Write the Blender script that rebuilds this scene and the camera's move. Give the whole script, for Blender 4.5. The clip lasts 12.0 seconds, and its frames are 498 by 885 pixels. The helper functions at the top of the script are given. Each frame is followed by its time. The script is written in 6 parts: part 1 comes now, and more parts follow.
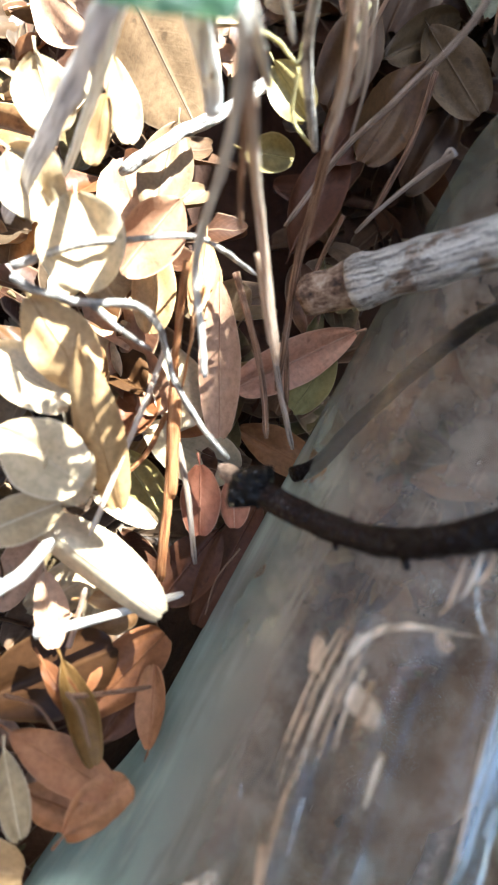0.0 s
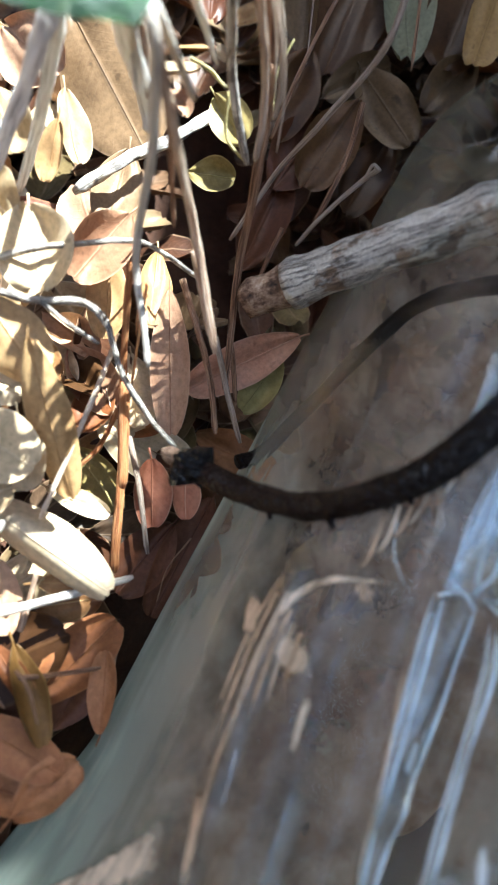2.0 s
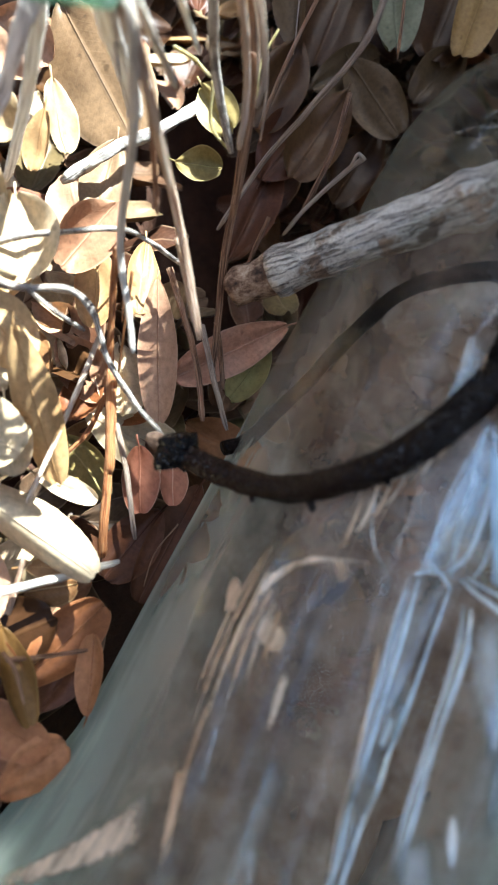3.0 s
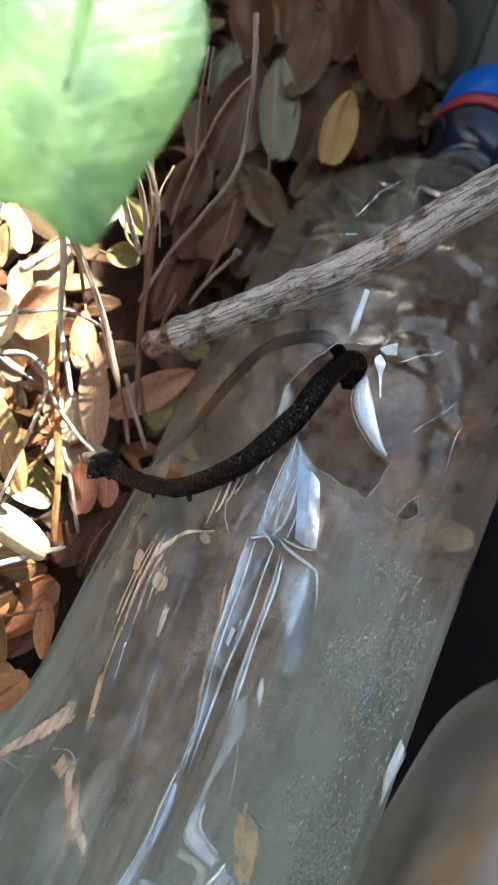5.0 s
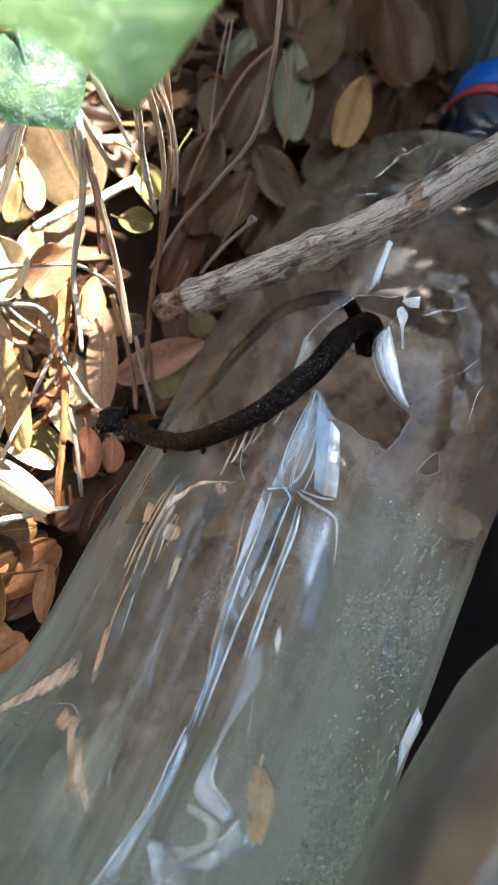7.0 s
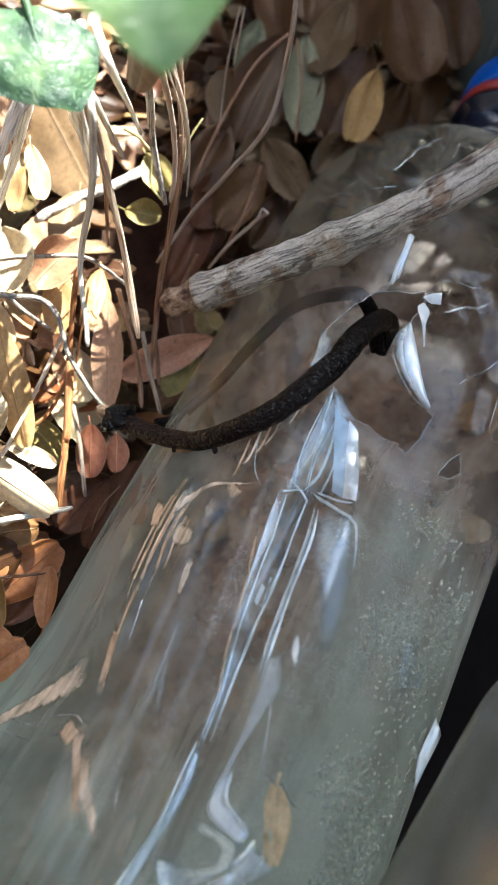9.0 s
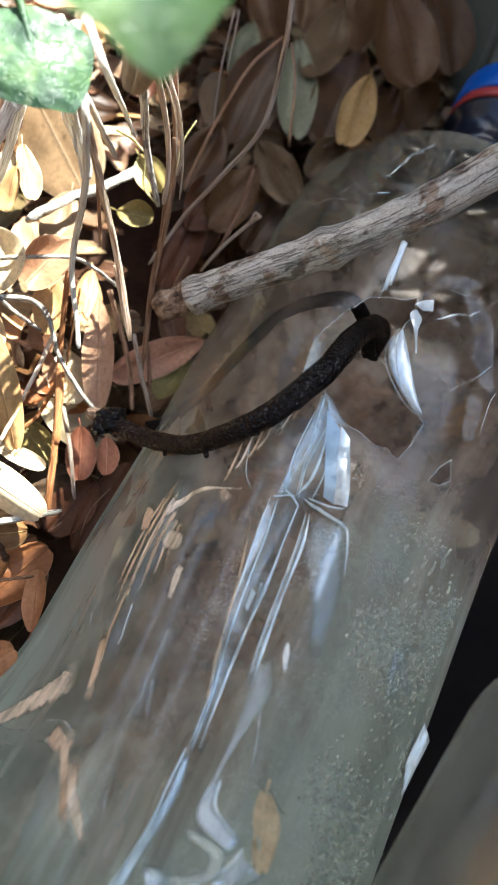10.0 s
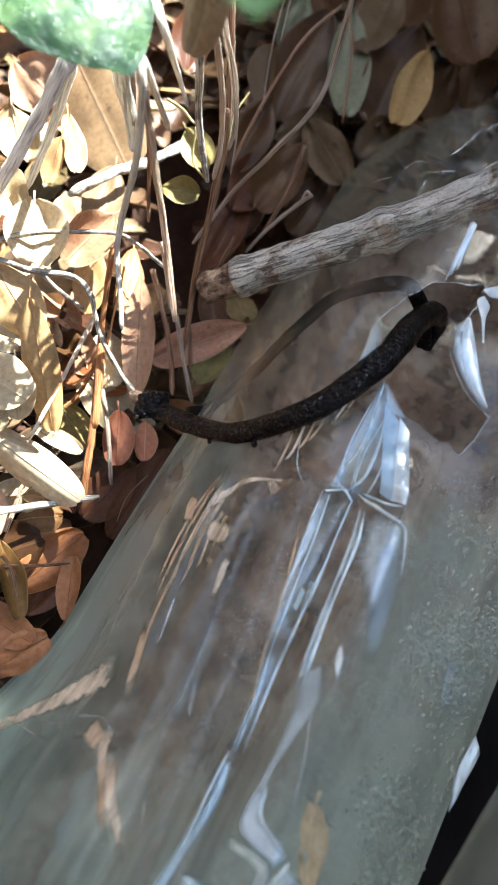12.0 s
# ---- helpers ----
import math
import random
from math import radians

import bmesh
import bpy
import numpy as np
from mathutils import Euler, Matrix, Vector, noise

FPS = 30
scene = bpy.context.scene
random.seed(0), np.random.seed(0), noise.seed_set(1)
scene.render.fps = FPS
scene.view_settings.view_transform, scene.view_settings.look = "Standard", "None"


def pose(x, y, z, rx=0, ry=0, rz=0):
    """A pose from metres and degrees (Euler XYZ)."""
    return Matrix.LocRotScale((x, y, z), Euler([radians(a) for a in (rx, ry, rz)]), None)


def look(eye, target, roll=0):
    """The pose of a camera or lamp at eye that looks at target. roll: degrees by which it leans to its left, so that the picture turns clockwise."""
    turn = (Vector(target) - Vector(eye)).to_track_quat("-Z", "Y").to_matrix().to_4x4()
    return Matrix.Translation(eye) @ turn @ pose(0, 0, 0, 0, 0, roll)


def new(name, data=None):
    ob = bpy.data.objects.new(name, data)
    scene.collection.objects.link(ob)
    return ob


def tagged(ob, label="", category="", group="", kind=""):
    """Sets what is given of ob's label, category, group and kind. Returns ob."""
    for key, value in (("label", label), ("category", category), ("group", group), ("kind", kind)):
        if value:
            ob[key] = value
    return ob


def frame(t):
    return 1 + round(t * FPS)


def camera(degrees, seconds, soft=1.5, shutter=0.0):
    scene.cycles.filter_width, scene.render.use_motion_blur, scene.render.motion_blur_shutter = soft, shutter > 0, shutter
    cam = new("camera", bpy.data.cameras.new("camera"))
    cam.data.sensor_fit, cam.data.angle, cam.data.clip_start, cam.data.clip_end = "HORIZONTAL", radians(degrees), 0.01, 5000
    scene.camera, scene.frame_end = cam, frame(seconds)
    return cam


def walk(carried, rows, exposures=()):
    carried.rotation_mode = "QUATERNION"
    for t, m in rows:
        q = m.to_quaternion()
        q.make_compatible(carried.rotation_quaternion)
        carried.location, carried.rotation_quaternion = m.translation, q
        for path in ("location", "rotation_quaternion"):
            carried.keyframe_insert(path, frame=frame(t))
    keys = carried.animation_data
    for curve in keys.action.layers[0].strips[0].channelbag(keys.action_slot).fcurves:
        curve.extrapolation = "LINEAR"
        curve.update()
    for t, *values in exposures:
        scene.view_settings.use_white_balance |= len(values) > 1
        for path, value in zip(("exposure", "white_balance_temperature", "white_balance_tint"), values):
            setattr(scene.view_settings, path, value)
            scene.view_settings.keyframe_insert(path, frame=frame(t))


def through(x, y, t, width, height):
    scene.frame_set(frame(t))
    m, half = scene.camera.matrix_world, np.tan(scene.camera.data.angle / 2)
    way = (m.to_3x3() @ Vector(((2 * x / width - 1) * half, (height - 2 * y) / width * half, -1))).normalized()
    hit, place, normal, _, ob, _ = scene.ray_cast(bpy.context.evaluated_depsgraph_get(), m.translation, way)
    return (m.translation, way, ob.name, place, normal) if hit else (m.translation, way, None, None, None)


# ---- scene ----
# A crushed clear bottle on dry leaf litter, seen from a hand's width away.
cam = camera(44.5, 12.0, 1.6)
cam.data.dof.use_dof, cam.data.dof.focus_distance, cam.data.dof.aperture_fstop = True, 0.125, 22.0
ROWS = [
    (0, 0.00260, 0.00587, 0.12058, 20.805, 0.885, 2.028),
    (0.5, 0.00759, 0.00379, 0.11864, 22.026, 1.595, 1.624),
    (1, 0.00747, 0.00007, 0.11392, 23.558, 1.944, 1.094),
    (1.5, 0.01173, -0.00182, 0.11675, 24.629, 1.722, 0.921),
    (2, 0.01047, -0.00629, 0.12163, 25.705, 0.480, 0.315),
    (2.5, 0.01234, -0.00807, 0.12170, 25.418, 0.702, 0.300),
    (4.5, 0.01418, -0.01547, 0.13377, 26.353, -0.569, -0.888),
    (5, 0.02897, -0.02931, 0.15929, 27.776, -1.069, -2.308),
    (5.5, 0.01986, -0.03462, 0.15689, 29.000, -2.868, -1.617),
    (6, 0.01930, -0.03851, 0.15105, 29.670, -2.566, -1.644),
    (6.5, 0.02098, -0.04055, 0.14958, 30.284, -2.613, -1.672),
    (7, 0.02345, -0.04012, 0.14888, 30.035, -2.645, -1.576),
    (9, 0.01991, -0.03783, 0.14441, 30.121, -3.443, -1.351),
    (9.5, 0.02094, -0.03856, 0.14560, 30.139, -3.398, -1.439),
    (10, 0.01942, -0.03699, 0.14457, 30.162, -4.608, -1.422),
    (10.5, 0.01719, -0.03300, 0.13953, 29.122, -4.843, -0.456),
    (11, 0.01444, -0.03306, 0.13735, 29.068, -3.796, 0.435),
    (11.5, 0.01456, -0.03316, 0.13796, 29.313, -3.616, 0.978),
    (12, 0.01428, -0.03398, 0.13912, 28.913, -3.973, 1.160),
]
EXPOSURES = [(t, stops + 2.7, kelvin, 3) for t, stops, kelvin in ((0.0, 0.2, 5400), (0.5, -0.38, 5300), (1.5, -0.28, 5350), (2.5, -0.25, 5400), (4.5, -0.05, 5600), (5.2, 0.0, 5900), (7.0, -0.03, 5900), (9.0, -0.03, 5850), (10.2, -0.03, 5850), (11.0, -0.05, 5650), (12.0, -0.05, 5650))]
walk(cam, [(t, pose(x, y, z, rx, ry, rz)) for t, x, y, z, rx, ry, rz in ROWS], EXPOSURES)

# ---- daylight: an afternoon sun low over the back of the place ----
SUN_TURN, SUN_HEIGHT = 40.0, 50.0
world = bpy.data.worlds.new("sky")
scene.world = world
world.use_nodes = True
sky = world.node_tree.nodes.new("ShaderNodeTexSky")
sky.sky_type, sky.sun_disc = "NISHITA", False
sky.dust_density, sky.ozone_density = 4.0, 0.6
sky.sun_elevation, sky.sun_rotation = radians(SUN_HEIGHT), radians(SUN_TURN)
backing = world.node_tree.nodes["Background"]
backing.inputs["Strength"].default_value = 0.087
world.node_tree.links.new(sky.outputs["Color"], backing.inputs["Color"])

sun = new("sun", bpy.data.lights.new("sun", "SUN"))
sun.data.energy, sun.data.angle, sun.data.color = 5.0, radians(0.5), (1.0, 0.93, 0.82)
sun_way = Vector((math.sin(radians(SUN_TURN)) * math.cos(radians(SUN_HEIGHT)),
                  math.cos(radians(SUN_TURN)) * math.cos(radians(SUN_HEIGHT)), math.sin(radians(SUN_HEIGHT))))
sun.matrix_world = look(sun_way * 3, (0, 0, 0))


# ---- materials ----
class Nodes:
    """A short way to write node trees."""

    def __init__(self, name):
        self.mat = bpy.data.materials.new(name)
        self.mat.use_nodes = True
        self.tree = self.mat.node_tree
        self.tree.nodes.clear()
        self.out = self.tree.nodes.new("ShaderNodeOutputMaterial")

    def add(self, kind, inputs=None, **props):
        node = self.tree.nodes.new("ShaderNode" + kind)
        for key, value in props.items():
            setattr(node, key, value)
        for key, value in (inputs or {}).items():
            slot = node.inputs[key]
            if isinstance(value, bpy.types.NodeSocket):
                self.tree.links.new(value, slot)
            else:
                slot.default_value = value
        return node

    def noise(self, coord, scale, detail=4.0, rough=0.6):
        return self.add("TexNoise", {"Vector": coord, "Scale": scale, "Detail": detail, "Roughness": rough}).outputs["Fac"]

    def ramp(self, fac, stops):
        node = self.add("ValToRGB", {"Fac": fac})
        while len(node.color_ramp.elements) < len(stops):
            node.color_ramp.elements.new(0.5)
        for element, (at, colour) in zip(node.color_ramp.elements, stops):
            element.position = at
            element.color = (*colour, 1) if len(colour) == 3 else colour
        return node.outputs["Color"]

    def maths(self, operation, a, b=0.0, c=0.0):
        return self.add("Math", {0: a, 1: b, 2: c}, operation=operation).outputs[0]

    def blend(self, fac, a, b, how="MIX"):
        node = self.add("Mix", data_type="RGBA", blend_type=how)
        for slot, value in ((node.inputs[0], fac), (node.inputs[6], a), (node.inputs[7], b)):
            if isinstance(value, bpy.types.NodeSocket):
                self.tree.links.new(value, slot)
            else:
                slot.default_value = (*value, 1) if isinstance(value, tuple) and len(value) == 3 else value
        return node.outputs[2]

    def bump(self, height, strength, distance):
        return self.add("Bump", {"Height": height, "Strength": strength, "Distance": distance}).outputs["Normal"]

    def finish(self, shader):
        self.tree.links.new(shader, self.out.inputs["Surface"])
        return self.mat


def grey(v):
    return (v, v, v)


def leaf_material(name, dark, mid, pale, rough=0.4, through=0.22, island=False, spread=None):
    """Dry leathery leaf: a pale midrib, faint side veins, blotches, a little light let through."""
    n = Nodes(name)
    uv = n.add("TexCoord").outputs["UV"]
    where = n.add("TexCoord").outputs["Object"]
    parts = n.add("SeparateXYZ", {"Vector": uv})
    along, across = parts.outputs["X"], parts.outputs["Y"]
    chance = n.add("NewGeometry").outputs["Random Per Island"] if island else n.add("ObjectInfo").outputs["Random"]
    moved = n.add("VectorMath", {0: where, 1: n.add("CombineXYZ", {"X": n.maths("MULTIPLY", chance, 7.0)}).outputs[0]}, operation="ADD").outputs[0]
    big, fine = n.noise(moved, 120.0, 3.0), n.noise(moved, 900.0, 5.0)
    tone = n.maths("ADD", n.maths("MULTIPLY", chance, 0.55), n.maths("MULTIPLY", big, 0.55))
    if spread:
        base = n.ramp(chance, spread)
        shade = n.ramp(big, [(0.3, grey(0.55)), (0.7, grey(1.15))])
        colour = n.blend(1.0, base, shade, "MULTIPLY")
    else:
        colour = n.ramp(tone, [(0.2, dark), (0.52, mid), (0.9, pale)])
    colour = n.blend(0.5, colour, n.ramp(fine, [(0.35, grey(0.6)), (0.6, grey(1.1))]), "MULTIPLY")
    side = n.maths("ABSOLUTE", n.maths("SUBTRACT", across, 0.5))
    rib = n.ramp(side, [(0.012, grey(1.0)), (0.035, grey(0.0))])
    vein_wave = n.maths("SINE", n.maths("MULTIPLY", n.maths("SUBTRACT", along, n.maths("MULTIPLY", side, 0.55)), 75.0))
    veins = n.ramp(vein_wave, [(0.80, grey(0.0)), (1.0, grey(1.0))])
    colour = n.blend(n.maths("MULTIPLY", rib, 0.3), colour, pale)
    colour = n.blend(n.maths("MULTIPLY", veins, 0.05), colour, pale)
    margin = n.ramp(side, [(0.455, grey(0.0)), (0.49, grey(1.0))])
    colour = n.blend(n.maths("MULTIPLY", margin, 0.55), colour, pale)
    spots = n.ramp(n.noise(moved, 260.0, 2.0), [(0.66, grey(0.0)), (0.74, grey(1.0))])
    colour = n.blend(n.maths("MULTIPLY", spots, 0.5), colour, tuple(c * 0.35 for c in dark))
    height = n.maths("ADD", n.maths("MULTIPLY", rib, 0.6), n.maths("ADD", n.maths("MULTIPLY", veins, 0.07), n.maths("MULTIPLY", fine, 0.5)))
    normal = n.bump(height, 0.35, 0.0004)
    skin = n.add("BsdfPrincipled", {"Base Color": colour, "Roughness": rough, "Normal": normal, "Specular IOR Level": 0.2})
    glow = n.add("BsdfTranslucent", {"Color": colour, "Normal": normal})
    return n.finish(n.add("MixShader", {0: through, 1: skin.outputs[0], 2: glow.outputs[0]}).outputs[0])


LEAVES = {
    "tan": leaf_material("tan_leaf", (0.21, 0.10, 0.038), (0.43, 0.245, 0.10), (0.59, 0.40, 0.19)),
    "cream": leaf_material("cream_leaf", (0.40, 0.28, 0.14), (0.60, 0.46, 0.27), (0.76, 0.63, 0.43)),
    "rust": leaf_material("rust_leaf", (0.13, 0.045, 0.016), (0.30, 0.115, 0.042), (0.45, 0.21, 0.09)),
    "pink": leaf_material("pink_brown_leaf", (0.25, 0.115, 0.06), (0.42, 0.235, 0.135), (0.55, 0.36, 0.23)),
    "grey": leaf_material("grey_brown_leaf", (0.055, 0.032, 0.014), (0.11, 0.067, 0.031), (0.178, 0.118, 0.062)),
    "olive": leaf_material("olive_leaf", (0.16, 0.12, 0.04), (0.30, 0.23, 0.08), (0.46, 0.38, 0.17)),
    "green_grey": leaf_material("green_grey_leaf", (0.085, 0.085, 0.045), (0.15, 0.15, 0.085), (0.22, 0.21, 0.13)),
    # dark and umber carry the deep litter's shade in their colour
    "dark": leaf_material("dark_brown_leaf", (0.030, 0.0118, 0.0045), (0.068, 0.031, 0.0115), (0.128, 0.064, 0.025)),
    "umber": leaf_material("shaded_umber_leaf", (0.035, 0.012, 0.006), (0.085, 0.030, 0.014), (0.15, 0.062, 0.030)),
    "ochre": leaf_material("ochre_leaf", (0.13, 0.068, 0.018), (0.27, 0.145, 0.042), (0.40, 0.245, 0.085)),
    "fawn": leaf_material("fawn_leaf", (0.14, 0.085, 0.042), (0.26, 0.165, 0.085), (0.38, 0.265, 0.155)),
    "red": leaf_material("red_brown_leaf", (0.29, 0.095, 0.05), (0.47, 0.21, 0.12), (0.60, 0.36, 0.24)),
}
LITTER = leaf_material("litter_leaf", (0.08, 0.04, 0.02), (0.3, 0.15, 0.08), (0.45, 0.3, 0.18), island=True, spread=[
    (0.0, (0.05, 0.022, 0.012)), (0.25, (0.14, 0.06, 0.03)), (0.5, (0.24, 0.14, 0.075)), (0.7, (0.11, 0.07, 0.042)), (0.85, (0.32, 0.22, 0.12)), (1.0, (0.20, 0.15, 0.06))])


def green_leaf_material(name, deep, mid, lime, patches):
    """Fresh leaf: bright lime flushes, a net of veins, downy where it is puckered."""
    n = Nodes(name)
    uv = n.add("TexCoord").outputs["UV"]
    where = n.add("TexCoord").outputs["Object"]
    parts = n.add("SeparateXYZ", {"Vector": uv})
    side = n.maths("ABSOLUTE", n.maths("SUBTRACT", parts.outputs["Y"], 0.5))
    rib = n.ramp(side, [(0.008, grey(1.0)), (0.03, grey(0.0))])
    wave = n.maths("SINE", n.maths("MULTIPLY", n.maths("SUBTRACT", parts.outputs["X"], n.maths("MULTIPLY", side, 0.7)), 44.0))
    veins = n.ramp(wave, [(0.86, grey(0.0)), (1.0, grey(1.0))])
    cells = n.add("TexVoronoi", {"Vector": where, "Scale": 1700.0}, feature="DISTANCE_TO_EDGE").outputs["Distance"]
    net = n.ramp(cells, [(0.0, grey(1.0)), (0.09, grey(0.0))])
    down = n.noise(where, 2600.0, 4.0)
    colour = n.ramp(n.noise(where, patches, 2.0), [(0.40, deep), (0.51, mid), (0.62, lime)])
    colour = n.blend(n.maths("MULTIPLY", n.maths("ADD", rib, n.maths("MULTIPLY", veins, 0.25)), 0.2), colour, (0.34, 0.44, 0.20))
    colour = n.blend(n.maths("MULTIPLY", net, 0.25), colour, tuple(c * 1.5 for c in mid))
    colour = n.blend(0.35, colour, n.ramp(down, [(0.35, grey(0.5)), (0.65, grey(1.2))]), "MULTIPLY")
    normal = n.bump(n.maths("ADD", n.maths("MULTIPLY", net, -1.0), n.maths("ADD", n.maths("MULTIPLY", veins, -0.35), n.maths("MULTIPLY", down, 0.6))), 0.35, 0.0003)
    skin = n.add("BsdfPrincipled", {"Base Color": colour, "Roughness": 0.42, "Normal": normal, "Specular IOR Level": 0.45})
    glow = n.add("BsdfTranslucent", {"Color": n.blend(0.5, colour, lime), "Normal": normal})
    return n.finish(n.add("MixShader", {0: 0.38, 1: skin.outputs[0], 2: glow.outputs[0]}).outputs[0])


def fibre_material(name, dark, mid, pale, stretch=12.0, rough=0.65, mottle=0.0):
    """Dry stem: streaks along its length, a little mottling."""
    n = Nodes(name)
    uv = n.add("TexCoord").outputs["UV"]
    where = n.add("TexCoord").outputs["Object"]
    chance = n.add("ObjectInfo").outputs["Random"]
    lines = n.noise(n.add("Mapping", {"Vector": uv, "Scale": (stretch * 0.10, 15.0, 1.0)}).outputs[0], 1.0, 5.0, 0.7)
    patch = n.noise(where, 350.0, 3.0)
    tone = n.maths("ADD", n.maths("MULTIPLY", lines, 0.9), n.maths("MULTIPLY", chance, 0.1))
    colour = n.ramp(tone, [(0.34, tuple(c * 0.5 for c in dark)), (0.43, dark), (0.52, mid), (0.66, pale)])
    if mottle:
        colour = n.blend(n.maths("MULTIPLY", n.ramp(patch, [(0.48, grey(0.0)), (0.58, grey(1.0))]), mottle), colour, (0.05, 0.04, 0.035))
    normal = n.bump(lines, 1.0, 0.0006)
    skin = n.add("BsdfPrincipled", {"Base Color": colour, "Roughness": rough, "Normal": normal, "Specular IOR Level": 0.3,
                                    "Subsurface Weight": 0.35, "Subsurface Radius": (1.0, 0.9, 0.8), "Subsurface Scale": 0.0022})
    return n.finish(skin.outputs[0])


STEMS = {
    "straw": fibre_material("straw_stem", (0.34, 0.21, 0.13), (0.60, 0.45, 0.33), (0.78, 0.67, 0.54)),
    "pale": fibre_material("bleached_stem", (0.50, 0.44, 0.37), (0.72, 0.67, 0.58), (0.82, 0.79, 0.72), mottle=0.1),
    "white": fibre_material("bleached_blade", (0.56, 0.52, 0.46), (0.76, 0.73, 0.67), (0.86, 0.85, 0.81)),
    "brown": fibre_material("brown_stem", (0.13, 0.065, 0.035), (0.29, 0.16, 0.09), (0.46, 0.30, 0.20)),
    "rust": fibre_material("rust_stem", (0.20, 0.07, 0.025), (0.40, 0.17, 0.06), (0.55, 0.30, 0.13)),
    "grey": fibre_material("grey_stem", (0.24, 0.18, 0.13), (0.42, 0.33, 0.26), (0.58, 0.49, 0.41)),
    "mottled": fibre_material("mottled_twig", (0.24, 0.21, 0.18), (0.52, 0.48, 0.42), (0.74, 0.71, 0.65), mottle=0.6),
    "olive": fibre_material("olive_tendril", (0.24, 0.20, 0.07), (0.42, 0.36, 0.15), (0.58, 0.52, 0.28)),
}


def bark_material():
    """Weathered stick: tan-grey wood with long cracks, plates of pale flaking bark and dark scars."""
    n = Nodes("weathered_bark")
    uv = n.add("TexCoord").outputs["UV"]
    where = n.add("TexCoord").outputs["Object"]

    def along(length, round_):
        return n.add("Mapping", {"Vector": uv, "Scale": (length, round_, 1.0)}).outputs[0]

    lines = n.noise(along(1.6, 15.0), 1.0, 8.0, 0.68)
    plates = n.noise(along(1.3, 3.2), 1.0, 6.0, 0.62)
    scars = n.noise(along(0.8, 3.0), 1.0, 5.0, 0.6)
    cracks = n.maths("ABSOLUTE", n.maths("SUBTRACT", n.noise(along(0.5, 13.0), 1.0, 6.0, 0.62), 0.5))
    grain = n.noise(where, 2200.0, 4.0)
    wood = n.ramp(lines, [(0.32, (0.16, 0.10, 0.065)), (0.44, (0.34, 0.235, 0.16)), (0.54, (0.50, 0.37, 0.265)), (0.68, (0.62, 0.50, 0.38))])
    flake = n.ramp(n.maths("ADD", n.maths("MULTIPLY", grain, 0.45), n.maths("MULTIPLY", lines, 0.55)), [(0.38, (0.46, 0.41, 0.34)), (0.50, (0.72, 0.67, 0.58)), (0.62, (0.88, 0.85, 0.78))])
    raised = n.ramp(plates, [(0.40, grey(0.0)), (0.46, grey(1.0))])
    colour = n.blend(n.maths("MULTIPLY", raised, 0.9), wood, flake)
    scar = n.ramp(scars, [(0.58, grey(0.0)), (0.63, grey(1.0))])
    colour = n.blend(n.maths("MULTIPLY", scar, 0.85), colour, (0.13, 0.085, 0.055))
    gap = n.ramp(cracks, [(0.004, grey(0.0)), (0.022, grey(1.0))])
    colour = n.blend(n.maths("MULTIPLY", n.maths("SUBTRACT", 1.0, gap), 0.65), colour, (0.06, 0.04, 0.028))
    height = n.maths("ADD", n.maths("ADD", n.maths("MULTIPLY", lines, 0.8), n.maths("MULTIPLY", raised, 0.45)), n.maths("ADD", n.maths("MULTIPLY", grain, 0.3), n.maths("MULTIPLY", gap, 0.7)))
    return n.finish(n.add("BsdfPrincipled", {"Base Color": colour, "Roughness": 0.85, "Normal": n.bump(height, 1.0, 0.0016)}).outputs[0])


def broken_wood_material():
    """Splintered wood: fibres in light and dark streaks with black splits between them."""
    n = Nodes("broken_wood")
    uv = n.add("TexCoord").outputs["UV"]
    where = n.add("TexCoord").outputs["Object"]
    fibres = n.noise(n.add("Mapping", {"Vector": uv, "Scale": (3.0, 11.0, 1.0)}).outputs[0], 1.0, 6.0, 0.7)
    grain = n.noise(where, 420.0, 5.0, 0.65)
    tone = n.maths("ADD", n.maths("MULTIPLY", fibres, 0.6), n.maths("MULTIPLY", grain, 0.4))
    colour = n.ramp(tone, [(0.38, (0.03, 0.016, 0.010)), (0.46, (0.15, 0.085, 0.050)), (0.53, (0.36, 0.245, 0.165)), (0.62, (0.58, 0.47, 0.36))])
    return n.finish(n.add("BsdfPrincipled", {"Base Color": colour, "Roughness": 0.8, "Normal": n.bump(tone, 1.0, 0.0014)}).outputs[0])


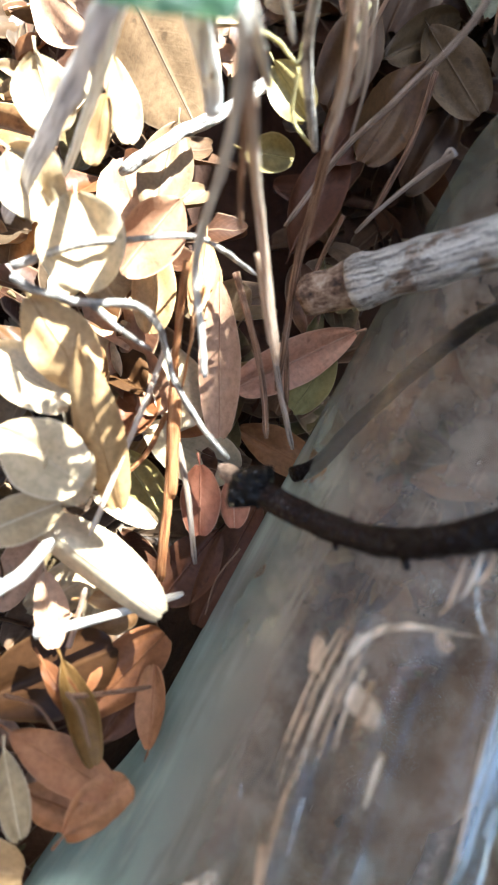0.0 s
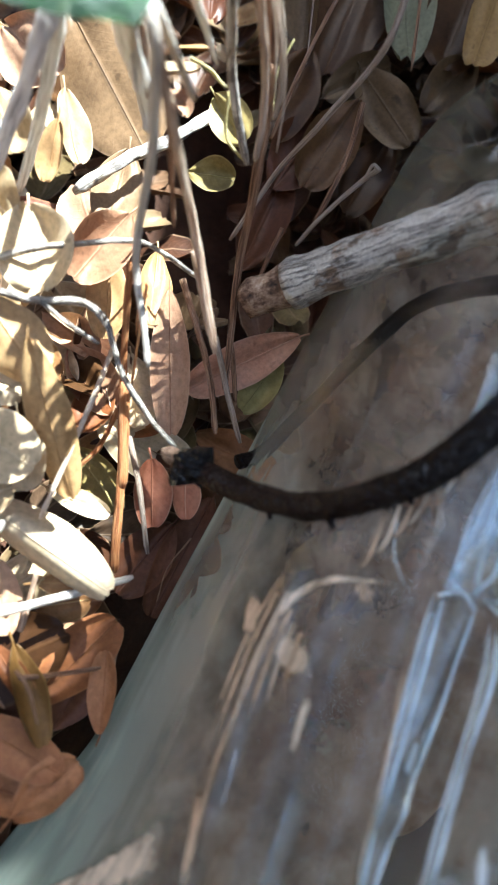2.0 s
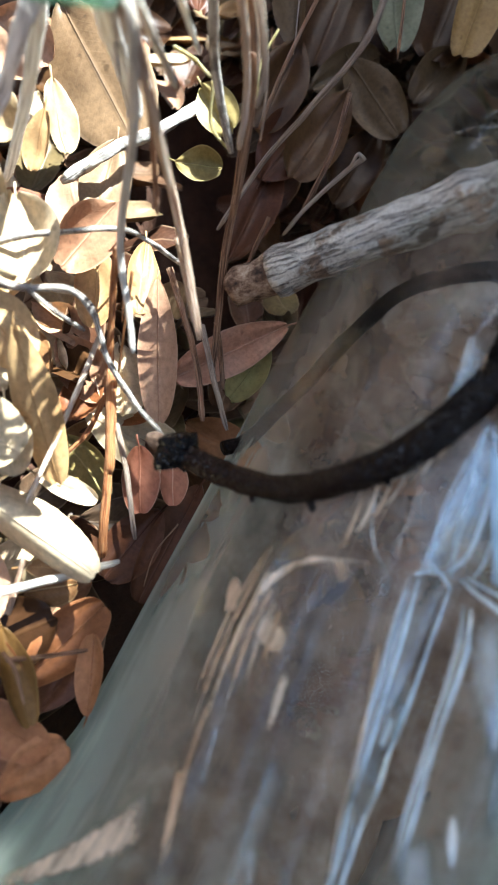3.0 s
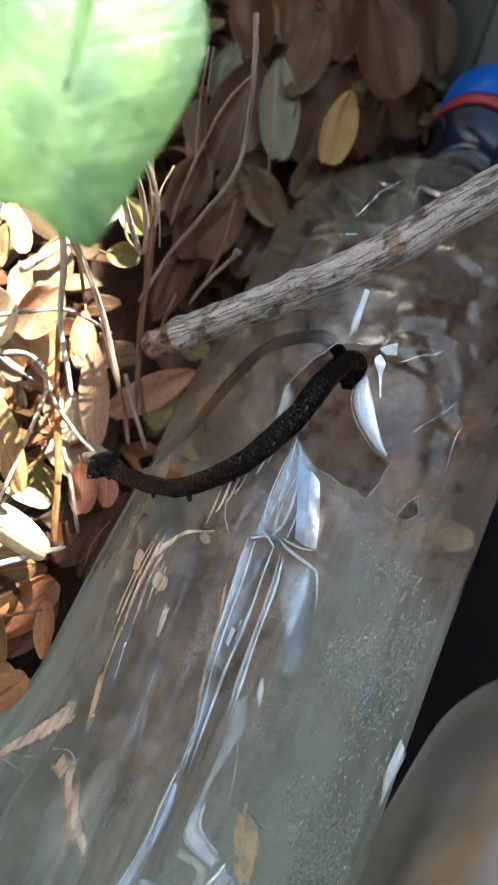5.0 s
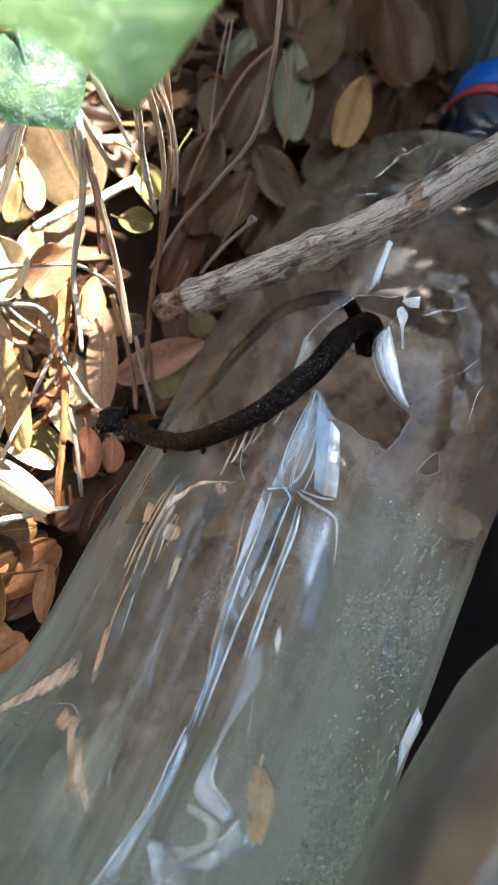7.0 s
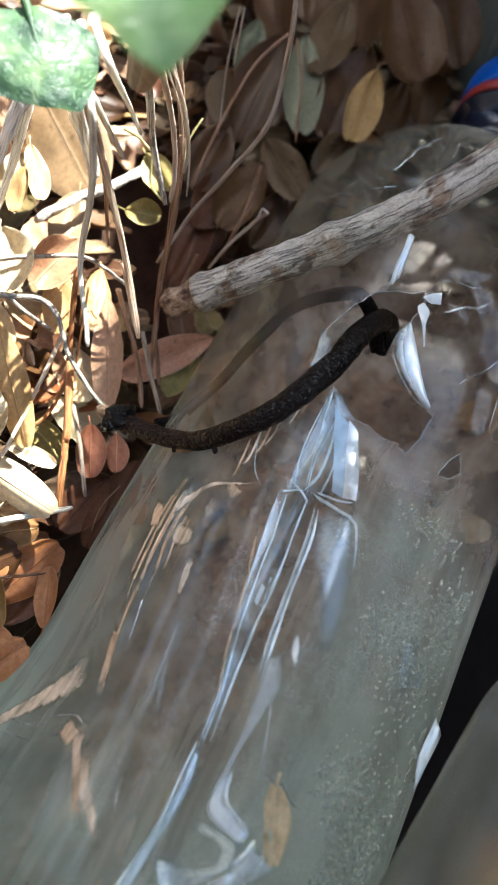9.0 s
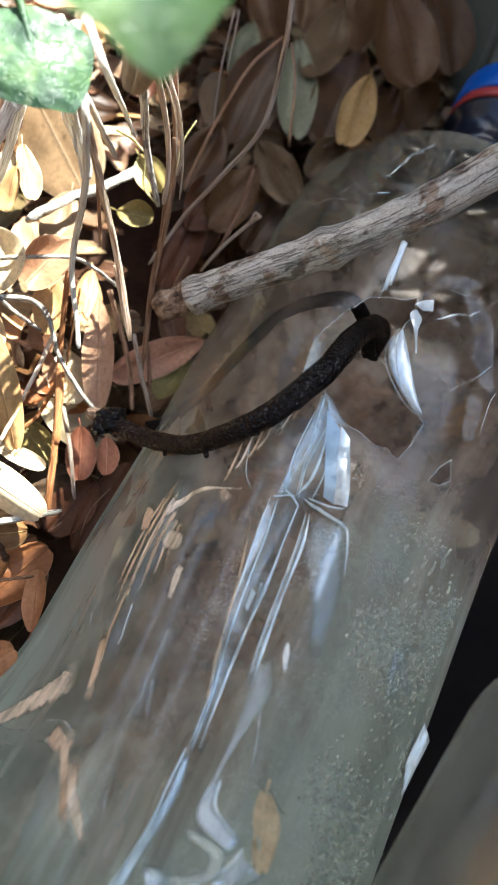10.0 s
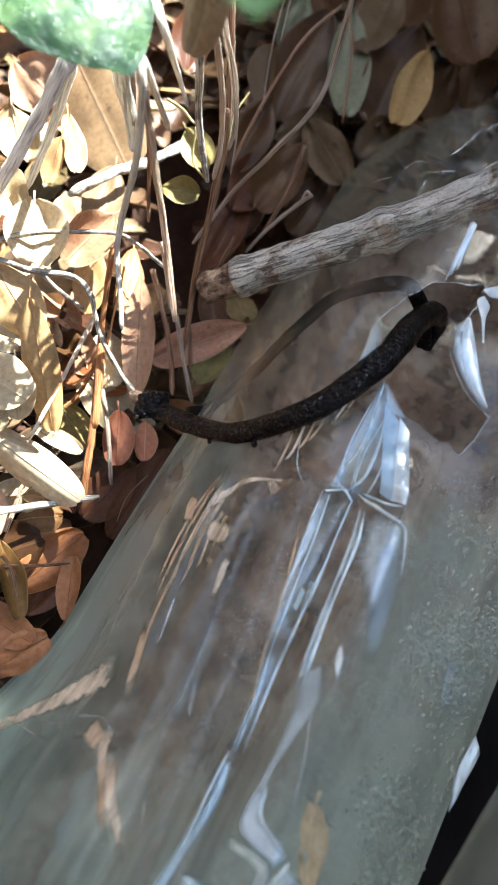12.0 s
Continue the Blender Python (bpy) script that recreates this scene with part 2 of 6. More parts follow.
def black_bark_material(name, rough, brown, shine, relief=0.0007, tip=None):
    """Black pitted bark, damp in places, worn to brown towards the snapped tip."""
    n = Nodes(name)
    where = n.add("TexCoord").outputs["Object"]
    pits = n.add("TexVoronoi", {"Vector": where, "Scale": 1150.0}).outputs["Distance"]
    fine, big = n.noise(where, 1800.0, 5.0), n.noise(where, 180.0, 3.0)
    colour = n.ramp(fine, [(0.35, (0.002, 0.0018, 0.0018)), (0.6, brown), (0.85, tuple(c * 1.8 for c in brown))])
    if tip:
        along = n.add("SeparateXYZ", {"Vector": where}).outputs["X"]
        worn = n.add("MapRange", {"Value": n.maths("ADD", along, n.maths("MULTIPLY", big, 0.010)), "From Min": 0.038, "From Max": 0.012, "To Min": 0.0, "To Max": 1.0}).outputs[0]
        colour = n.blend(worn, colour, n.ramp(fine, [(0.38, tuple(c * 0.25 for c in tip)), (0.55, tip), (0.75, tuple(c * 2.0 for c in tip))]))
    gloss = n.ramp(big, [(0.4, grey(rough)), (0.65, grey(rough * 3))])
    height = n.maths("ADD", pits, n.maths("MULTIPLY", fine, 0.6))
    wet = n.ramp(n.noise(where, 2100.0, 3.0), [(0.54, grey(shine * 0.15)), (0.64, grey(shine))])
    return n.finish(n.add("BsdfPrincipled", {"Base Color": colour, "Roughness": gloss, "Normal": n.bump(height, 1.0, relief), "Specular IOR Level": wet}).outputs[0])


def plastic_material(name, tint, haze_colour, haze, fogged, wrinkle=0.32, gain=1.0, tan_glints=0.0, lower_share=3.8):
    """Thin clear bottle wall: mostly see-through, glossy at a slant, with a painted haze and a fogged flank."""
    n = Nodes(name)
    where = n.add("TexCoord").outputs["Object"]
    parts = n.add("SeparateXYZ", {"Vector": where})
    pleats = n.noise(n.add("Mapping", {"Vector": where, "Scale": (30.0, 260.0, 120.0)}).outputs[0], 1.0, 5.0, 0.6)
    crumple = n.noise(n.add("Mapping", {"Vector": where, "Scale": (60.0, 110.0, 90.0)}).outputs[0], 1.0, 2.0, 0.5)
    folds = n.maths("ABSOLUTE", n.maths("SUBTRACT", n.noise(n.add("Mapping", {"Vector": where, "Scale": (26.0, 48.0, 40.0)}).outputs[0], 1.0, 1.0, 0.4), 0.5))
    crumple = n.maths("ADD", n.maths("MULTIPLY", crumple, 0.5), n.maths("MULTIPLY", folds, 1.2))
    height = n.maths("ADD", n.maths("MULTIPLY", pleats, 0.04), n.maths("ADD", crumple, n.maths("MULTIPLY", n.noise(where, 420.0, 2.0), 0.12)))
    normal = n.bump(height, wrinkle, 0.0016)
    slant = n.add("LayerWeight", {"Blend": 0.5, "Normal": normal}).outputs["Facing"]
    sheen = n.add("Math", {0: n.maths("MULTIPLY_ADD", n.maths("POWER", slant, 4.5), 0.26, 0.052), 1: gain}, operation="MULTIPLY", use_clamp=True).outputs[0]
    edge = n.add("MapRange", {"Value": parts.outputs["Y"], "From Min": 0.033, "From Max": 0.042, "To Min": 0.0, "To Max": 0.7}).outputs[0]
    clear = n.add("BsdfTransparent", {"Color": n.blend(edge, tint, (0.52, 0.64, 0.57))})
    gloss = n.add("BsdfAnisotropic", {"Color": (1.0, 0.97, 0.90, 1), "Roughness": 0.18, "Normal": normal})
    shell = n.add("MixShader", {0: sheen, 1: clear.outputs[0], 2: gloss.outputs[0]})
    patch = n.noise(where, 55.0, 4.0)
    speck = n.noise(where, 800.0, 3.0)
    # the fogged flank lies on the side away from the leaves
    flank = n.add("MapRange", {"Value": parts.outputs["Y"], "From Min": -0.002, "From Max": -0.014, "To Min": 0.0, "To Max": 1.0}).outputs[0]
    low = n.add("MapRange", {"Value": parts.outputs["X"], "From Min": 0.082, "From Max": 0.062, "To Min": 0.0, "To Max": 1.0}).outputs[0]
    mottle = n.ramp(n.noise(where, 75.0, 4.0), [(0.32, grey(0.55)), (0.60, grey(1.05))])
    fog = n.maths("MULTIPLY", n.maths("MULTIPLY", n.maths("MULTIPLY", flank, mottle), low), fogged)
    # haze painted into the colour: reflection lines above, dense brown on the lower wall
    veil_lines = n.noise(n.add("Mapping", {"Vector": where, "Scale": (15.0, 140.0, 70.0)}).outputs[0], 1.0, 4.0, 0.6)
    upper = n.maths("MULTIPLY", n.ramp(veil_lines, [(0.40, grey(0.15)), (0.49, grey(0.5)), (0.54, grey(0.8)), (0.62, grey(1.35))]), haze)
    clean = n.maths("MULTIPLY", n.add("MapRange", {"Value": parts.outputs["X"], "From Min": 0.068, "From Max": 0.080}).outputs[0], n.add("MapRange", {"Value": parts.outputs["Y"], "From Min": 0.012, "From Max": 0.022}).outputs[0])
    upper = n.maths("MULTIPLY", upper, n.maths("SUBTRACT", 1.0, n.maths("MULTIPLY", clean, 0.6)))
    lower_veil = n.maths("MULTIPLY", n.ramp(n.noise(where, 90.0, 3.0), [(0.36, grey(0.55)), (0.50, grey(0.85)), (0.64, grey(1.05))]), haze * lower_share)
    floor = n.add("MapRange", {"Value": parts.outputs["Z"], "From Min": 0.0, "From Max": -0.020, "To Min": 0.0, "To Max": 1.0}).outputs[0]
    film = n.add("Mix", {0: floor, 2: upper, 3: lower_veil}, data_type="FLOAT").outputs[0]
    # tan streaks painted in for the sunlit leaves mirrored on the left side
    glint_lines = n.noise(n.add("Mapping", {"Vector": where, "Scale": (32.0, 620.0, 200.0)}).outputs[0], 1.0, 4.0, 0.6)
    glint_spots = n.ramp(n.noise(where, 40.0, 2.0), [(0.50, grey(0.0)), (0.58, grey(1.0))])
    zone = n.add("MapRange", {"Value": parts.outputs["X"], "From Min": 0.12, "From Max": 0.10, "To Min": 0.0, "To Max": tan_glints}).outputs[0]
    zone = n.maths("MULTIPLY", zone, n.add("MapRange", {"Value": parts.outputs["Y"], "From Min": 0.0, "From Max": 0.006, "To Min": 0.0, "To Max": 1.0}).outputs[0])
    streaks = n.maths("MULTIPLY", n.maths("MULTIPLY", n.ramp(glint_lines, [(0.56, grey(0.0)), (0.66, grey(1.0))]), glint_spots), n.maths("MULTIPLY", zone, 0.6))
    film = n.maths("ADD", film, streaks)
    # a painted grey-green band for the look of the edge seen at a slant
    rim = n.add("MapRange", {"Value": parts.outputs["Y"], "From Min": 0.026, "From Max": 0.042, "To Min": 0.0, "To Max": 0.55 * fogged}).outputs[0]
    rim = n.maths("MULTIPLY", rim, n.add("MapRange", {"Value": parts.outputs["X"], "From Min": 0.098, "From Max": 0.072, "To Min": 0.15, "To Max": 1.0}).outputs[0])
    film = n.maths("ADD", film, n.maths("MULTIPLY", rim, n.ramp(patch, [(0.25, grey(0.6)), (0.6, grey(1.0))])))
    base = n.add("MapRange", {"Value": parts.outputs["X"], "From Min": 0.044, "From Max": -0.010, "To Min": 0.0, "To Max": 1.0 * fogged}).outputs[0]
    film = n.maths("ADD", film, n.maths("MULTIPLY", base, n.ramp(crumple, [(0.35, grey(0.4)), (0.65, grey(1.2))])))
    film = n.maths("ADD", film, n.maths("MULTIPLY", fog, n.ramp(speck, [(0.35, grey(0.88)), (0.65, grey(1.03))])))
    # a bloom of the finest droplets in patches of the crushed half
    dots = n.ramp(n.add("TexVoronoi", {"Vector": where, "Scale": 3800.0}).outputs["Distance"], [(0.16, grey(1.0)), (0.30, grey(0.0))])
    patchy = n.ramp(n.noise(where, 95.0, 4.0, 0.65), [(0.43, grey(0.0)), (0.58, grey(1.0))])
    damp = n.maths("MULTIPLY", n.maths("MULTIPLY", dots, patchy), n.add("MapRange", {"Value": parts.outputs["X"], "From Min": 0.086, "From Max": 0.076, "To Min": 0.0, "To Max": 0.95 * fogged}).outputs[0])
    damp = n.maths("MULTIPLY", damp, n.add("MapRange", {"Value": parts.outputs["Y"], "From Min": 0.012, "From Max": 0.005, "To Min": 0.1, "To Max": 1.0}).outputs[0])
    film = n.maths("ADD", film, damp)
    film = n.add("Math", {0: film, 1: 0.0}, operation="ADD", use_clamp=True).outputs[0]
    film_colour = n.blend(n.maths("MINIMUM", n.maths("ADD", fog, n.maths("ADD", rim, n.maths("MULTIPLY", base, 1.6))), 1.0), haze_colour, tuple(c * k for c, k in zip(haze_colour, (0.70, 1.0, 1.09))))
    film_colour = n.blend(n.add("Math", {0: fog, 1: 1.35}, operation="MULTIPLY", use_clamp=True).outputs[0], film_colour, (0.445, 0.475, 0.39))
    shoulder = n.add("MapRange", {"Value": parts.outputs["X"], "From Min": 0.100, "From Max": 0.135, "To Min": 0.0, "To Max": 0.5}).outputs[0]
    film_colour = n.blend(shoulder, film_colour, (0.56, 0.64, 0.50))
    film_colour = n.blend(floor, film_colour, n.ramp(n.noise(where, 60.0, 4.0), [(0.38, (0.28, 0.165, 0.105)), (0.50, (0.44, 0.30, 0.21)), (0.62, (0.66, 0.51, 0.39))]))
    film_colour = n.blend(n.maths("MULTIPLY", rim, 1.6), film_colour, (0.52, 0.64, 0.54))
    film_colour = n.blend(n.add("Math", {0: streaks, 1: 2.0}, operation="MULTIPLY", use_clamp=True).outputs[0], film_colour, (0.86, 0.62, 0.40))
    film_colour = n.blend(n.maths("MULTIPLY", damp, 1.6), film_colour, (0.88, 0.92, 0.92))
    film_skin = n.add("BsdfDiffuse", {"Color": film_colour, "Roughness": 0.5})
    thin = n.add("BsdfTranslucent", {"Color": film_colour})
    veil = n.add("MixShader", {0: 0.5, 1: film_skin.outputs[0], 2: thin.outputs[0]})
    return n.finish(n.add("MixShader", {0: film, 1: shell.outputs[0], 2: veil.outputs[0]}).outputs[0])


def soft_rim(n, lit_side=True, even=False):
    """How strongly a strip shows: firm along one side and fading across it, ragged all round, or even with a soft border."""
    uv = n.add("TexCoord").outputs["UV"]
    where = n.add("TexCoord").outputs["Object"]
    parts = n.add("SeparateXYZ", {"Vector": uv})
    across, along = parts.outputs["X"], parts.outputs["Y"]
    ragged = n.maths("MULTIPLY", n.maths("SUBTRACT", n.noise(where, 800.0, 4.0), 0.5), 0.5)
    ends = n.maths("SUBTRACT", 0.5, n.maths("ABSOLUTE", n.maths("SUBTRACT", along, 0.5)))
    ends = n.add("MapRange", {"Value": n.maths("ADD", ends, n.maths("MULTIPLY", ragged, 0.5)), "From Min": 0.0, "From Max": 0.12 if lit_side else 0.3}, interpolation_type="SMOOTHSTEP").outputs[0]
    if even:
        inward = n.maths("SUBTRACT", 0.5, n.maths("ABSOLUTE", n.maths("SUBTRACT", across, 0.5)))
        body = n.add("MapRange", {"Value": n.maths("ADD", inward, n.maths("MULTIPLY", ragged, 0.12)), "From Min": 0.0, "From Max": 0.34}, interpolation_type="SMOOTHSTEP").outputs[0]
    elif lit_side:
        rise = n.add("MapRange", {"Value": across, "From Min": 0.0, "From Max": 0.05}, interpolation_type="SMOOTHSTEP").outputs[0]
        fall = n.add("MapRange", {"Value": n.maths("ADD", across, n.maths("MULTIPLY", ragged, 0.9)), "From Min": 1.0, "From Max": 0.0, "To Min": 0.03, "To Max": 1.0}).outputs[0]
        broken = n.ramp(n.noise(n.add("Mapping", {"Vector": where, "Scale": (130.0, 260.0, 200.0)}).outputs[0], 1.0, 3.0), [(0.36, grey(0.45)), (0.56, grey(1.0))])
        body = n.maths("MULTIPLY", n.maths("MULTIPLY", rise, fall), broken)
    else:
        inward = n.maths("SUBTRACT", 0.5, n.maths("ABSOLUTE", n.maths("SUBTRACT", across, 0.5)))
        body = n.add("MapRange", {"Value": n.maths("ADD", inward, n.maths("MULTIPLY", ragged, 0.9)), "From Min": 0.05, "From Max": 0.22}, interpolation_type="SMOOTHSTEP").outputs[0]
    return n.maths("MULTIPLY", ends, body)


def whitened_glint_material(name, cover, soft=False, tint=(0.90, 0.95, 0.93), even=False, sheen=0.35, streak=0.35):
    """Plastic white where it was bent and torn, with bright sky reflections painted in."""
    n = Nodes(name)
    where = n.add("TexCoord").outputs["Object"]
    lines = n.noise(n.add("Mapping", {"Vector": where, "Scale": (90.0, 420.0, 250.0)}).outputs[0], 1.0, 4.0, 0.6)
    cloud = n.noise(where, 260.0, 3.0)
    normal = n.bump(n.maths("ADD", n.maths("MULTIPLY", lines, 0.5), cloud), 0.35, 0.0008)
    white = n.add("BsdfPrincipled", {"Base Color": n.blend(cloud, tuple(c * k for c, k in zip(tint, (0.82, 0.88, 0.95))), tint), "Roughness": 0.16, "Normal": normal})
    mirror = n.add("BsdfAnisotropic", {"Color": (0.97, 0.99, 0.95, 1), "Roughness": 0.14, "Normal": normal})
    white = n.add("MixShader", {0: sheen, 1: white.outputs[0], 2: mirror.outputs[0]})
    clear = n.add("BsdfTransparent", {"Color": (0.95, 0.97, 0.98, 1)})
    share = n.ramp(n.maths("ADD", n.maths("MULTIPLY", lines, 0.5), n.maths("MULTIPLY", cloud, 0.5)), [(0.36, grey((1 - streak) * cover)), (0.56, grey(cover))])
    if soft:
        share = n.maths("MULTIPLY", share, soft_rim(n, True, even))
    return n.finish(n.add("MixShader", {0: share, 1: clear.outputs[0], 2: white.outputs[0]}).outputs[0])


def tan_veil_material(name, colour, cover):
    """The tan reflection of sunlit leaves painted in a crease, streaked along it and ragged at the rim."""
    n = Nodes(name)
    where = n.add("TexCoord").outputs["Object"]
    lines = n.noise(n.add("Mapping", {"Vector": where, "Scale": (90.0, 620.0, 300.0)}).outputs[0], 1.0, 4.0, 0.65)
    tan_skin = n.add("BsdfPrincipled", {"Base Color": n.blend(n.noise(where, 500.0, 3.0), tuple(c * 0.7 for c in colour), tuple(min(1.0, c * 1.2) for c in colour)), "Roughness": 0.3, "Normal": n.bump(lines, 0.4, 0.0004)})
    clear = n.add("BsdfTransparent", {"Color": (0.95, 0.96, 0.95, 1)})
    share = n.maths("MULTIPLY", n.ramp(lines, [(0.38, grey(0.42 * cover)), (0.56, grey(cover))]), soft_rim(n, False))
    return n.finish(n.add("MixShader", {0: share, 1: clear.outputs[0], 2: tan_skin.outputs[0]}).outputs[0])


def simple_material(name, colour, rough, scale=300.0, depth=0.0003, vary=0.35, coat=0.0):
    n = Nodes(name)
    where = n.add("TexCoord").outputs["Object"]
    big, fine = n.noise(where, scale * 0.2, 3.0), n.noise(where, scale, 5.0)
    shade = n.ramp(n.maths("ADD", n.maths("MULTIPLY", big, 0.6), n.maths("MULTIPLY", fine, 0.4)), [(0.3, grey(1.0 - vary)), (0.7, grey(1.0 + vary * 0.4))])
    tint = n.blend(1.0, colour, shade, "MULTIPLY")
    return n.finish(n.add("BsdfPrincipled", {"Base Color": tint, "Roughness": rough, "Normal": n.bump(fine, 0.5, depth), "Coat Weight": coat}).outputs[0])


def water_material():
    """Beads that show the fogged wall behind them, with a wet gloss."""
    n = Nodes("condensation_water")
    lens = n.add("BsdfTransparent", {"Color": (0.93, 0.95, 0.93, 1)})
    bead = n.add("BsdfPrincipled", {"Base Color": (0.42, 0.43, 0.345, 1), "Roughness": 0.2, "IOR": 1.33, "Specular IOR Level": 0.5})
    return n.finish(n.add("MixShader", {0: 0.62, 1: lens.outputs[0], 2: bead.outputs[0]}).outputs[0])


GREEN = green_leaf_material("green_leaf", (0.05, 0.12, 0.035), (0.11, 0.215, 0.06), (0.20, 0.33, 0.095), 70.0)
GREEN_TWO = green_leaf_material("downy_green_leaf", (0.022, 0.065, 0.034), (0.07, 0.15, 0.065), (0.13, 0.23, 0.085), 150.0)
BARK, BROKEN = bark_material(), broken_wood_material()
BLACK = black_bark_material("black_pitted_bark", 0.05, (0.006, 0.003, 0.002), 0.7, 0.00042, tip=(0.020, 0.010, 0.007))
STRAND = black_bark_material("dark_strand", 0.3, (0.012, 0.008, 0.006), 0.15, 0.0002)
TAR = black_bark_material("wet_black_crust", 0.03, (0.003, 0.003, 0.004), 1.0, 0.0005)
CLEAR = plastic_material("clear_crushed_plastic", (0.95, 0.975, 0.955), (0.84, 0.64, 0.48), 0.205, 0.72, tan_glints=0.12, lower_share=3.1)
CLEAR_TWO = plastic_material("clear_clouded_plastic", (0.94, 0.97, 0.95), (0.50, 0.50, 0.50), 0.18, 0.0, 0.9, gain=2.6, lower_share=1.2)
# white and bluish skins paint in sky reflections, tan ones sunlit leaves
WHITENED_GLINT = whitened_glint_material("whitened_glint_plastic", 1.0)
TANNED, PALE_TAN = tan_veil_material("tan_reflection", (0.74, 0.52, 0.33), 0.75), tan_veil_material("pale_tan_reflection", (0.80, 0.64, 0.46), 0.95)
SOFT_WHITE = whitened_glint_material("soft_white_glint", 1.0, True)
HALF_WHITE = whitened_glint_material("half_white_glint", 0.85, True, (0.84, 0.92, 0.93))
PANE = whitened_glint_material("sky_glint_pane", 0.34, True, (0.76, 0.87, 0.93), True)
BLUISH = whitened_glint_material("bluish_glint_plastic", 0.9, False, (0.44, 0.58, 0.68), sheen=0.12, streak=0.25)
BLUISH_GLINT = whitened_glint_material("bluish_glint_fold", 0.78, True, (0.78, 0.88, 0.93), True)
GREENISH = whitened_glint_material("greenish_glint_fold", 0.55, True, (0.72, 0.80, 0.70), True)
LIP = whitened_glint_material("torn_lip", 0.55, False, (0.80, 0.76, 0.70), streak=0.9)
FAINT = whitened_glint_material("faint_glint_fold", 0.24, True, (0.70, 0.80, 0.84))
PALE_STRIP = whitened_glint_material("glint_and_smear_strip", 0.5, True, (0.76, 0.83, 0.84))
BLUE = simple_material("blue_cap_plastic", (0.004, 0.10, 0.46), 0.35, vary=0.15)
RED = simple_material("red_ring_plastic", (0.36, 0.035, 0.03), 0.4, vary=0.2)
NAVY = simple_material("dark_neck_plastic", (0.010, 0.013, 0.026), 0.2, vary=0.3)
SHEET = simple_material("black_sheet_plastic", (0.010, 0.010, 0.014), 0.45, vary=0.4)
POST = simple_material("grey_green_paint", (0.20, 0.22, 0.18), 0.75)
DARK_SCREEN = simple_material("dark_screen", (0.05, 0.038, 0.03), 0.8, 60.0, 0.002, 0.5)
SOIL = simple_material("dark_soil", (0.085, 0.036, 0.017), 0.95, 500.0, 0.002, 0.6)
WALL_SKIN = simple_material("added_wall", (0.12, 0.105, 0.09), 0.9, 40.0, 0.002, 0.4)
WATER = water_material()


# ---- ways to make meshes ----
def mesh_of(name, verts, faces, material, uvs=None, smooth=True):
    me = bpy.data.meshes.new(name)
    me.from_pydata([tuple(v) for v in verts], [], faces)
    if uvs is not None:
        layer = me.uv_layers.new(name="UVMap")
        corners = np.empty(len(me.loops), dtype=np.int32)
        me.loops.foreach_get("vertex_index", corners)
        layer.data.foreach_set("uv", np.asarray(uvs, dtype=np.float32)[corners].ravel())
    me.polygons.foreach_set("use_smooth", [smooth] * len(me.polygons))
    me.materials.append(material)
    me.update()
    return me


def part(name, mesh, parent, label=""):
    ob = new(name, mesh)
    ob.parent = parent
    return tagged(ob, label)


def thing(name, label, category, at=None, group="", kind="", mesh=None):
    ob = new(name, mesh)
    if at is not None:
        ob.matrix_world = at
    return tagged(ob, label, category, group, kind)


def spline(points, steps):
    """A smooth line through points (Catmull-Rom)."""
    p = [np.array(q, float) for q in points]
    p = [2 * p[0] - p[1]] + p + [2 * p[-1] - p[-2]]
    line = []
    for a, b, c, d in zip(p, p[1:], p[2:], p[3:]):
        for k in range(steps):
            t = k / steps
            line.append(0.5 * (2 * b + (c - a) * t + (2 * a - 5 * b + 4 * c - d) * t * t + (3 * b - a - 3 * c + d) * t ** 3))
    line.append(p[-2])
    return line


def tube(name, line, radii, material, sides=8, flat=1.0, rough=0.0, seed=0, caps=True):
    """A tube along a line, with a radius for each point; rough: uneven skin, as a share of the radius."""
    rng = random.Random(seed)
    verts, uvs, faces = [], [], []
    count, run = len(line), 0.0
    side = Vector((0, 0, 1)).cross(Vector(line[1] - line[0]))
    if side.length < 1e-7:
        side = Vector((1, 0, 0))
    side.normalize()
    for i, point in enumerate(line):
        ahead = Vector(line[min(i + 1, count - 1)] - line[max(i - 1, 0)]).normalized()
        side = (side - ahead * side.dot(ahead)).normalized()
        up = ahead.cross(side)
        run += float(np.linalg.norm(line[i] - line[i - 1])) if i else 0.0
        for j in range(sides + 1):
            a = 2 * math.pi * (j % sides) / sides
            r = radii[i]
            if rough:
                r *= 1 + rough * noise.noise(Vector((run * 260, math.cos(a) * 1.7, math.sin(a) * 1.7 + seed * 5.3)))
            v = Vector(point) + side * (r * math.cos(a)) + up * (r * flat * math.sin(a))
            verts.append(v)
            uvs.append((run * 100, j / sides))
    row = sides + 1
    for i in range(count - 1):
        for j in range(sides):
            a = i * row + j
            faces.append((a, a + 1, a + row + 1, a + row))
    if caps:
        for i in (0, count - 1):
            verts.append(Vector(line[i]))
            uvs.append((0, 0.5))
            c = len(verts) - 1
            for j in range(sides):
                a = i * row + j
                faces.append((c, a + 1, a) if i == 0 else (c, a, a + 1))
    return mesh_of(name, verts, faces, material, uvs)


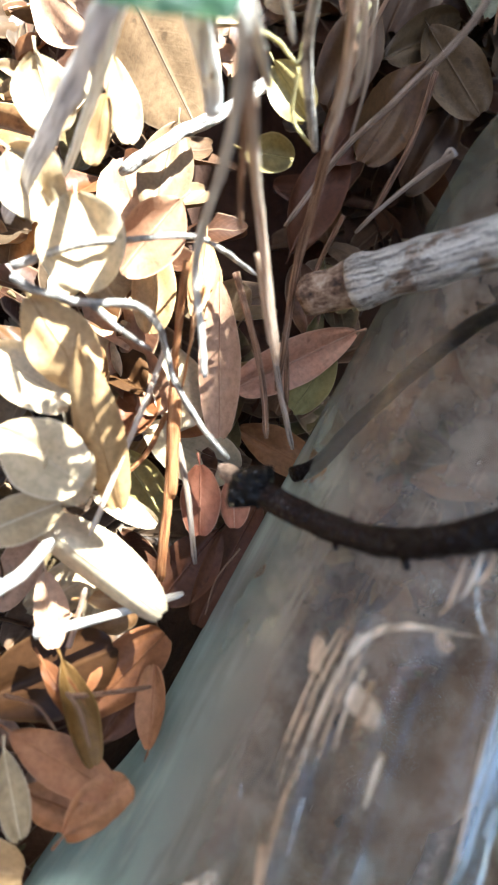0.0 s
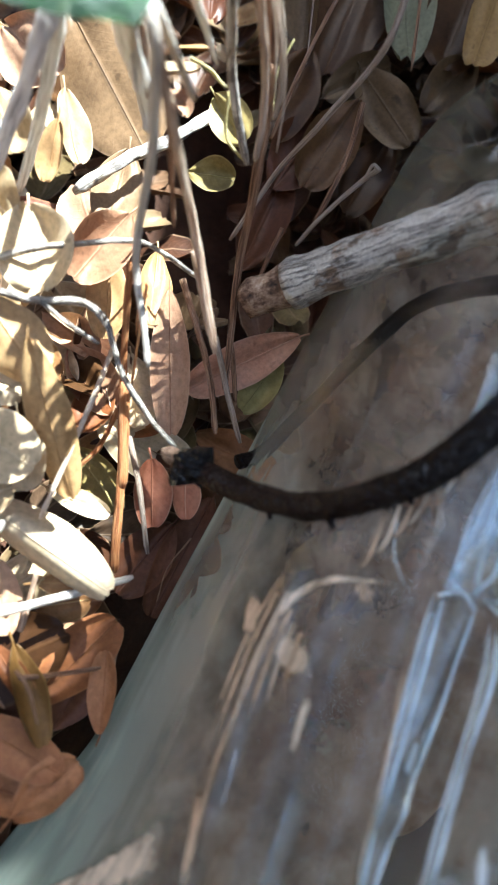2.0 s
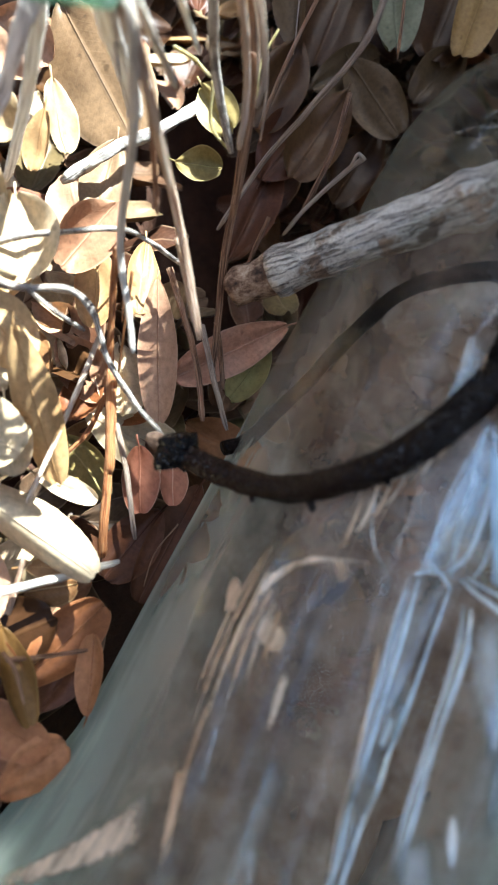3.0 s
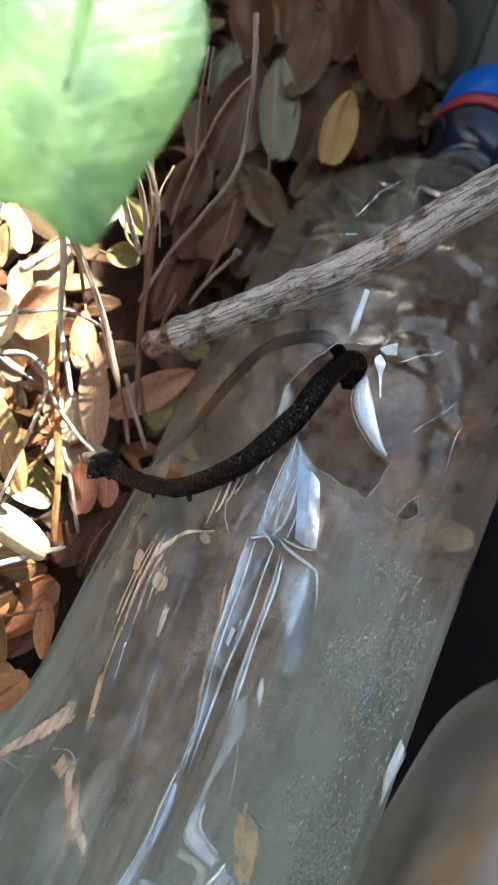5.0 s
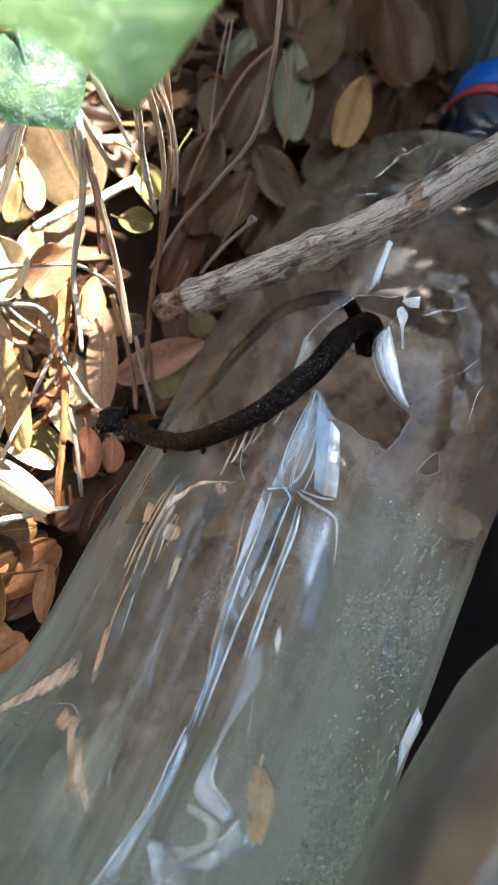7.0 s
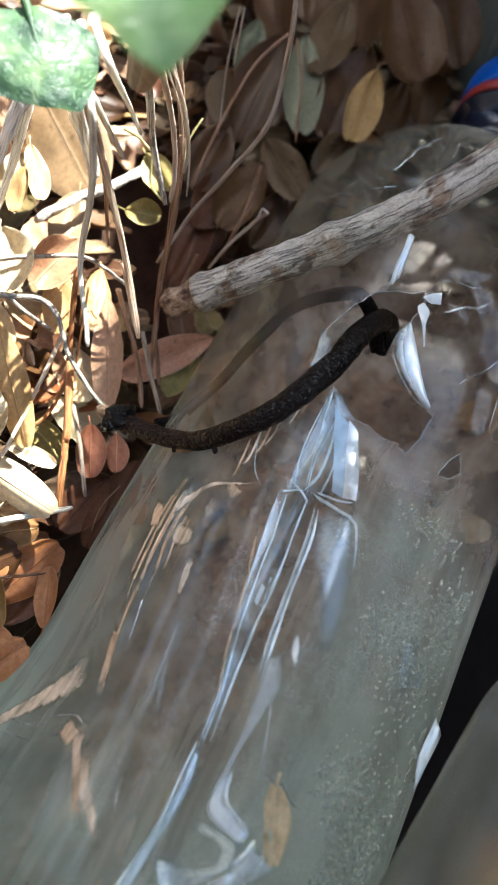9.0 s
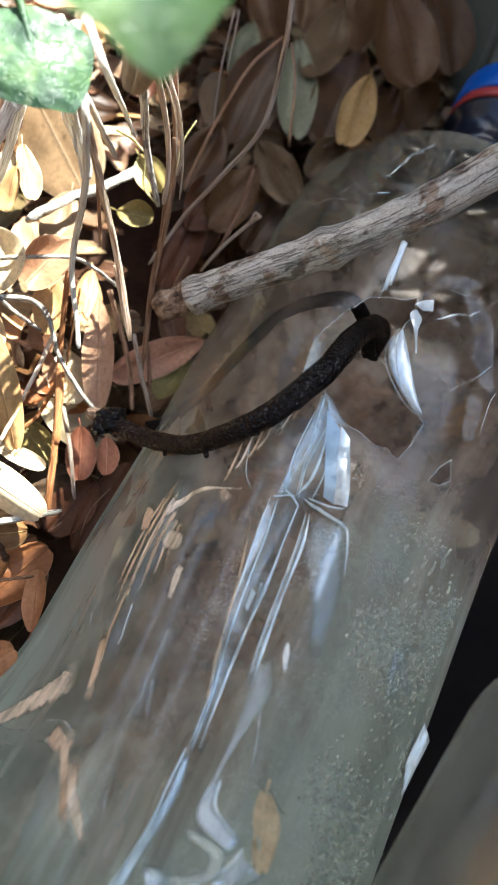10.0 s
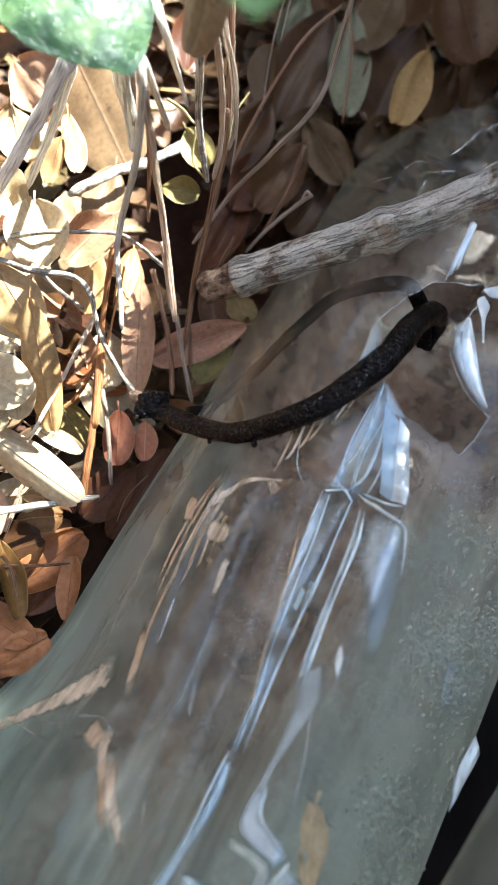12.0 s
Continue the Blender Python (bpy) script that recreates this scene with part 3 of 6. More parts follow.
def leaf_points(length, width, cup, curl, wave, seed, nu=9, nv=7, thick=0.00022, shape=1.0, blunt=0.40, fold=0.035):
    """Points, faces and leaf coordinates of one leaf from its stalk (x = 0) to its tip (x = length), its upper face to +z."""
    verts, uvs, faces = [], [], []
    for layer in (0, 1):
        for i in range(nu + 1):
            u = 0.5 - 0.5 * math.cos(math.pi * i / nu)
            w = (0.012 + 0.976 * u) ** shape
            half = 0.5 * width * (1 - (2 * w - 1) ** 2) ** (0.56 + (blunt - 0.56) * u) * (0.72 + 0.28 * min(1.0, u * 2.2))
            for j in range(nv + 1):
                v = j / nv * 2 - 1
                y = v * half
                z = cup * width * (v * v) * (half / (0.5 * width)) ** 2 + curl * length * (u - 0.5) ** 2
                z += fold * width * min(1.0, abs(v) * 3)
                z += wave * width * noise.noise(Vector((u * 2.3 + seed * 3.1, v * 1.6, seed * 1.7)))
                x = u * length * (1 - 0.25 * abs(curl) * abs(u - 0.5)) + 0.02 * length * noise.noise(Vector((v * 2, u * 5, seed)))
                rim = 0.0 if j in (0, nv) or i in (0, nu) else thick
                verts.append((x, y, z - (rim if layer else 0.0)))
                uvs.append((u, j / nv))
    row = nv + 1
    base = (nu + 1) * row
    for i in range(nu):
        for j in range(nv):
            a = i * row + j
            faces.append((a, a + row, a + row + 1, a + 1))
            faces.append((base + a, base + a + 1, base + a + row + 1, base + a + row))
    return verts, faces, uvs


leaf_count = 0


def dry_leaf(at, turn, length, width, look_of, label, cup=0.2, curl=0.15, wave=0.18, shape=1.0):
    """One fallen leaf lying at its stalk's place."""
    global leaf_count
    leaf_count += 1
    verts, faces, uvs = leaf_points(length, width, cup, curl, wave, leaf_count, 14, 10, shape=shape)
    ob = thing("dry_leaf", label, "leaf", pose(*at, *turn), "leaf litter", mesh=mesh_of("dry_leaf", verts, faces, LEAVES[look_of], uvs))
    middle = [np.array(verts[i * 11 + 5]) + np.array([0, 0, 0.00004]) for i in range(0, 14)]
    stalk = np.array([-0.0022, 0.0002 * (leaf_count % 5 - 2), 0.0003]) + middle[0]
    part("midrib", tube("leaf_midrib", [stalk] + middle, [0.00026] + [0.00016 - 0.00008 * k / 13 for k in range(14)], LEAVES[look_of], 5), ob)
    return ob


def leaf_on_bottle(first, last, width, look_of, label, lift):
    """A leaf that clings to the bottle's upper wall, from its stalk to its tip."""
    a, b = (BOTTLE @ Vector((s, y, surface_z(s, y) + lift)) for s, y in (first, last))
    along = (b - a).normalized()
    side = (BOTTLE.to_3x3() @ Vector((0.0, -0.25, 1.0))).cross(along).normalized()
    turn = Matrix((along, side, along.cross(side))).transposed().to_euler()
    return dry_leaf(tuple(a), [math.degrees(v) for v in turn], (b - a).length, width, look_of, label, -0.25, 0.1, 0.3)


stem_count = 0


def dry_stem(points, r0, r1, look_of, label, flat=1.0, sides=10, name="dry_straw"):
    """One dry stem through points, from radius r0 to r1, with a frayed end."""
    global stem_count
    stem_count += 1
    if flat > 0.4:
        r0, r1 = r0 * 0.85, r1 * 0.85
    line = spline(points, 7)
    wob = [np.array([noise.noise(Vector((i * 0.37, stem_count, k * 9.1))) for k in range(3)]) * r0 * 0.16 for i in range(len(line))]
    line = [p + w for p, w in zip(line, wob)]
    last = len(line) - 1
    radii = [(r0 + (r1 - r0) * i / last) * (1 + 0.12 * noise.noise(Vector((i * 0.9, stem_count * 2.7, 0)))) for i in range(last + 1)]
    radii[last] *= 0.55
    origin = Vector(points[0])
    return thing(name, label, "twig" if name == "twig" else "straw", Matrix.Translation(origin), "dry stems", mesh=tube(name, [p - np.array(origin) for p in line], radii, STEMS[look_of], sides, flat, 0.5 if name == "twig" else 0.16, stem_count))


# ---- the ground ----
def in_hollow(x, y):
    """How deep a place lies in the dark hollow behind the stems: 0 outside, 1 at its middle."""
    return max(0.0, 1 - ((x + 0.002) / 0.018) ** 2 - ((y - 0.118) / 0.044) ** 2)


def ground_height(x, y):
    """The litter's bed: a trough where the bottle lies, rising towards the plants and the back."""
    def ease(v):
        v = min(1.0, max(0.0, v))
        return v * v * (3 - 2 * v)
    left = -((x - 0.0127) * 0.884) + (y + 0.04) * 0.468
    ahead = (x - 0.0127) * 0.468 + (y + 0.04) * 0.884
    rise = 0.038 * ease((left - 0.036) / 0.022) + 0.016 * ease((left - 0.058) / 0.03)
    rise += (0.045 - rise) * ease((ahead - 0.18) / 0.06) + 0.012 * ease((ahead - 0.14) / 0.10) * ease((left - 0.01) / 0.03)
    rise -= 0.034 * in_hollow(x, y) ** 0.5
    bed = -0.048 + rise + 0.0022 * noise.noise(Vector((x * 60, y * 60, 0.3)))
    # the bottle has pressed the litter down under its length
    pressed = -0.060 + 0.158 * ahead + 0.07 * ease((abs(left) - 0.036) / 0.022) + 0.07 * ease((-0.06 - ahead) / 0.03)
    return min(bed, pressed)


def build_ground():
    steps = sorted({round(s * v, 5) for v in [0.006 * k for k in range(0, 45)] + [0.27 * 1.45 ** k for k in range(1, 20)] for s in (1, -1)})
    verts, faces = [], []
    for y in steps:
        for x in steps:
            near = max(0.0, 1 - max(abs(x), abs(y)) / 0.5)
            verts.append((x, y + 0.05, -0.01 + (ground_height(x, y + 0.05) + 0.01) * min(1.0, near * 3)))
    n = len(steps)
    for j in range(n - 1):
        for i in range(n - 1):
            a = j * n + i
            faces.append((a, a + 1, a + n + 1, a + n))
    thing("ground", "dark damp soil under the dry leaves", "ground", kind="structure", mesh=mesh_of("ground", verts, faces, SOIL))


build_ground()


def slab(name, corners, depth, material):
    """A plate with its outline in the x-z plane and depth along y."""
    bm = bmesh.new()
    front = [bm.verts.new((x, 0, z)) for x, z in corners]
    back = [bm.verts.new((x, depth, z)) for x, z in corners]
    bm.faces.new(front)
    bm.faces.new(back[::-1])
    for i in range(len(corners)):
        k = (i + 1) % len(corners)
        bm.faces.new((front[k], front[i], back[i], back[k]))
    bmesh.ops.recalc_face_normals(bm, faces=bm.faces)
    bmesh.ops.bevel(bm, geom=bm.edges[:], offset=0.003, segments=2, affect="EDGES")
    me = bpy.data.meshes.new(name)
    bm.to_mesh(me)
    bm.free()
    me.materials.append(material)
    return me


# unseen wall added to shade the bottle, and dark screens that dim reflections
thing("wall_back", "unseen added wall, its end cut to shade the bottle", "wall", pose(0, 0.55, -0.05), kind="structure",
      mesh=slab("wall_back", [(0.03, 0.0), (2.2, 0.0), (2.2, 1.7), (0.575, 1.7), (0.472, 1.03), (0.467, 0.995), (0.467, 0.966), (0.418, 0.962), (0.414, 0.938), (0.445, 0.932), (0.439, 0.912), (0.4285, 0.873), (0.416, 0.863), (0.408, 0.843), (0.4045, 0.833), (0.392, 0.793), (0.371, 0.760), (0.356, 0.737), (0.333, 0.69)], 0.012, WALL_SKIN))
# unseen dark screens, added to keep bright sky out of the bottle's reflections
thing("wall_front", "unseen dark screen added to dim reflections", "fence", pose(-1.4, -0.95, -0.05), kind="structure",
      mesh=slab("wall_front", [(0.0, 0.0), (3.6, 0.0), (3.6, 1.3), (0.0, 1.3)], 0.12, DARK_SCREEN))
thing("wall_side", "unseen dark screen added to dim reflections", "fence", pose(-1.4, -0.83, -0.05, 0, 0, 90), kind="structure",
      mesh=slab("wall_side", [(0.0, 0.0), (2.3, 0.0), (2.3, 2.4), (0.0, 2.4)], 0.12, DARK_SCREEN))
thing("wall_side", "unseen dark screen added to dim reflections", "fence", pose(2.2, -0.83, -0.05, 0, 0, 90), kind="structure",
      mesh=slab("wall_side", [(0.0, 0.0), (1.4, 0.0), (1.4, 1.3), (0.0, 1.3)], 0.12, DARK_SCREEN))
thing("wall_far", "unseen dark screen added to dim reflections", "fence", pose(-1.4, 1.5, -0.05), kind="structure",
      mesh=slab("wall_far", [(0.0, 0.0), (2.6, 0.0), (2.6, 1.9), (0.0, 1.9)], 0.12, DARK_SCREEN))
# an unseen dark screen added overhead to block the sky
thing("ceiling", "unseen dark screen added to block the sky overhead", "roof", pose(-0.5, 0.55, 1.05, 90, 0, 0), kind="structure",
      mesh=slab("ceiling", [(0.0, 0.0), (2.6, 0.0), (2.6, 0.36), (0.0, 0.36)], 0.03, DARK_SCREEN))

# ---- the bottle ----
BOTTLE = pose(0.0127, -0.04, -0.012, 0, -9.1, 62.1)
RADIUS = 0.0440


def ease(a, b, v):
    v = min(1.0, max(0.0, (v - a) / (b - a)))
    return v * v * (3 - 2 * v)


def bottle_radius(s):
    """The body's radius along its length, from the base to the neck."""
    if s < -0.045:
        return RADIUS * (0.72 + 0.28 * math.sqrt(max(0.0, 1 - ((-0.045 - s) / 0.016) ** 2)))
    if s < 0.150:
        return RADIUS * (1 - 0.014 * ease(0.3, 0.7, math.sin(s * 210) * 0.5 + 0.5) * ease(0.115, 0.125, s))
    if s < 0.202:
        k = (s - 0.150) / 0.052
        return 0.0132 + (RADIUS - 0.0132) * (0.5 + 0.5 * math.cos(math.pi * k)) ** 0.8
    return 0.0132


def top_height(s):
    """How far the top stands over the axis, on a body of full width."""
    return 0.0505 + 0.0055 * ease(0.070, 0.098, s) - 0.004 * ease(0.13, 0.16, s)


def peak(y, at, wide):
    return max(0.0, 1 - abs(y - at) / wide)


GROOVES = [(0.0589, 0.0205, 0.0223, 0.0165, 0.0022, 0.0016), (0.0584, 0.0225, 0.0239, 0.0195, 0.0016, -0.0008), (0.0590, 0.0301, 0.0608, 0.0096, 0.0018, 0.0013), (0.0587, 0.0114, 0.0257, 0.0055, 0.0020, 0.0013), (0.0638, -0.0001, 0.0376, -0.0008, 0.0028, 0.0028), (0.0630, 0.0016, 0.0346, 0.0013, 0.0022, -0.0015), (0.0376, -0.0008, -0.0012, -0.0023, 0.0035, 0.0030), (0.0223, 0.0165, -0.0037, 0.0116, 0.0030, 0.0014), (0.0642, 0.0005, 0.0635, -0.0097, 0.0020, 0.0016), (0.0963, 0.0134, 0.0832, 0.0131, 0.0020, 0.0013), (0.1450, 0.0151, 0.1226, 0.0244, 0.0025, 0.0010), (0.1604, 0.0110, 0.1403, 0.0112, 0.0022, 0.0010), (0.1159, -0.0099, 0.0981, -0.0230, 0.0030, 0.0014), (0.0449, 0.0190, 0.0172, 0.0228, 0.0020, 0.0010), (0.1116, -0.0163, 0.0875, -0.0216, 0.0030, 0.0016)]


def groove_depth(s, y):
    total = 0.0
    for ax, ay, bx, by, wide, deep in GROOVES:
        dx, dy = bx - ax, by - ay
        k = ((s - ax) * dx + (y - ay) * dy) / (dx * dx + dy * dy)
        if -0.05 < k < 1.05:
            d = abs((s - ax) * dy - (y - ay) * dx) / math.hypot(dx, dy)
            total += deep * max(0.0, 1 - d / wide) * ease(-0.05, 0.12, k) * (1 - ease(0.85, 1.05, k))
    return total


def bottle_point(s, angle):
    """A place on the crushed bottle wall: s along its axis, the angle from its left side over its top."""
    r = bottle_radius(s)
    # the base keeps its full girth, so the crushed body flares towards it
    r *= 1 + 0.13 * (1 - ease(-0.012, 0.020, s)) * max(0.0, math.cos(angle)) ** 0.7
    y, z = r * math.cos(angle), r * math.sin(angle)
    crush = 1 - ease(0.060, 0.078, s)
    if z > 0:
        z *= top_height(s) / RADIUS
        low = 1 - ease(0.050, 0.058, s)
        run = y - 0.10 * (s - 0.05)
        z += crush * (0.0050 * peak(run, -0.0085, 0.0070) - 0.0030 * peak(run, 0.0025, 0.0045) + 0.0016 * peak(run, 0.0075, 0.0030))
        z -= low * 0.0022 * peak(run, 0.0125, 0.0030) - low * 0.0014 * peak(run, 0.016, 0.003)
        # the crumpled dents near the base
        z -= 0.0022 * (1 - ease(-0.022, 0.004, s)) * max(0.0, 1 - 5 * abs(noise.noise(Vector((s * 42 + 1.7, y * 36, 9.0)))))
        # sharp lengthwise pleats and a few slanting creases
        z -= groove_depth(s, y) + crush * 0.0002 * abs(noise.noise(Vector((s * 22, y * 170, 0.7))))
        z -= ease(0.09, 0.12, s) * 0.0006 * max(0.0, 1 - 7 * abs(noise.noise(Vector((s * 60 + y * 42, y * 60 - s * 32, 3.1)))))
        z -= 0.003 * math.exp(-(((s - 0.02) / 0.014) ** 2 + ((y - 0.030) / 0.012) ** 2))
    else:
        z = max(z, -0.0345) if s < 0.165 else z
        if y < 0:
            y *= 1 - 0.05 * (1 - ease(0.0, 0.03, s))
    return y, z


def inside(poly, x, y):
    hit = False
    for (ax, ay), (bx, by) in zip(poly, poly[1:] + poly[:1]):
        if (ay > y) != (by > y) and x < (bx - ax) * (y - ay) / (by - ay) + ax:
            hit = not hit
    return hit


def nearest_on(poly, x, y):
    best = (9.0, x, y)
    for (ax, ay), (bx, by) in zip(poly, poly[1:] + poly[:1]):
        dx, dy = bx - ax, by - ay
        k = min(1.0, max(0.0, ((x - ax) * dx + (y - ay) * dy) / (dx * dx + dy * dy)))
        px, py = ax + k * dx, ay + k * dy
        best = min(best, (math.hypot(px - x, py - y), px, py))
    return best


HOLES = [
    [(0.0911, 0.0109), (0.0943, 0.0106), (0.0966, 0.0094), (0.0991, 0.0086), (0.1012, 0.0070), (0.1036, 0.0059), (0.1052, 0.0026), (0.1060, -0.0008), (0.1078, -0.0027), (0.1045, -0.0038), (0.1012, -0.0029), (0.0984, -0.0025), (0.0925, -0.0030), (0.0888, -0.0072), (0.0870, -0.0110), (0.0862, -0.0137), (0.0815, -0.0132), (0.0778, -0.0120), (0.0783, -0.0092), (0.0779, -0.0066), (0.0788, -0.0036), (0.0789, -0.0005), (0.0806, 0.0028), (0.0824, 0.0051), (0.0850, 0.0064), (0.0872, 0.0090)],
    [(0.0778, -0.0189), (0.0806, -0.0196), (0.0838, -0.0213), (0.0806, -0.0230), (0.0784, -0.0212)],
]


def lathe(name, rows, material, sides=64, wall=0.0006):
    """A round shell from (s, radius) rows along x, with a wall thickness given by going there and back."""
    outline = rows + [(s, max(r - wall, 0.0005)) for s, r in reversed(rows)]
    verts, faces = [], []
    for s, r in outline:
        for j in range(sides):
            a = 2 * math.pi * j / sides
            verts.append((s, r * math.cos(a), r * math.sin(a)))
    n = len(outline)
    for i in range(n):
        for j in range(sides):
            k, m = (i + 1) % n, (j + 1) % sides
            faces.append((i * sides + j, i * sides + m, k * sides + m, k * sides + j))
    return mesh_of(name, verts, faces, material)


def shell_mesh(name, s0, s1, count, sides, material, holes, point_of):
    """The thin wall as a grid; torn holes are cut through its upper side along their outlines."""
    pitch = (s1 - s0) / count
    verts, flags = [], []
    for i in range(count + 1):
        s = s0 + pitch * i
        for j in range(sides):
            a = 2 * math.pi * j / sides
            y, z = point_of(s, a)
            x = s
            if z > 0:
                for hole in holes:
                    d, px, py = nearest_on(hole, x, y)
                    if d < pitch * 0.62:
                        x, y = px, py
            verts.append((x, y, z))
    faces = []
    for i in range(count):
        for j in range(sides):
            m = (j + 1) % sides
            f = (i * sides + j, (i + 1) * sides + j, (i + 1) * sides + m, i * sides + m)
            cx, cy, cz = (sum(verts[q][k] for q in f) / 4 for k in range(3))
            if cz > 0 and any(inside(hole, cx, cy) for hole in holes):
                continue
            faces.append(f)
    bottom = len(verts)
    y0 = [verts[j] for j in range(sides)]
    verts.append((s0 + 0.006, 0.0, sum(v[2] for v in y0) / sides))
    for j in range(sides):
        faces.append((bottom, j, (j + 1) % sides))
    return mesh_of(name, verts, faces, material)


def surface_z(s, y):
    """The height of the upper wall over a place of the bottle's own plan."""
    r = bottle_radius(s)
    aim = y
    for _ in range(3):
        angle = math.acos(max(-1.0, min(1.0, aim / (r * 1.01))))
        aim += y - bottle_point(s, angle)[0]
    return bottle_point(s, angle)[1]


def torn_edge(hole, parent, seed):
    """The pale lip of a tear, a thin uneven bead round its outline."""
    pts = []
    for (ax, ay), (bx, by) in zip(hole, hole[1:] + hole[:1]):
        for k in range(6):
            x, y = ax + (bx - ax) * k / 6, ay + (by - ay) * k / 6
            stray = 0.00035 * noise.noise(Vector((x * 900, y * 900, seed)))
            pts.append(np.array([x + stray, y - stray, surface_z(x, y) + 0.0001]))
    pts.append(pts[0])
    radii = [0.00008 + 0.00018 * max(0.0, noise.noise(Vector((i * 0.6, seed, 0)))) for i in range(len(pts))]
    part("torn_edge", tube("torn_edge", pts, radii, LIP, 6), parent, "pale stress-whitened torn edge")


def flap(parent, corners, lift, label, bend=0.25, skin=None):
    """A torn tongue of plastic: a four-cornered piece in the bottle's plan, lifted and bent across."""
    (a, b, c, d) = [np.array((x, y, surface_z(x, y) + up)) for (x, y), up in zip(corners, lift)]
    verts, faces, uvs, n = [], [], [], 8
    for i in range(n + 1):
        for j in range(n + 1):
            u, v = i / n, j / n
            uvs.append((u, v))
            p = (a * (1 - u) + b * u) * (1 - v) + (d * (1 - u) + c * u) * v
            bow = math.sin(math.pi * u) * bend * 0.004 + 0.0004 * noise.noise(Vector((u * 4, v * 4, a[0] * 900)))
            verts.append((p[0], p[1], p[2] + bow))
    for i in range(n):
        for j in range(n):
            q = i * (n + 1) + j
            faces.append((q, q + 1, q + n + 2, q + n + 1))
    ob = part("torn_flap", mesh_of("torn_flap", verts, faces, skin or WHITENED_GLINT, uvs), parent, label)
    thick = ob.modifiers.new("thickness", "SOLIDIFY")
    thick.thickness = 0.0003


def strip(parent, left, right, skin, label, lift=0.0003, bow=0.0):
    """A fold's flat between two lines of the bottle's plan, lying just over the wall; bow: how far its middle stands up."""
    rows = [spline([(x, y, 0.0) for x, y in line], 8) for line in (left, right)]
    across = 6
    verts, faces, uvs = [], [], []
    for i, (p, q) in enumerate(zip(*rows)):
        for j in range(across + 1):
            k = j / across
            x, y = p[0] + (q[0] - p[0]) * k, p[1] + (q[1] - p[1]) * k
            verts.append((x, y, surface_z(x, y) + lift + bow * math.sin(math.pi * k) + 0.00005 * noise.noise(Vector((x * 300, y * 700, 2.0)))))
            uvs.append((k, i / (len(rows[0]) - 1)))
    for i in range(len(rows[0]) - 1):
        for j in range(across):
            a = i * (across + 1) + j
            faces.append((a, a + 1, a + across + 2, a + across + 1))
    ob = part("fold", mesh_of("fold", verts, faces, skin, uvs), parent, label)
    thick = ob.modifiers.new("thickness", "SOLIDIFY")
    thick.thickness, thick.use_rim = 0.00012, False


def crease(parent, places, width, label="lengthwise fold with a painted sky glint", skin=None):
    """A sharp fold, its sky glint painted as a pale line: a slim ridge through places of the bottle's plan, tapering to
    both ends.
    """
    plan = spline([(x, y, 0.0) for x, y in places], 14)
    last = len(plan) - 1
    line, radii = [], []
    for i, p in enumerate(plan):
        x, y, u = p[0], p[1], i / last
        line.append(np.array((x, y, surface_z(x, y) + 0.00008)))
        taper = min(1.0, u * 7 + 0.25, (1 - u) * 5 + 0.15)
        radii.append(1.3 * width * taper * (1 + 0.75 * noise.noise(Vector((x * 120, places[0][1] * 500, 1.0)))))
    part("fold", tube("fold", line, radii, skin or WHITENED_GLINT, 9, 0.55), parent, label)


def condensation(parent):
    """Beads of condensation on the fogged flank."""
    rng = random.Random(5)
    verts, faces = [], []
    pools = [(0.0644, -0.0270), (0.0612, -0.0311), (0.0639, -0.0236), (0.0395, -0.0348), (0.0332, -0.0351), (0.0252, -0.0356), (0.0209, -0.0341), (0.0153, -0.0351)]
    for k in range(9070):
        s, y = rng.uniform(-0.015, 0.070), -rng.uniform(0.008, 0.036)
        large = k >= 9000
        if large:
            s, y = pools[k % len(pools)]
            s, y = s + rng.gauss(0, 0.0045), y + rng.gauss(0, 0.0022)
        elif noise.noise(Vector((s * 48, y * 55, 2.2))) < 0.42 - 0.5 * ease(0.010, 0.022, -y) + 0.25 * rng.random() or any(nearest_on(h, s, y)[0] < 0.003 or inside(h, s, y) for h in HOLES):
            continue
        r = rng.uniform(0.00025, 0.00050) if large else 0.00016 + 0.00030 * rng.random() ** 2.5
        long = rng.uniform(1.0, 3.4) if large else rng.uniform(1.0, 1.7)
        z = surface_z(s, y)
        base = len(verts)
        tilt = rng.uniform(-0.5, 0.5)
        for ring, (rr, h) in enumerate(((1.0, -0.05), (0.8, 0.55), (0.4, 0.85))):
            for j in range(7):
                a = 2 * math.pi * j / 7
                dx, dy = r * rr * long * math.cos(a), r * rr * math.sin(a)
                verts.append((s + dx * math.cos(tilt) - dy * math.sin(tilt), y + dx * math.sin(tilt) + dy * math.cos(tilt), z + r * h + 0.00002))
        verts.append((s, y, z + r * 0.95))
        for ring in (0, 1):
            for j in range(7):
                a, b = base + ring * 7 + j, base + ring * 7 + (j + 1) % 7
                faces.append((a, b, b + 7, a + 7))
        for j in range(7):
            faces.append((base + 14 + j, base + 14 + (j + 1) % 7, base + 21))
    ob = part("condensation", mesh_of("condensation", verts, faces, WATER), parent, "beads of condensation")
    ob["kind"] = "stuff"


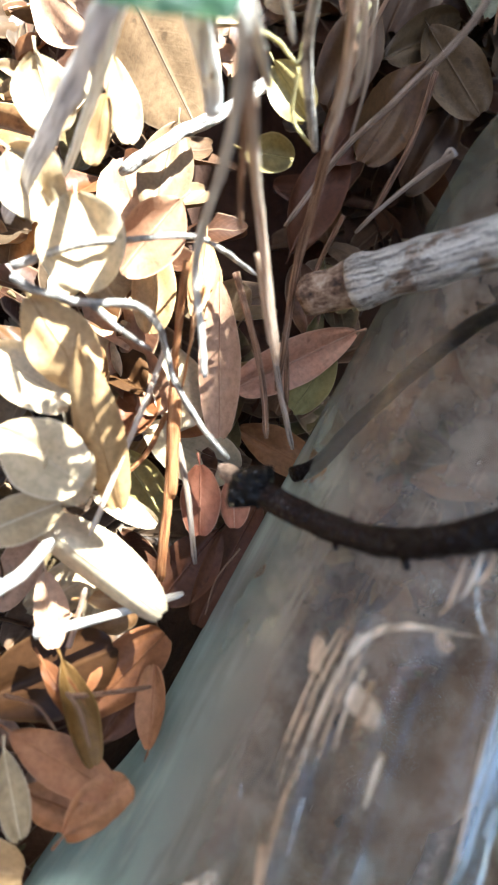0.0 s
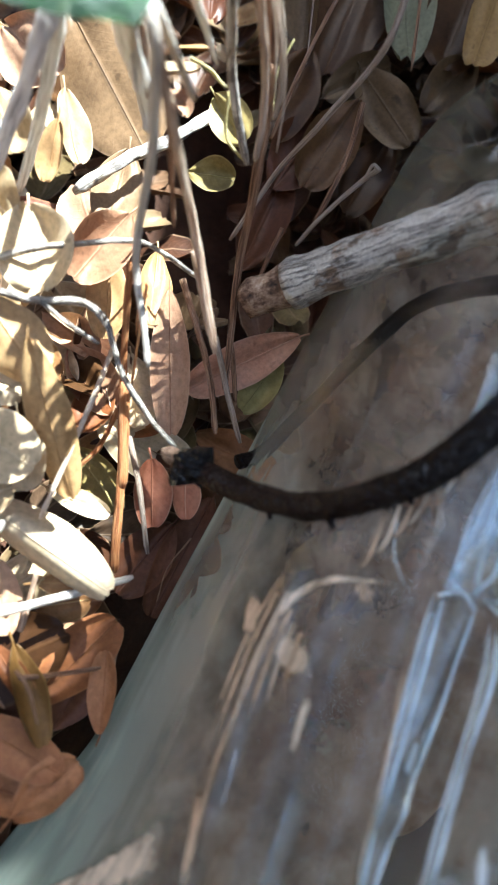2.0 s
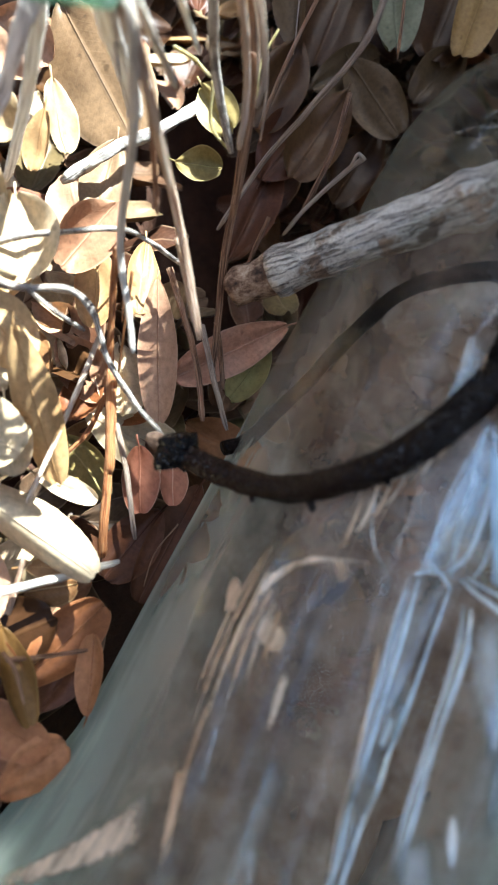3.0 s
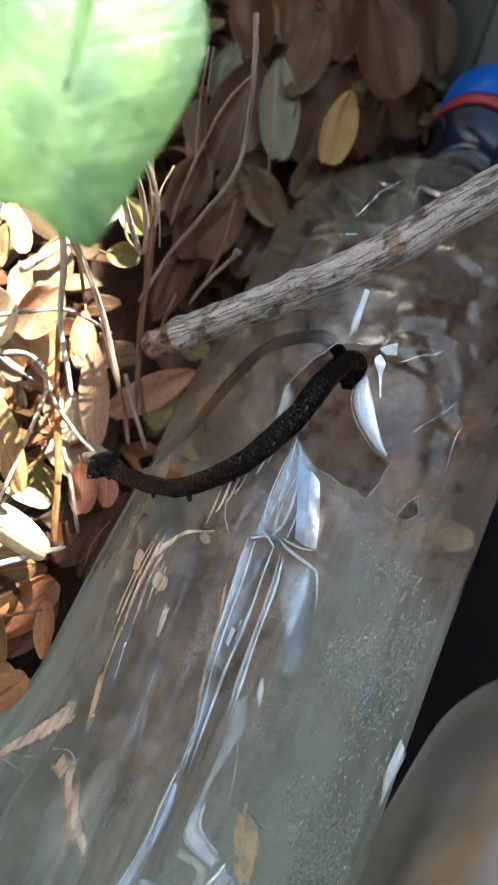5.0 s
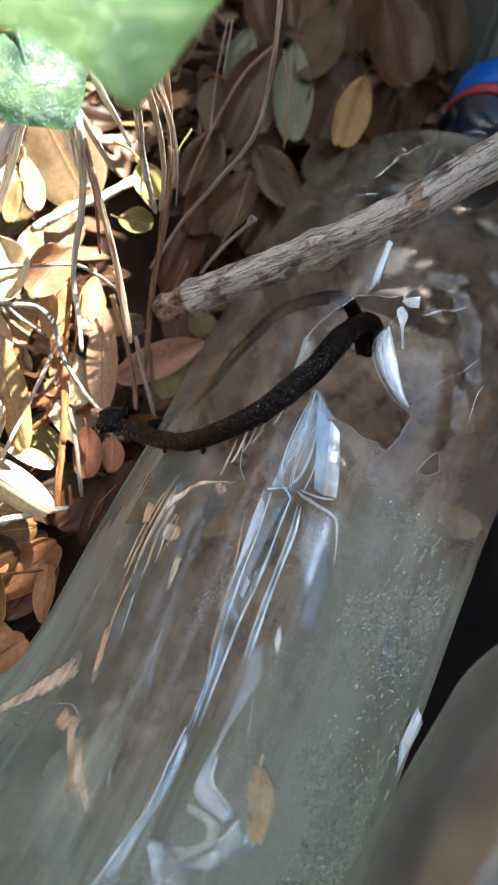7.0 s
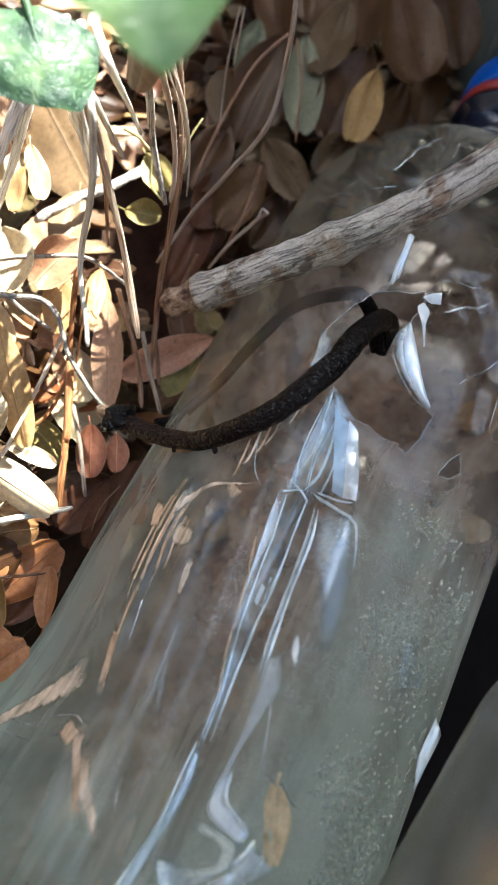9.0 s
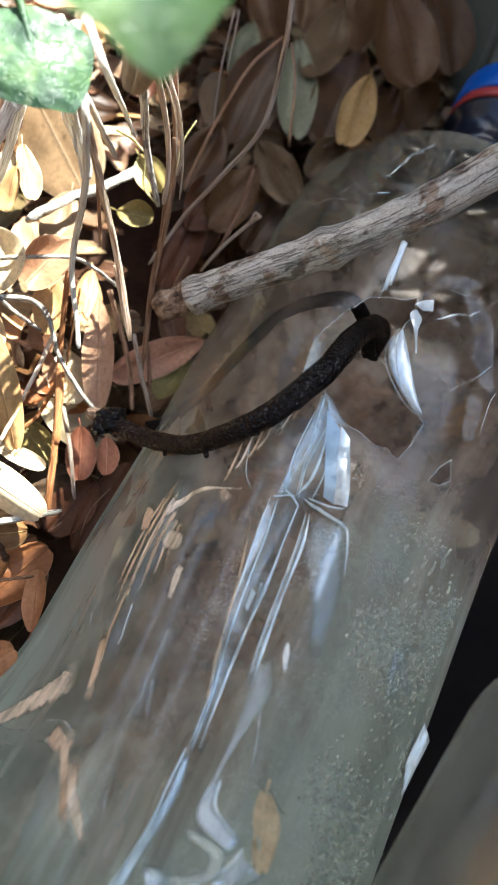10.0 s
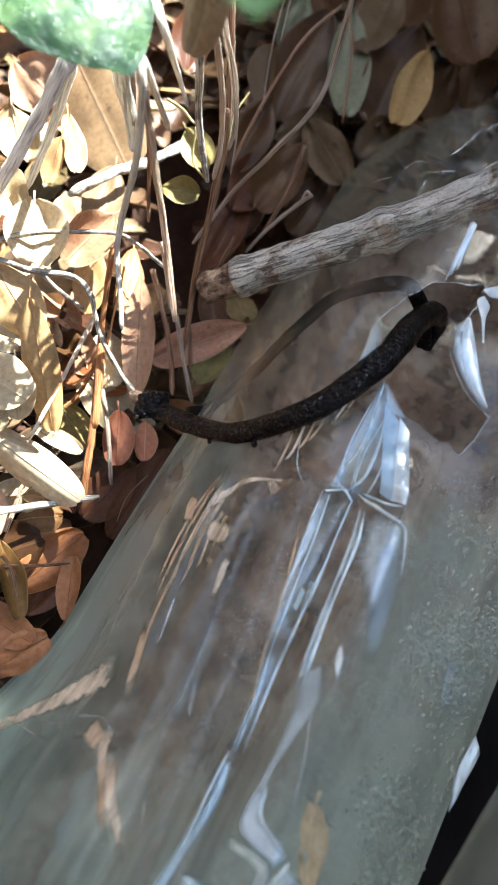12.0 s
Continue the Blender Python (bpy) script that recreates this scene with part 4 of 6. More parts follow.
def build_bottle():
    bottle = thing("plastic_bottle", "crushed clear plastic bottle with a torn hole, lying on leaves", "bottle", BOTTLE)
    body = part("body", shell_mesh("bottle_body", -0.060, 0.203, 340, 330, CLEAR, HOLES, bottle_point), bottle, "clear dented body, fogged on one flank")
    for k, hole in enumerate(HOLES):
        torn_edge(hole, body, k)
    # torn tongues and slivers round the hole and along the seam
    strip(body, [(0.1058, -0.0030), (0.1052, -0.0046), (0.1061, -0.0065)], [(0.1061, -0.0032), (0.1077, -0.0044), (0.1088, -0.0058)], WHITENED_GLINT, "small torn sliver of plastic", 0.0006)
    strip(body, [(0.1044, -0.0032), (0.1031, -0.0029), (0.1002, -0.0049), (0.0962, -0.0068)], [(0.1047, -0.0036), (0.1033, -0.0052), (0.1005, -0.0055), (0.0963, -0.0070)], WHITENED_GLINT, "small torn sliver of plastic", 0.0005)
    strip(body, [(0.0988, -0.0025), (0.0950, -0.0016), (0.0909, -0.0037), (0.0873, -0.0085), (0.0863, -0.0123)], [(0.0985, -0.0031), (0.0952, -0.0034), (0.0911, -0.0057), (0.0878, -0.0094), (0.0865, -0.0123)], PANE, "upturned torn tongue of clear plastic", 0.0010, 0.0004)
    strip(body, [(0.0986, -0.0028), (0.0952, -0.0032), (0.0911, -0.0053), (0.0878, -0.0092), (0.0864, -0.0124)], [(0.0985, -0.0031), (0.0954, -0.0053), (0.0913, -0.0081), (0.0884, -0.0105), (0.0866, -0.0124)], WHITENED_GLINT, "bright bent side of the torn tongue", 0.0012, 0.0003)
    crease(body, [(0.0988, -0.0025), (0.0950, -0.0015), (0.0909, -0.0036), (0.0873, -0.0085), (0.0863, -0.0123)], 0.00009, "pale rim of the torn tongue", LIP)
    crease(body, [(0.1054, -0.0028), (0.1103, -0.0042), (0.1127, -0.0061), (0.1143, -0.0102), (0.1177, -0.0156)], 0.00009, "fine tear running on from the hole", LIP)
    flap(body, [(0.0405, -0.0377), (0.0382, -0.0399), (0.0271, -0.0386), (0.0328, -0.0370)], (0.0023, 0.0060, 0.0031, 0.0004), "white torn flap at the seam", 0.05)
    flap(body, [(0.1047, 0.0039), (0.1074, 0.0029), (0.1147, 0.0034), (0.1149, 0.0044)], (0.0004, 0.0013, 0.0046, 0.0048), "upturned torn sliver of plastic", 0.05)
    # the pleats that run down from the tear, with sky reflections painted on
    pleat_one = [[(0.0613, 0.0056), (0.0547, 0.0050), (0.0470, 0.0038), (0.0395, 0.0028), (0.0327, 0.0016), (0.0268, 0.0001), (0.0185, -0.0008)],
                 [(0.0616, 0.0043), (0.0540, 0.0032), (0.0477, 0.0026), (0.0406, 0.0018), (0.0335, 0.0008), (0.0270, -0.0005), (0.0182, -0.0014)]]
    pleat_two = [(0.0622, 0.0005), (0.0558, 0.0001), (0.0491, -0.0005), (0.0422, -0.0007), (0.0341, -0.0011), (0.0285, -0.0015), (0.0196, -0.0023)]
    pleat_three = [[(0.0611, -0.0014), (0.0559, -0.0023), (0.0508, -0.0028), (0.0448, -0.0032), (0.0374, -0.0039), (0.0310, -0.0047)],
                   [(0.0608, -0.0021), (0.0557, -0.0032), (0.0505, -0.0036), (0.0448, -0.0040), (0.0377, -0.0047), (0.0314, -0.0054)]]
    strip(body, *pleat_one, PALE_STRIP, "bluish frosted flat between two folds")
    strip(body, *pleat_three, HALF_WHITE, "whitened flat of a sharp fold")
    strip(body, pleat_one[1], pleat_two, FAINT, "faint painted reflection between two folds")
    strip(body, [(0.0452, 0.0013), (0.0420, 0.0010)], [(0.0449, 0.0005), (0.0416, 0.0004)], WHITENED_GLINT, "bright painted glint in a fold", 0.0005)
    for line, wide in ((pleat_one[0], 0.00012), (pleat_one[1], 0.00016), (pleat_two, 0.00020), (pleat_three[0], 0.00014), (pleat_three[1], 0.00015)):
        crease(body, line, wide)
    strip(body, [(0.0182, -0.0001), (0.0126, -0.0007), (0.0058, -0.0001), (0.0009, 0.0006), (-0.0060, 0.0012)], [(0.0179, -0.0015), (0.0131, -0.0026), (0.0068, -0.0022), (0.0020, -0.0016), (-0.0055, -0.0010)], BLUISH_GLINT, "painted bluish reflection on a deep fold")
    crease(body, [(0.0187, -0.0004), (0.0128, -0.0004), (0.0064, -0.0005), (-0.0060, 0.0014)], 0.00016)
    # painted sky reflections: the pane beside the pleats and the bent corner over it
    strip(body, [(0.0609, -0.0026), (0.0560, -0.0030), (0.0520, -0.0045), (0.0467, -0.0083), (0.0390, -0.0112)], [(0.0603, -0.0079), (0.0578, -0.0098), (0.0543, -0.0112), (0.0495, -0.0125), (0.0400, -0.0135)], PANE, "pale painted reflection on the crushed side", 0.0005)
    strip(body, [(0.0825, 0.0054), (0.0761, 0.0050), (0.0684, 0.0052), (0.0615, 0.0048)], [(0.0812, 0.0030), (0.0759, 0.0002), (0.0689, -0.0019), (0.0632, -0.0030)], PALE_STRIP, "wrinkled corner below the tear, its reflection painted")
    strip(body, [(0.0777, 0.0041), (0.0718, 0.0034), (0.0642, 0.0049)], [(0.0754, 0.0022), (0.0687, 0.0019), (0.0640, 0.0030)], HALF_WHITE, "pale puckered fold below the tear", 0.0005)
    strip(body, [(0.0798, 0.0033), (0.0721, 0.0000), (0.0646, -0.0029)], [(0.0775, -0.0004), (0.0709, -0.0029), (0.0639, -0.0053)], BLUISH, "bent corner below the tear with bluish reflection painted in", 0.0005)
    strip(body, [(0.0827, 0.0049), (0.0799, 0.0031), (0.0780, 0.0012)], [(0.0825, 0.0041), (0.0800, 0.0008), (0.0781, -0.0021)], PALE_STRIP, "bent corner's tip with a painted reflection", 0.0007)
    strip(body, [(0.0780, -0.0003), (0.0710, -0.0027), (0.0639, -0.0051)], [(0.0765, -0.0027), (0.0701, -0.0054), (0.0640, -0.0073)], WHITENED_GLINT, "white painted reflection edging the bent corner", 0.0008, 0.0002)
    crease(body, [(0.0637, 0.0000), (0.0619, -0.0032), (0.0606, -0.0074), (0.0601, -0.0091), (0.0567, -0.0107), (0.0535, -0.0117)], 0.00022, "fold below the tear with a painted glint")
    crease(body, [(0.0640, -0.0005), (0.0633, -0.0043), (0.0639, -0.0071)], 0.00016, "fold below the tear with a painted glint")
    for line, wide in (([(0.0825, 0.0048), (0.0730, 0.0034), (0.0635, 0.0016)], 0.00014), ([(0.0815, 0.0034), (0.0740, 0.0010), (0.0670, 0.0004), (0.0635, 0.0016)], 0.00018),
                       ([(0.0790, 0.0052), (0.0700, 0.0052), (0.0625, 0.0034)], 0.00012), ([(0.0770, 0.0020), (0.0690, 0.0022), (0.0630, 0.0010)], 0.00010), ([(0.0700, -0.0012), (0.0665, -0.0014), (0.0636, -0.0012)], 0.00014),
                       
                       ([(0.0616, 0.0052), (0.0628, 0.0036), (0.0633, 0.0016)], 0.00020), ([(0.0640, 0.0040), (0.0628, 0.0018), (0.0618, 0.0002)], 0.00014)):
        crease(body, line, wide, "fold below the tear with a painted glint")
    # dents near the base, with sky reflections painted on
    strip(body, [(0.0355, -0.0045), (0.0304, -0.0052), (0.0240, -0.0059), (0.0177, -0.0060), (0.0131, -0.0057)], [(0.0366, -0.0069), (0.0318, -0.0088), (0.0281, -0.0082), (0.0211, -0.0071), (0.0170, -0.0072)], PANE, "pale painted reflection on the crushed side", 0.0004)
    strip(body, [(0.0177, -0.0060), (0.0131, -0.0057), (0.0112, -0.0065), (0.0107, -0.0096), (0.0107, -0.0125)], [(0.0180, -0.0072), (0.0145, -0.0081), (0.0141, -0.0103), (0.0132, -0.0117), (0.0126, -0.0134)], BLUISH_GLINT, "dent with a painted bluish reflection", 0.0004)
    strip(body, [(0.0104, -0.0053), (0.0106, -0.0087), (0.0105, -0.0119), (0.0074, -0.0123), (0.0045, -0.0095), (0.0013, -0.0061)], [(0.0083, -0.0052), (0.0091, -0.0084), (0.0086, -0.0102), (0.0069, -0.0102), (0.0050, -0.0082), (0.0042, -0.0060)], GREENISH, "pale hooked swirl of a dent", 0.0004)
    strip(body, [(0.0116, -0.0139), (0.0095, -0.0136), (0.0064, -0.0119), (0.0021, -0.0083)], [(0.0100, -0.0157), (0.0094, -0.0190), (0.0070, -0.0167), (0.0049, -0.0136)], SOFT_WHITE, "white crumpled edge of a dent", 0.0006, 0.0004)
    strip(body, [(0.0113, -0.0142), (0.0098, -0.0160), (0.0092, -0.0186)], [(0.0107, -0.0146), (0.0091, -0.0160), (0.0086, -0.0180)], WHITENED_GLINT, "white crumpled edge of a dent", 0.0009)
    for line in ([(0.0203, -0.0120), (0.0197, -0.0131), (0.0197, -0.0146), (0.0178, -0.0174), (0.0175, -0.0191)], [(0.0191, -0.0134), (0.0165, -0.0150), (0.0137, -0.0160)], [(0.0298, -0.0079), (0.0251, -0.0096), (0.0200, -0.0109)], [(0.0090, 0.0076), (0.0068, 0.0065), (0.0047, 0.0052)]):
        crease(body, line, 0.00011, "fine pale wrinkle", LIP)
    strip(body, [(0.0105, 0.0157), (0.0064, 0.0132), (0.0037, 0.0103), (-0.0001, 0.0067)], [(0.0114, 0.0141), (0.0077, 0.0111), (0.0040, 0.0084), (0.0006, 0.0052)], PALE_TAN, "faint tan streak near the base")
    strip(body, [(0.0252, 0.0092), (0.0217, 0.0081), (0.0199, 0.0070)], [(0.0257, 0.0081), (0.0223, 0.0071), (0.0198, 0.0064)], PALE_STRIP, "faint pale streak along a fold")
    strip(body, [(0.0020, -0.0020), (-0.0010, -0.0060), (-0.0040, -0.0100)], [(0.0045, -0.0060), (0.0020, -0.0110), (-0.0010, -0.0140)], HALF_WHITE, "dent with a painted bluish reflection")
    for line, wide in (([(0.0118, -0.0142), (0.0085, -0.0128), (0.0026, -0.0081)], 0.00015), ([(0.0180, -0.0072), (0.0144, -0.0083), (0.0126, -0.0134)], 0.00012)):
        crease(body, line, wide, "dent's edge with a painted glint")
    # long folds of the upper body and shoulder
    for line, wide in (([(0.1052, -0.0075), (0.1132, -0.0150)], 0.00020), ([(0.0931, -0.0152), (0.1051, -0.0215)], 0.00016), ([(0.1515, 0.0085), (0.1484, 0.0118), (0.1398, 0.0136), (0.1366, 0.0150)], 0.00020), ([(0.1509, 0.0043), (0.1444, 0.0042)], 0.00018), ([(0.1500, 0.0060), (0.1455, 0.0050)], 0.00012),
                       ([(0.1326, 0.0122), (0.1320, 0.0181), (0.1326, 0.0259), (0.1329, 0.0313)], 0.00014), ([(0.1308, 0.0170), (0.1247, 0.0165)], 0.00014), ([(0.1345, 0.0150), (0.1360, 0.0200), (0.1340, 0.0240)], 0.00010), ([(0.0912, -0.0246), (0.0986, -0.0240), (0.1040, -0.0255)], 0.00014)):
        crease(body, line, wide * 0.8, "sharp pale fold in the shoulder", LIP)
    strip(body, [(0.1325, 0.0120), (0.1322, 0.0150)], [(0.1318, 0.0121), (0.1315, 0.0150)], SOFT_WHITE, "bright painted glint on the plastic")
    # wrinkles beside the hole, above the black twig
    strip(body, [(0.0930, 0.0118), (0.0864, 0.0108), (0.0806, 0.0108), (0.0719, 0.0114)], [(0.0920, 0.0090), (0.0858, 0.0082), (0.0800, 0.0084), (0.0721, 0.0087)], PALE_STRIP, "pale wrinkled strip beside the hole")
    for k in range(7):
        y = 0.0086 + 0.0011 * k
        start = 0.0915 - 0.0032 * k
        strip(body, [(start, y + 0.0003), (start - 0.010, y - 0.0004), (start - 0.018 + 0.001 * k, y + 0.0002)], [(start, y - 0.0001), (start - 0.010, y - 0.0010), (start - 0.018 + 0.001 * k, y - 0.0001)], PALE_TAN if k % 2 else TANNED, "painted tan reflection in a wrinkle")
    for line in ([(0.0570, 0.0238), (0.0463, 0.0245), (0.0334, 0.0234)], [(0.0578, 0.0222), (0.0441, 0.0216), (0.0317, 0.0209), (0.0191, 0.0179)], [(0.0601, 0.0082), (0.0443, 0.0040), (0.0305, 0.0014), (0.0222, -0.0011)]):
        strip(body, line, [(x, y - 0.0005) for x, y in line], TANNED, "painted tan reflection along a crease")
    crease(body, [(0.0734, 0.0149), (0.0641, 0.0120), (0.0600, 0.0088)], 0.00008, "fine pale wrinkle")
    # the tan of sunlit leaves mirrored in the dented side, painted on
    strip(body, [(0.0497, 0.0200), (0.0470, 0.0206), (0.0446, 0.0188)], [(0.0487, 0.0160), (0.0462, 0.0150), (0.0444, 0.0166)], PALE_TAN, "painted tan leaf-shaped reflection in a dent")
    strip(body, [(0.0521, 0.0271), (0.0487, 0.0263), (0.0456, 0.0247)], [(0.0520, 0.0250), (0.0488, 0.0238), (0.0460, 0.0232)], TANNED, "painted tan reflection in a crease")
    for k in range(5):
        d = 0.0013 * k
        strip(body, [(0.0590 - 2 * d, 0.0232 - d), (0.0497, 0.0236 - d), (0.0407 + d, 0.0232 - d), (0.0300 + 2 * d, 0.0218 - d)], [(0.0588 - 2 * d, 0.0226 - d), (0.0497, 0.0228 - d), (0.0407 + d, 0.0225 - d), (0.0301 + 2 * d, 0.0213 - d)], PALE_TAN if k in (1, 3) else TANNED, "painted tan reflection along a crease")
    strip(body, [(0.0490, 0.0226), (0.0532, 0.0218), (0.0572, 0.0190), (0.0594, 0.0143), (0.0613, 0.0086)], [(0.0486, 0.0214), (0.0522, 0.0206), (0.0562, 0.0183), (0.0587, 0.0143), (0.0609, 0.0086)], PALE_TAN, "tan rim of a dent")
    strip(body, [(0.0582, 0.0152), (0.0598, 0.0139)], [(0.0560, 0.0129), (0.0580, 0.0112)], TANNED, "painted tan reflection in a crease")
    strip(body, [(0.0438, 0.0147), (0.0402, 0.0142), (0.0365, 0.0133)], [(0.0440, 0.0136), (0.0407, 0.0131), (0.0368, 0.0127)], PALE_TAN, "painted tan reflection along a crease")
    strip(body, [(0.0232, 0.0233), (0.0156, 0.0270), (0.0095, 0.0308), (-0.0010, 0.0385)], [(0.0182, 0.0204), (0.0150, 0.0222), (0.0090, 0.0274), (-0.0012, 0.0368)], PALE_TAN, "long painted tan reflection in a facet")
    strip(body, [(0.0132, 0.0175), (0.0093, 0.0169), (0.0053, 0.0138), (0.0008, 0.0096)], [(0.0134, 0.0162), (0.0099, 0.0152), (0.0061, 0.0120), (0.0012, 0.0086)], TANNED, "painted tan reflection along a crease")
    strip(body, [(0.0285, 0.0219), (0.0224, 0.0198), (0.0165, 0.0178)], [(0.0283, 0.0202), (0.0225, 0.0181), (0.0170, 0.0167)], TANNED, "painted tan reflection along a crease")
    strip(body, [(0.0340, 0.0112), (0.0266, 0.0104), (0.0186, 0.0095)], [(0.0340, 0.0088), (0.0270, 0.0083), (0.0190, 0.0077)], FAINT, "faint pale streak along a fold")
    strip(body, [(0.0092, 0.0207), (0.0130, 0.0200)], [(0.0086, 0.0176), (0.0119, 0.0160)], TANNED, "painted tan reflection in a crease")
    for line in ([(0.0110, 0.0230), (0.0130, 0.0190), (0.0120, 0.0160)], [(0.0085, 0.0215), (0.0105, 0.0180)], [(0.0060, 0.0330), (0.0070, 0.0280), (0.0095, 0.0230)], [(0.0040, 0.0345), (0.0048, 0.0290), (0.0062, 0.0240)], [(0.0340, 0.0190), (0.0270, 0.0175)], [(0.0300, 0.0260), (0.0280, 0.0250)]):
        crease(body, line, 0.00008, "fine pale wrinkle", LIP)
    # painted glints and pale smear strips on the fogged flank
    strip(body, [(0.0396, -0.0076), (0.0375, -0.0079), (0.0356, -0.0090)], [(0.0397, -0.0079), (0.0378, -0.0088), (0.0356, -0.0092)], WHITENED_GLINT, "bright painted glint on the plastic")
    strip(body, [(0.0485, -0.0250), (0.0440, -0.0261), (0.0402, -0.0272)], [(0.0496, -0.0278), (0.0453, -0.0291), (0.0410, -0.0290)], PALE_STRIP, "pale smear on the fogged side")
    strip(body, [(0.0450, -0.0296), (0.0425, -0.0304)], [(0.0455, -0.0312), (0.0428, -0.0318)], PALE_STRIP, "pale smear on the fogged side")
    strip(body, [(0.0473, 0.0006), (0.0448, 0.0001), (0.0424, -0.0003)], [(0.0475, -0.0002), (0.0450, -0.0007), (0.0424, -0.0009)], SOFT_WHITE, "bright painted glint on the plastic")
    condensation(body)
    neck = part("neck", lathe("bottle_neck", [(0.2025, 0.0133), (0.210, 0.0131), (0.2205, 0.0130), (0.2215, 0.0156), (0.2235, 0.0156), (0.2245, 0.0130), (0.232, 0.0130)], NAVY), bottle, "dark neck of the bottle")
    part("tamper_ring", lathe("tamper_ring", [(0.2250, 0.0152), (0.2256, 0.0157), (0.2286, 0.0157), (0.2292, 0.0152)], RED, wall=0.0014), bottle, "red tamper ring")
    rows = [(0.2298, 0.0152), (0.2304, 0.0157), (0.2420, 0.0156), (0.2442, 0.0145), (0.2448, 0.0120), (0.2449, 0.0010)]
    cap = part("cap", lathe("bottle_cap", rows, BLUE, 96, 0.0012), bottle, "blue screw cap")
    verts, faces = [], []
    for j in range(60):
        a = 2 * math.pi * j / 60
        for ds in (0.2310, 0.2415):
            for da, r in ((-0.022, 0.0155), (0.0, 0.01585), (0.022, 0.0155)):
                verts.append((ds, r * math.cos(a + da), r * math.sin(a + da)))
        b = j * 6
        faces += [(b, b + 1, b + 4, b + 3), (b + 1, b + 2, b + 5, b + 4)]
    part("grip_ribs", mesh_of("grip_ribs", verts, faces, BLUE, smooth=False), cap)


build_bottle()


def second_point(s, angle):
    r = 0.042
    if s > 0.034:
        r = 0.0135 + (0.042 - 0.0135) * (0.5 + 0.5 * math.cos(math.pi * min(1.0, (s - 0.034) / 0.05))) ** 0.8
    y, z = r * math.cos(angle), r * math.sin(angle)
    if z > 0:
        z *= 1 + 0.06 * noise.noise(Vector((s * 30, y * 40, 5.0)))
    else:
        z = max(z, -0.039)
    return y, z


second = thing("plastic_bottle", "clouded clear plastic bottle lying beside the crushed one", "bottle", pose(0.0704, -0.0796, 0.055, 0, 0, 49.8))
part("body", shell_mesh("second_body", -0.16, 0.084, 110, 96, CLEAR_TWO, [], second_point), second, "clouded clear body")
part("neck", lathe("second_neck", [(0.084, 0.0136), (0.096, 0.0132), (0.097, 0.0155), (0.0995, 0.0155), (0.1005, 0.0132), (0.108, 0.0132)], CLEAR_TWO), second)

# ---- black plastic sheet between and under the bottles ----
verts, faces, n = [], [], 70
for i in range(n + 1):
    for j in range(n + 1):
        s, y = -0.16 + 0.36 * i / n, -0.020 - 0.16 * j / n + 0.004 * noise.noise(Vector((i * 0.3, 0, 4)))
        lift = -0.044 + 0.052 * ease(0.045, 0.085, -y) + 0.003 * noise.noise(Vector((s * 50, y * 60, 1.5))) + 0.004 * abs(noise.noise(Vector((s * 18, y * 70, 7))))
        verts.append((s, y, lift))
for i in range(n):
    for j in range(n):
        a = i * (n + 1) + j
        faces.append((a, a + 1, a + n + 2, a + n + 1))
sheet = thing("plastic_sheet", "crumpled black plastic sheet heaped under the bottles", "sheet", pose(0.0127, -0.04, 0, 0, 0, 62.1), mesh=mesh_of("plastic_sheet", verts, faces, SHEET))
sheet.modifiers.new("thickness", "SOLIDIFY").thickness = 0.0004

# ---- the post behind the cap ----
thing("wall_post", "grey-green painted upright behind the bottle's cap", "post", pose(0.131, 0.217, -0.03), kind="structure",
      mesh=slab("wall_post", [(0, -0.03), (0.30, -0.03), (0.30, 0.22), (0, 0.22)], 0.06, POST))


# ---- the weathered stick across the bottle ----
def build_stick():
    points = [(0.0087, 0.0682, 0.0290), (0.0271, 0.0677, 0.0400), (0.0451, 0.0668, 0.0507), (0.0623, 0.0667, 0.0619), (0.0774, 0.0680, 0.0735), (0.0928, 0.0695, 0.0849)]
    origin = np.array(points[0])
    line = [p - origin for p in spline(points, 16)]
    count = len(line)
    stick = thing("stick", "weathered grey stick with flaking bark resting on the bottle", "stick", Matrix.Translation(origin))
    radii = []
    for i in range(count):
        u = i / (count - 1)
        r = 0.0041 - 0.0001 * u + 0.00022 * noise.noise(Vector((i * 0.21, 0.4, 0)))
        r += 0.0007 * math.exp(-((u - 0.42) / 0.018) ** 2) + 0.0006 * math.exp(-((u - 0.10) / 0.02) ** 2)
        radii.append(r)
    first = 7
    bark = part("bark", tube("stick_bark", line[first:], radii[first:], BARK, 36, 1.0, 0.11, 3), stick)
    core = part("broken_end", tube("stick_end", line[: first + 2], [0.0030, 0.0036, 0.0037, 0.0037, 0.0037, 0.0038, 0.0038, 0.0038, 0.0036], BROKEN, 26, 1.0, 0.22, 9), stick, "splintered brown end")
    at = line[int(count * 0.42)]
    knot = [at + np.array([0, -0.0020, 0.0026]) * k for k in (0.6, 1.2, 1.6, 1.75)]
    part("knot", tube("stick_knot", knot, [0.0017, 0.0014, 0.0010, 0.0004], BARK, 12, 1.0, 0.3, 4), bark)


build_stick()


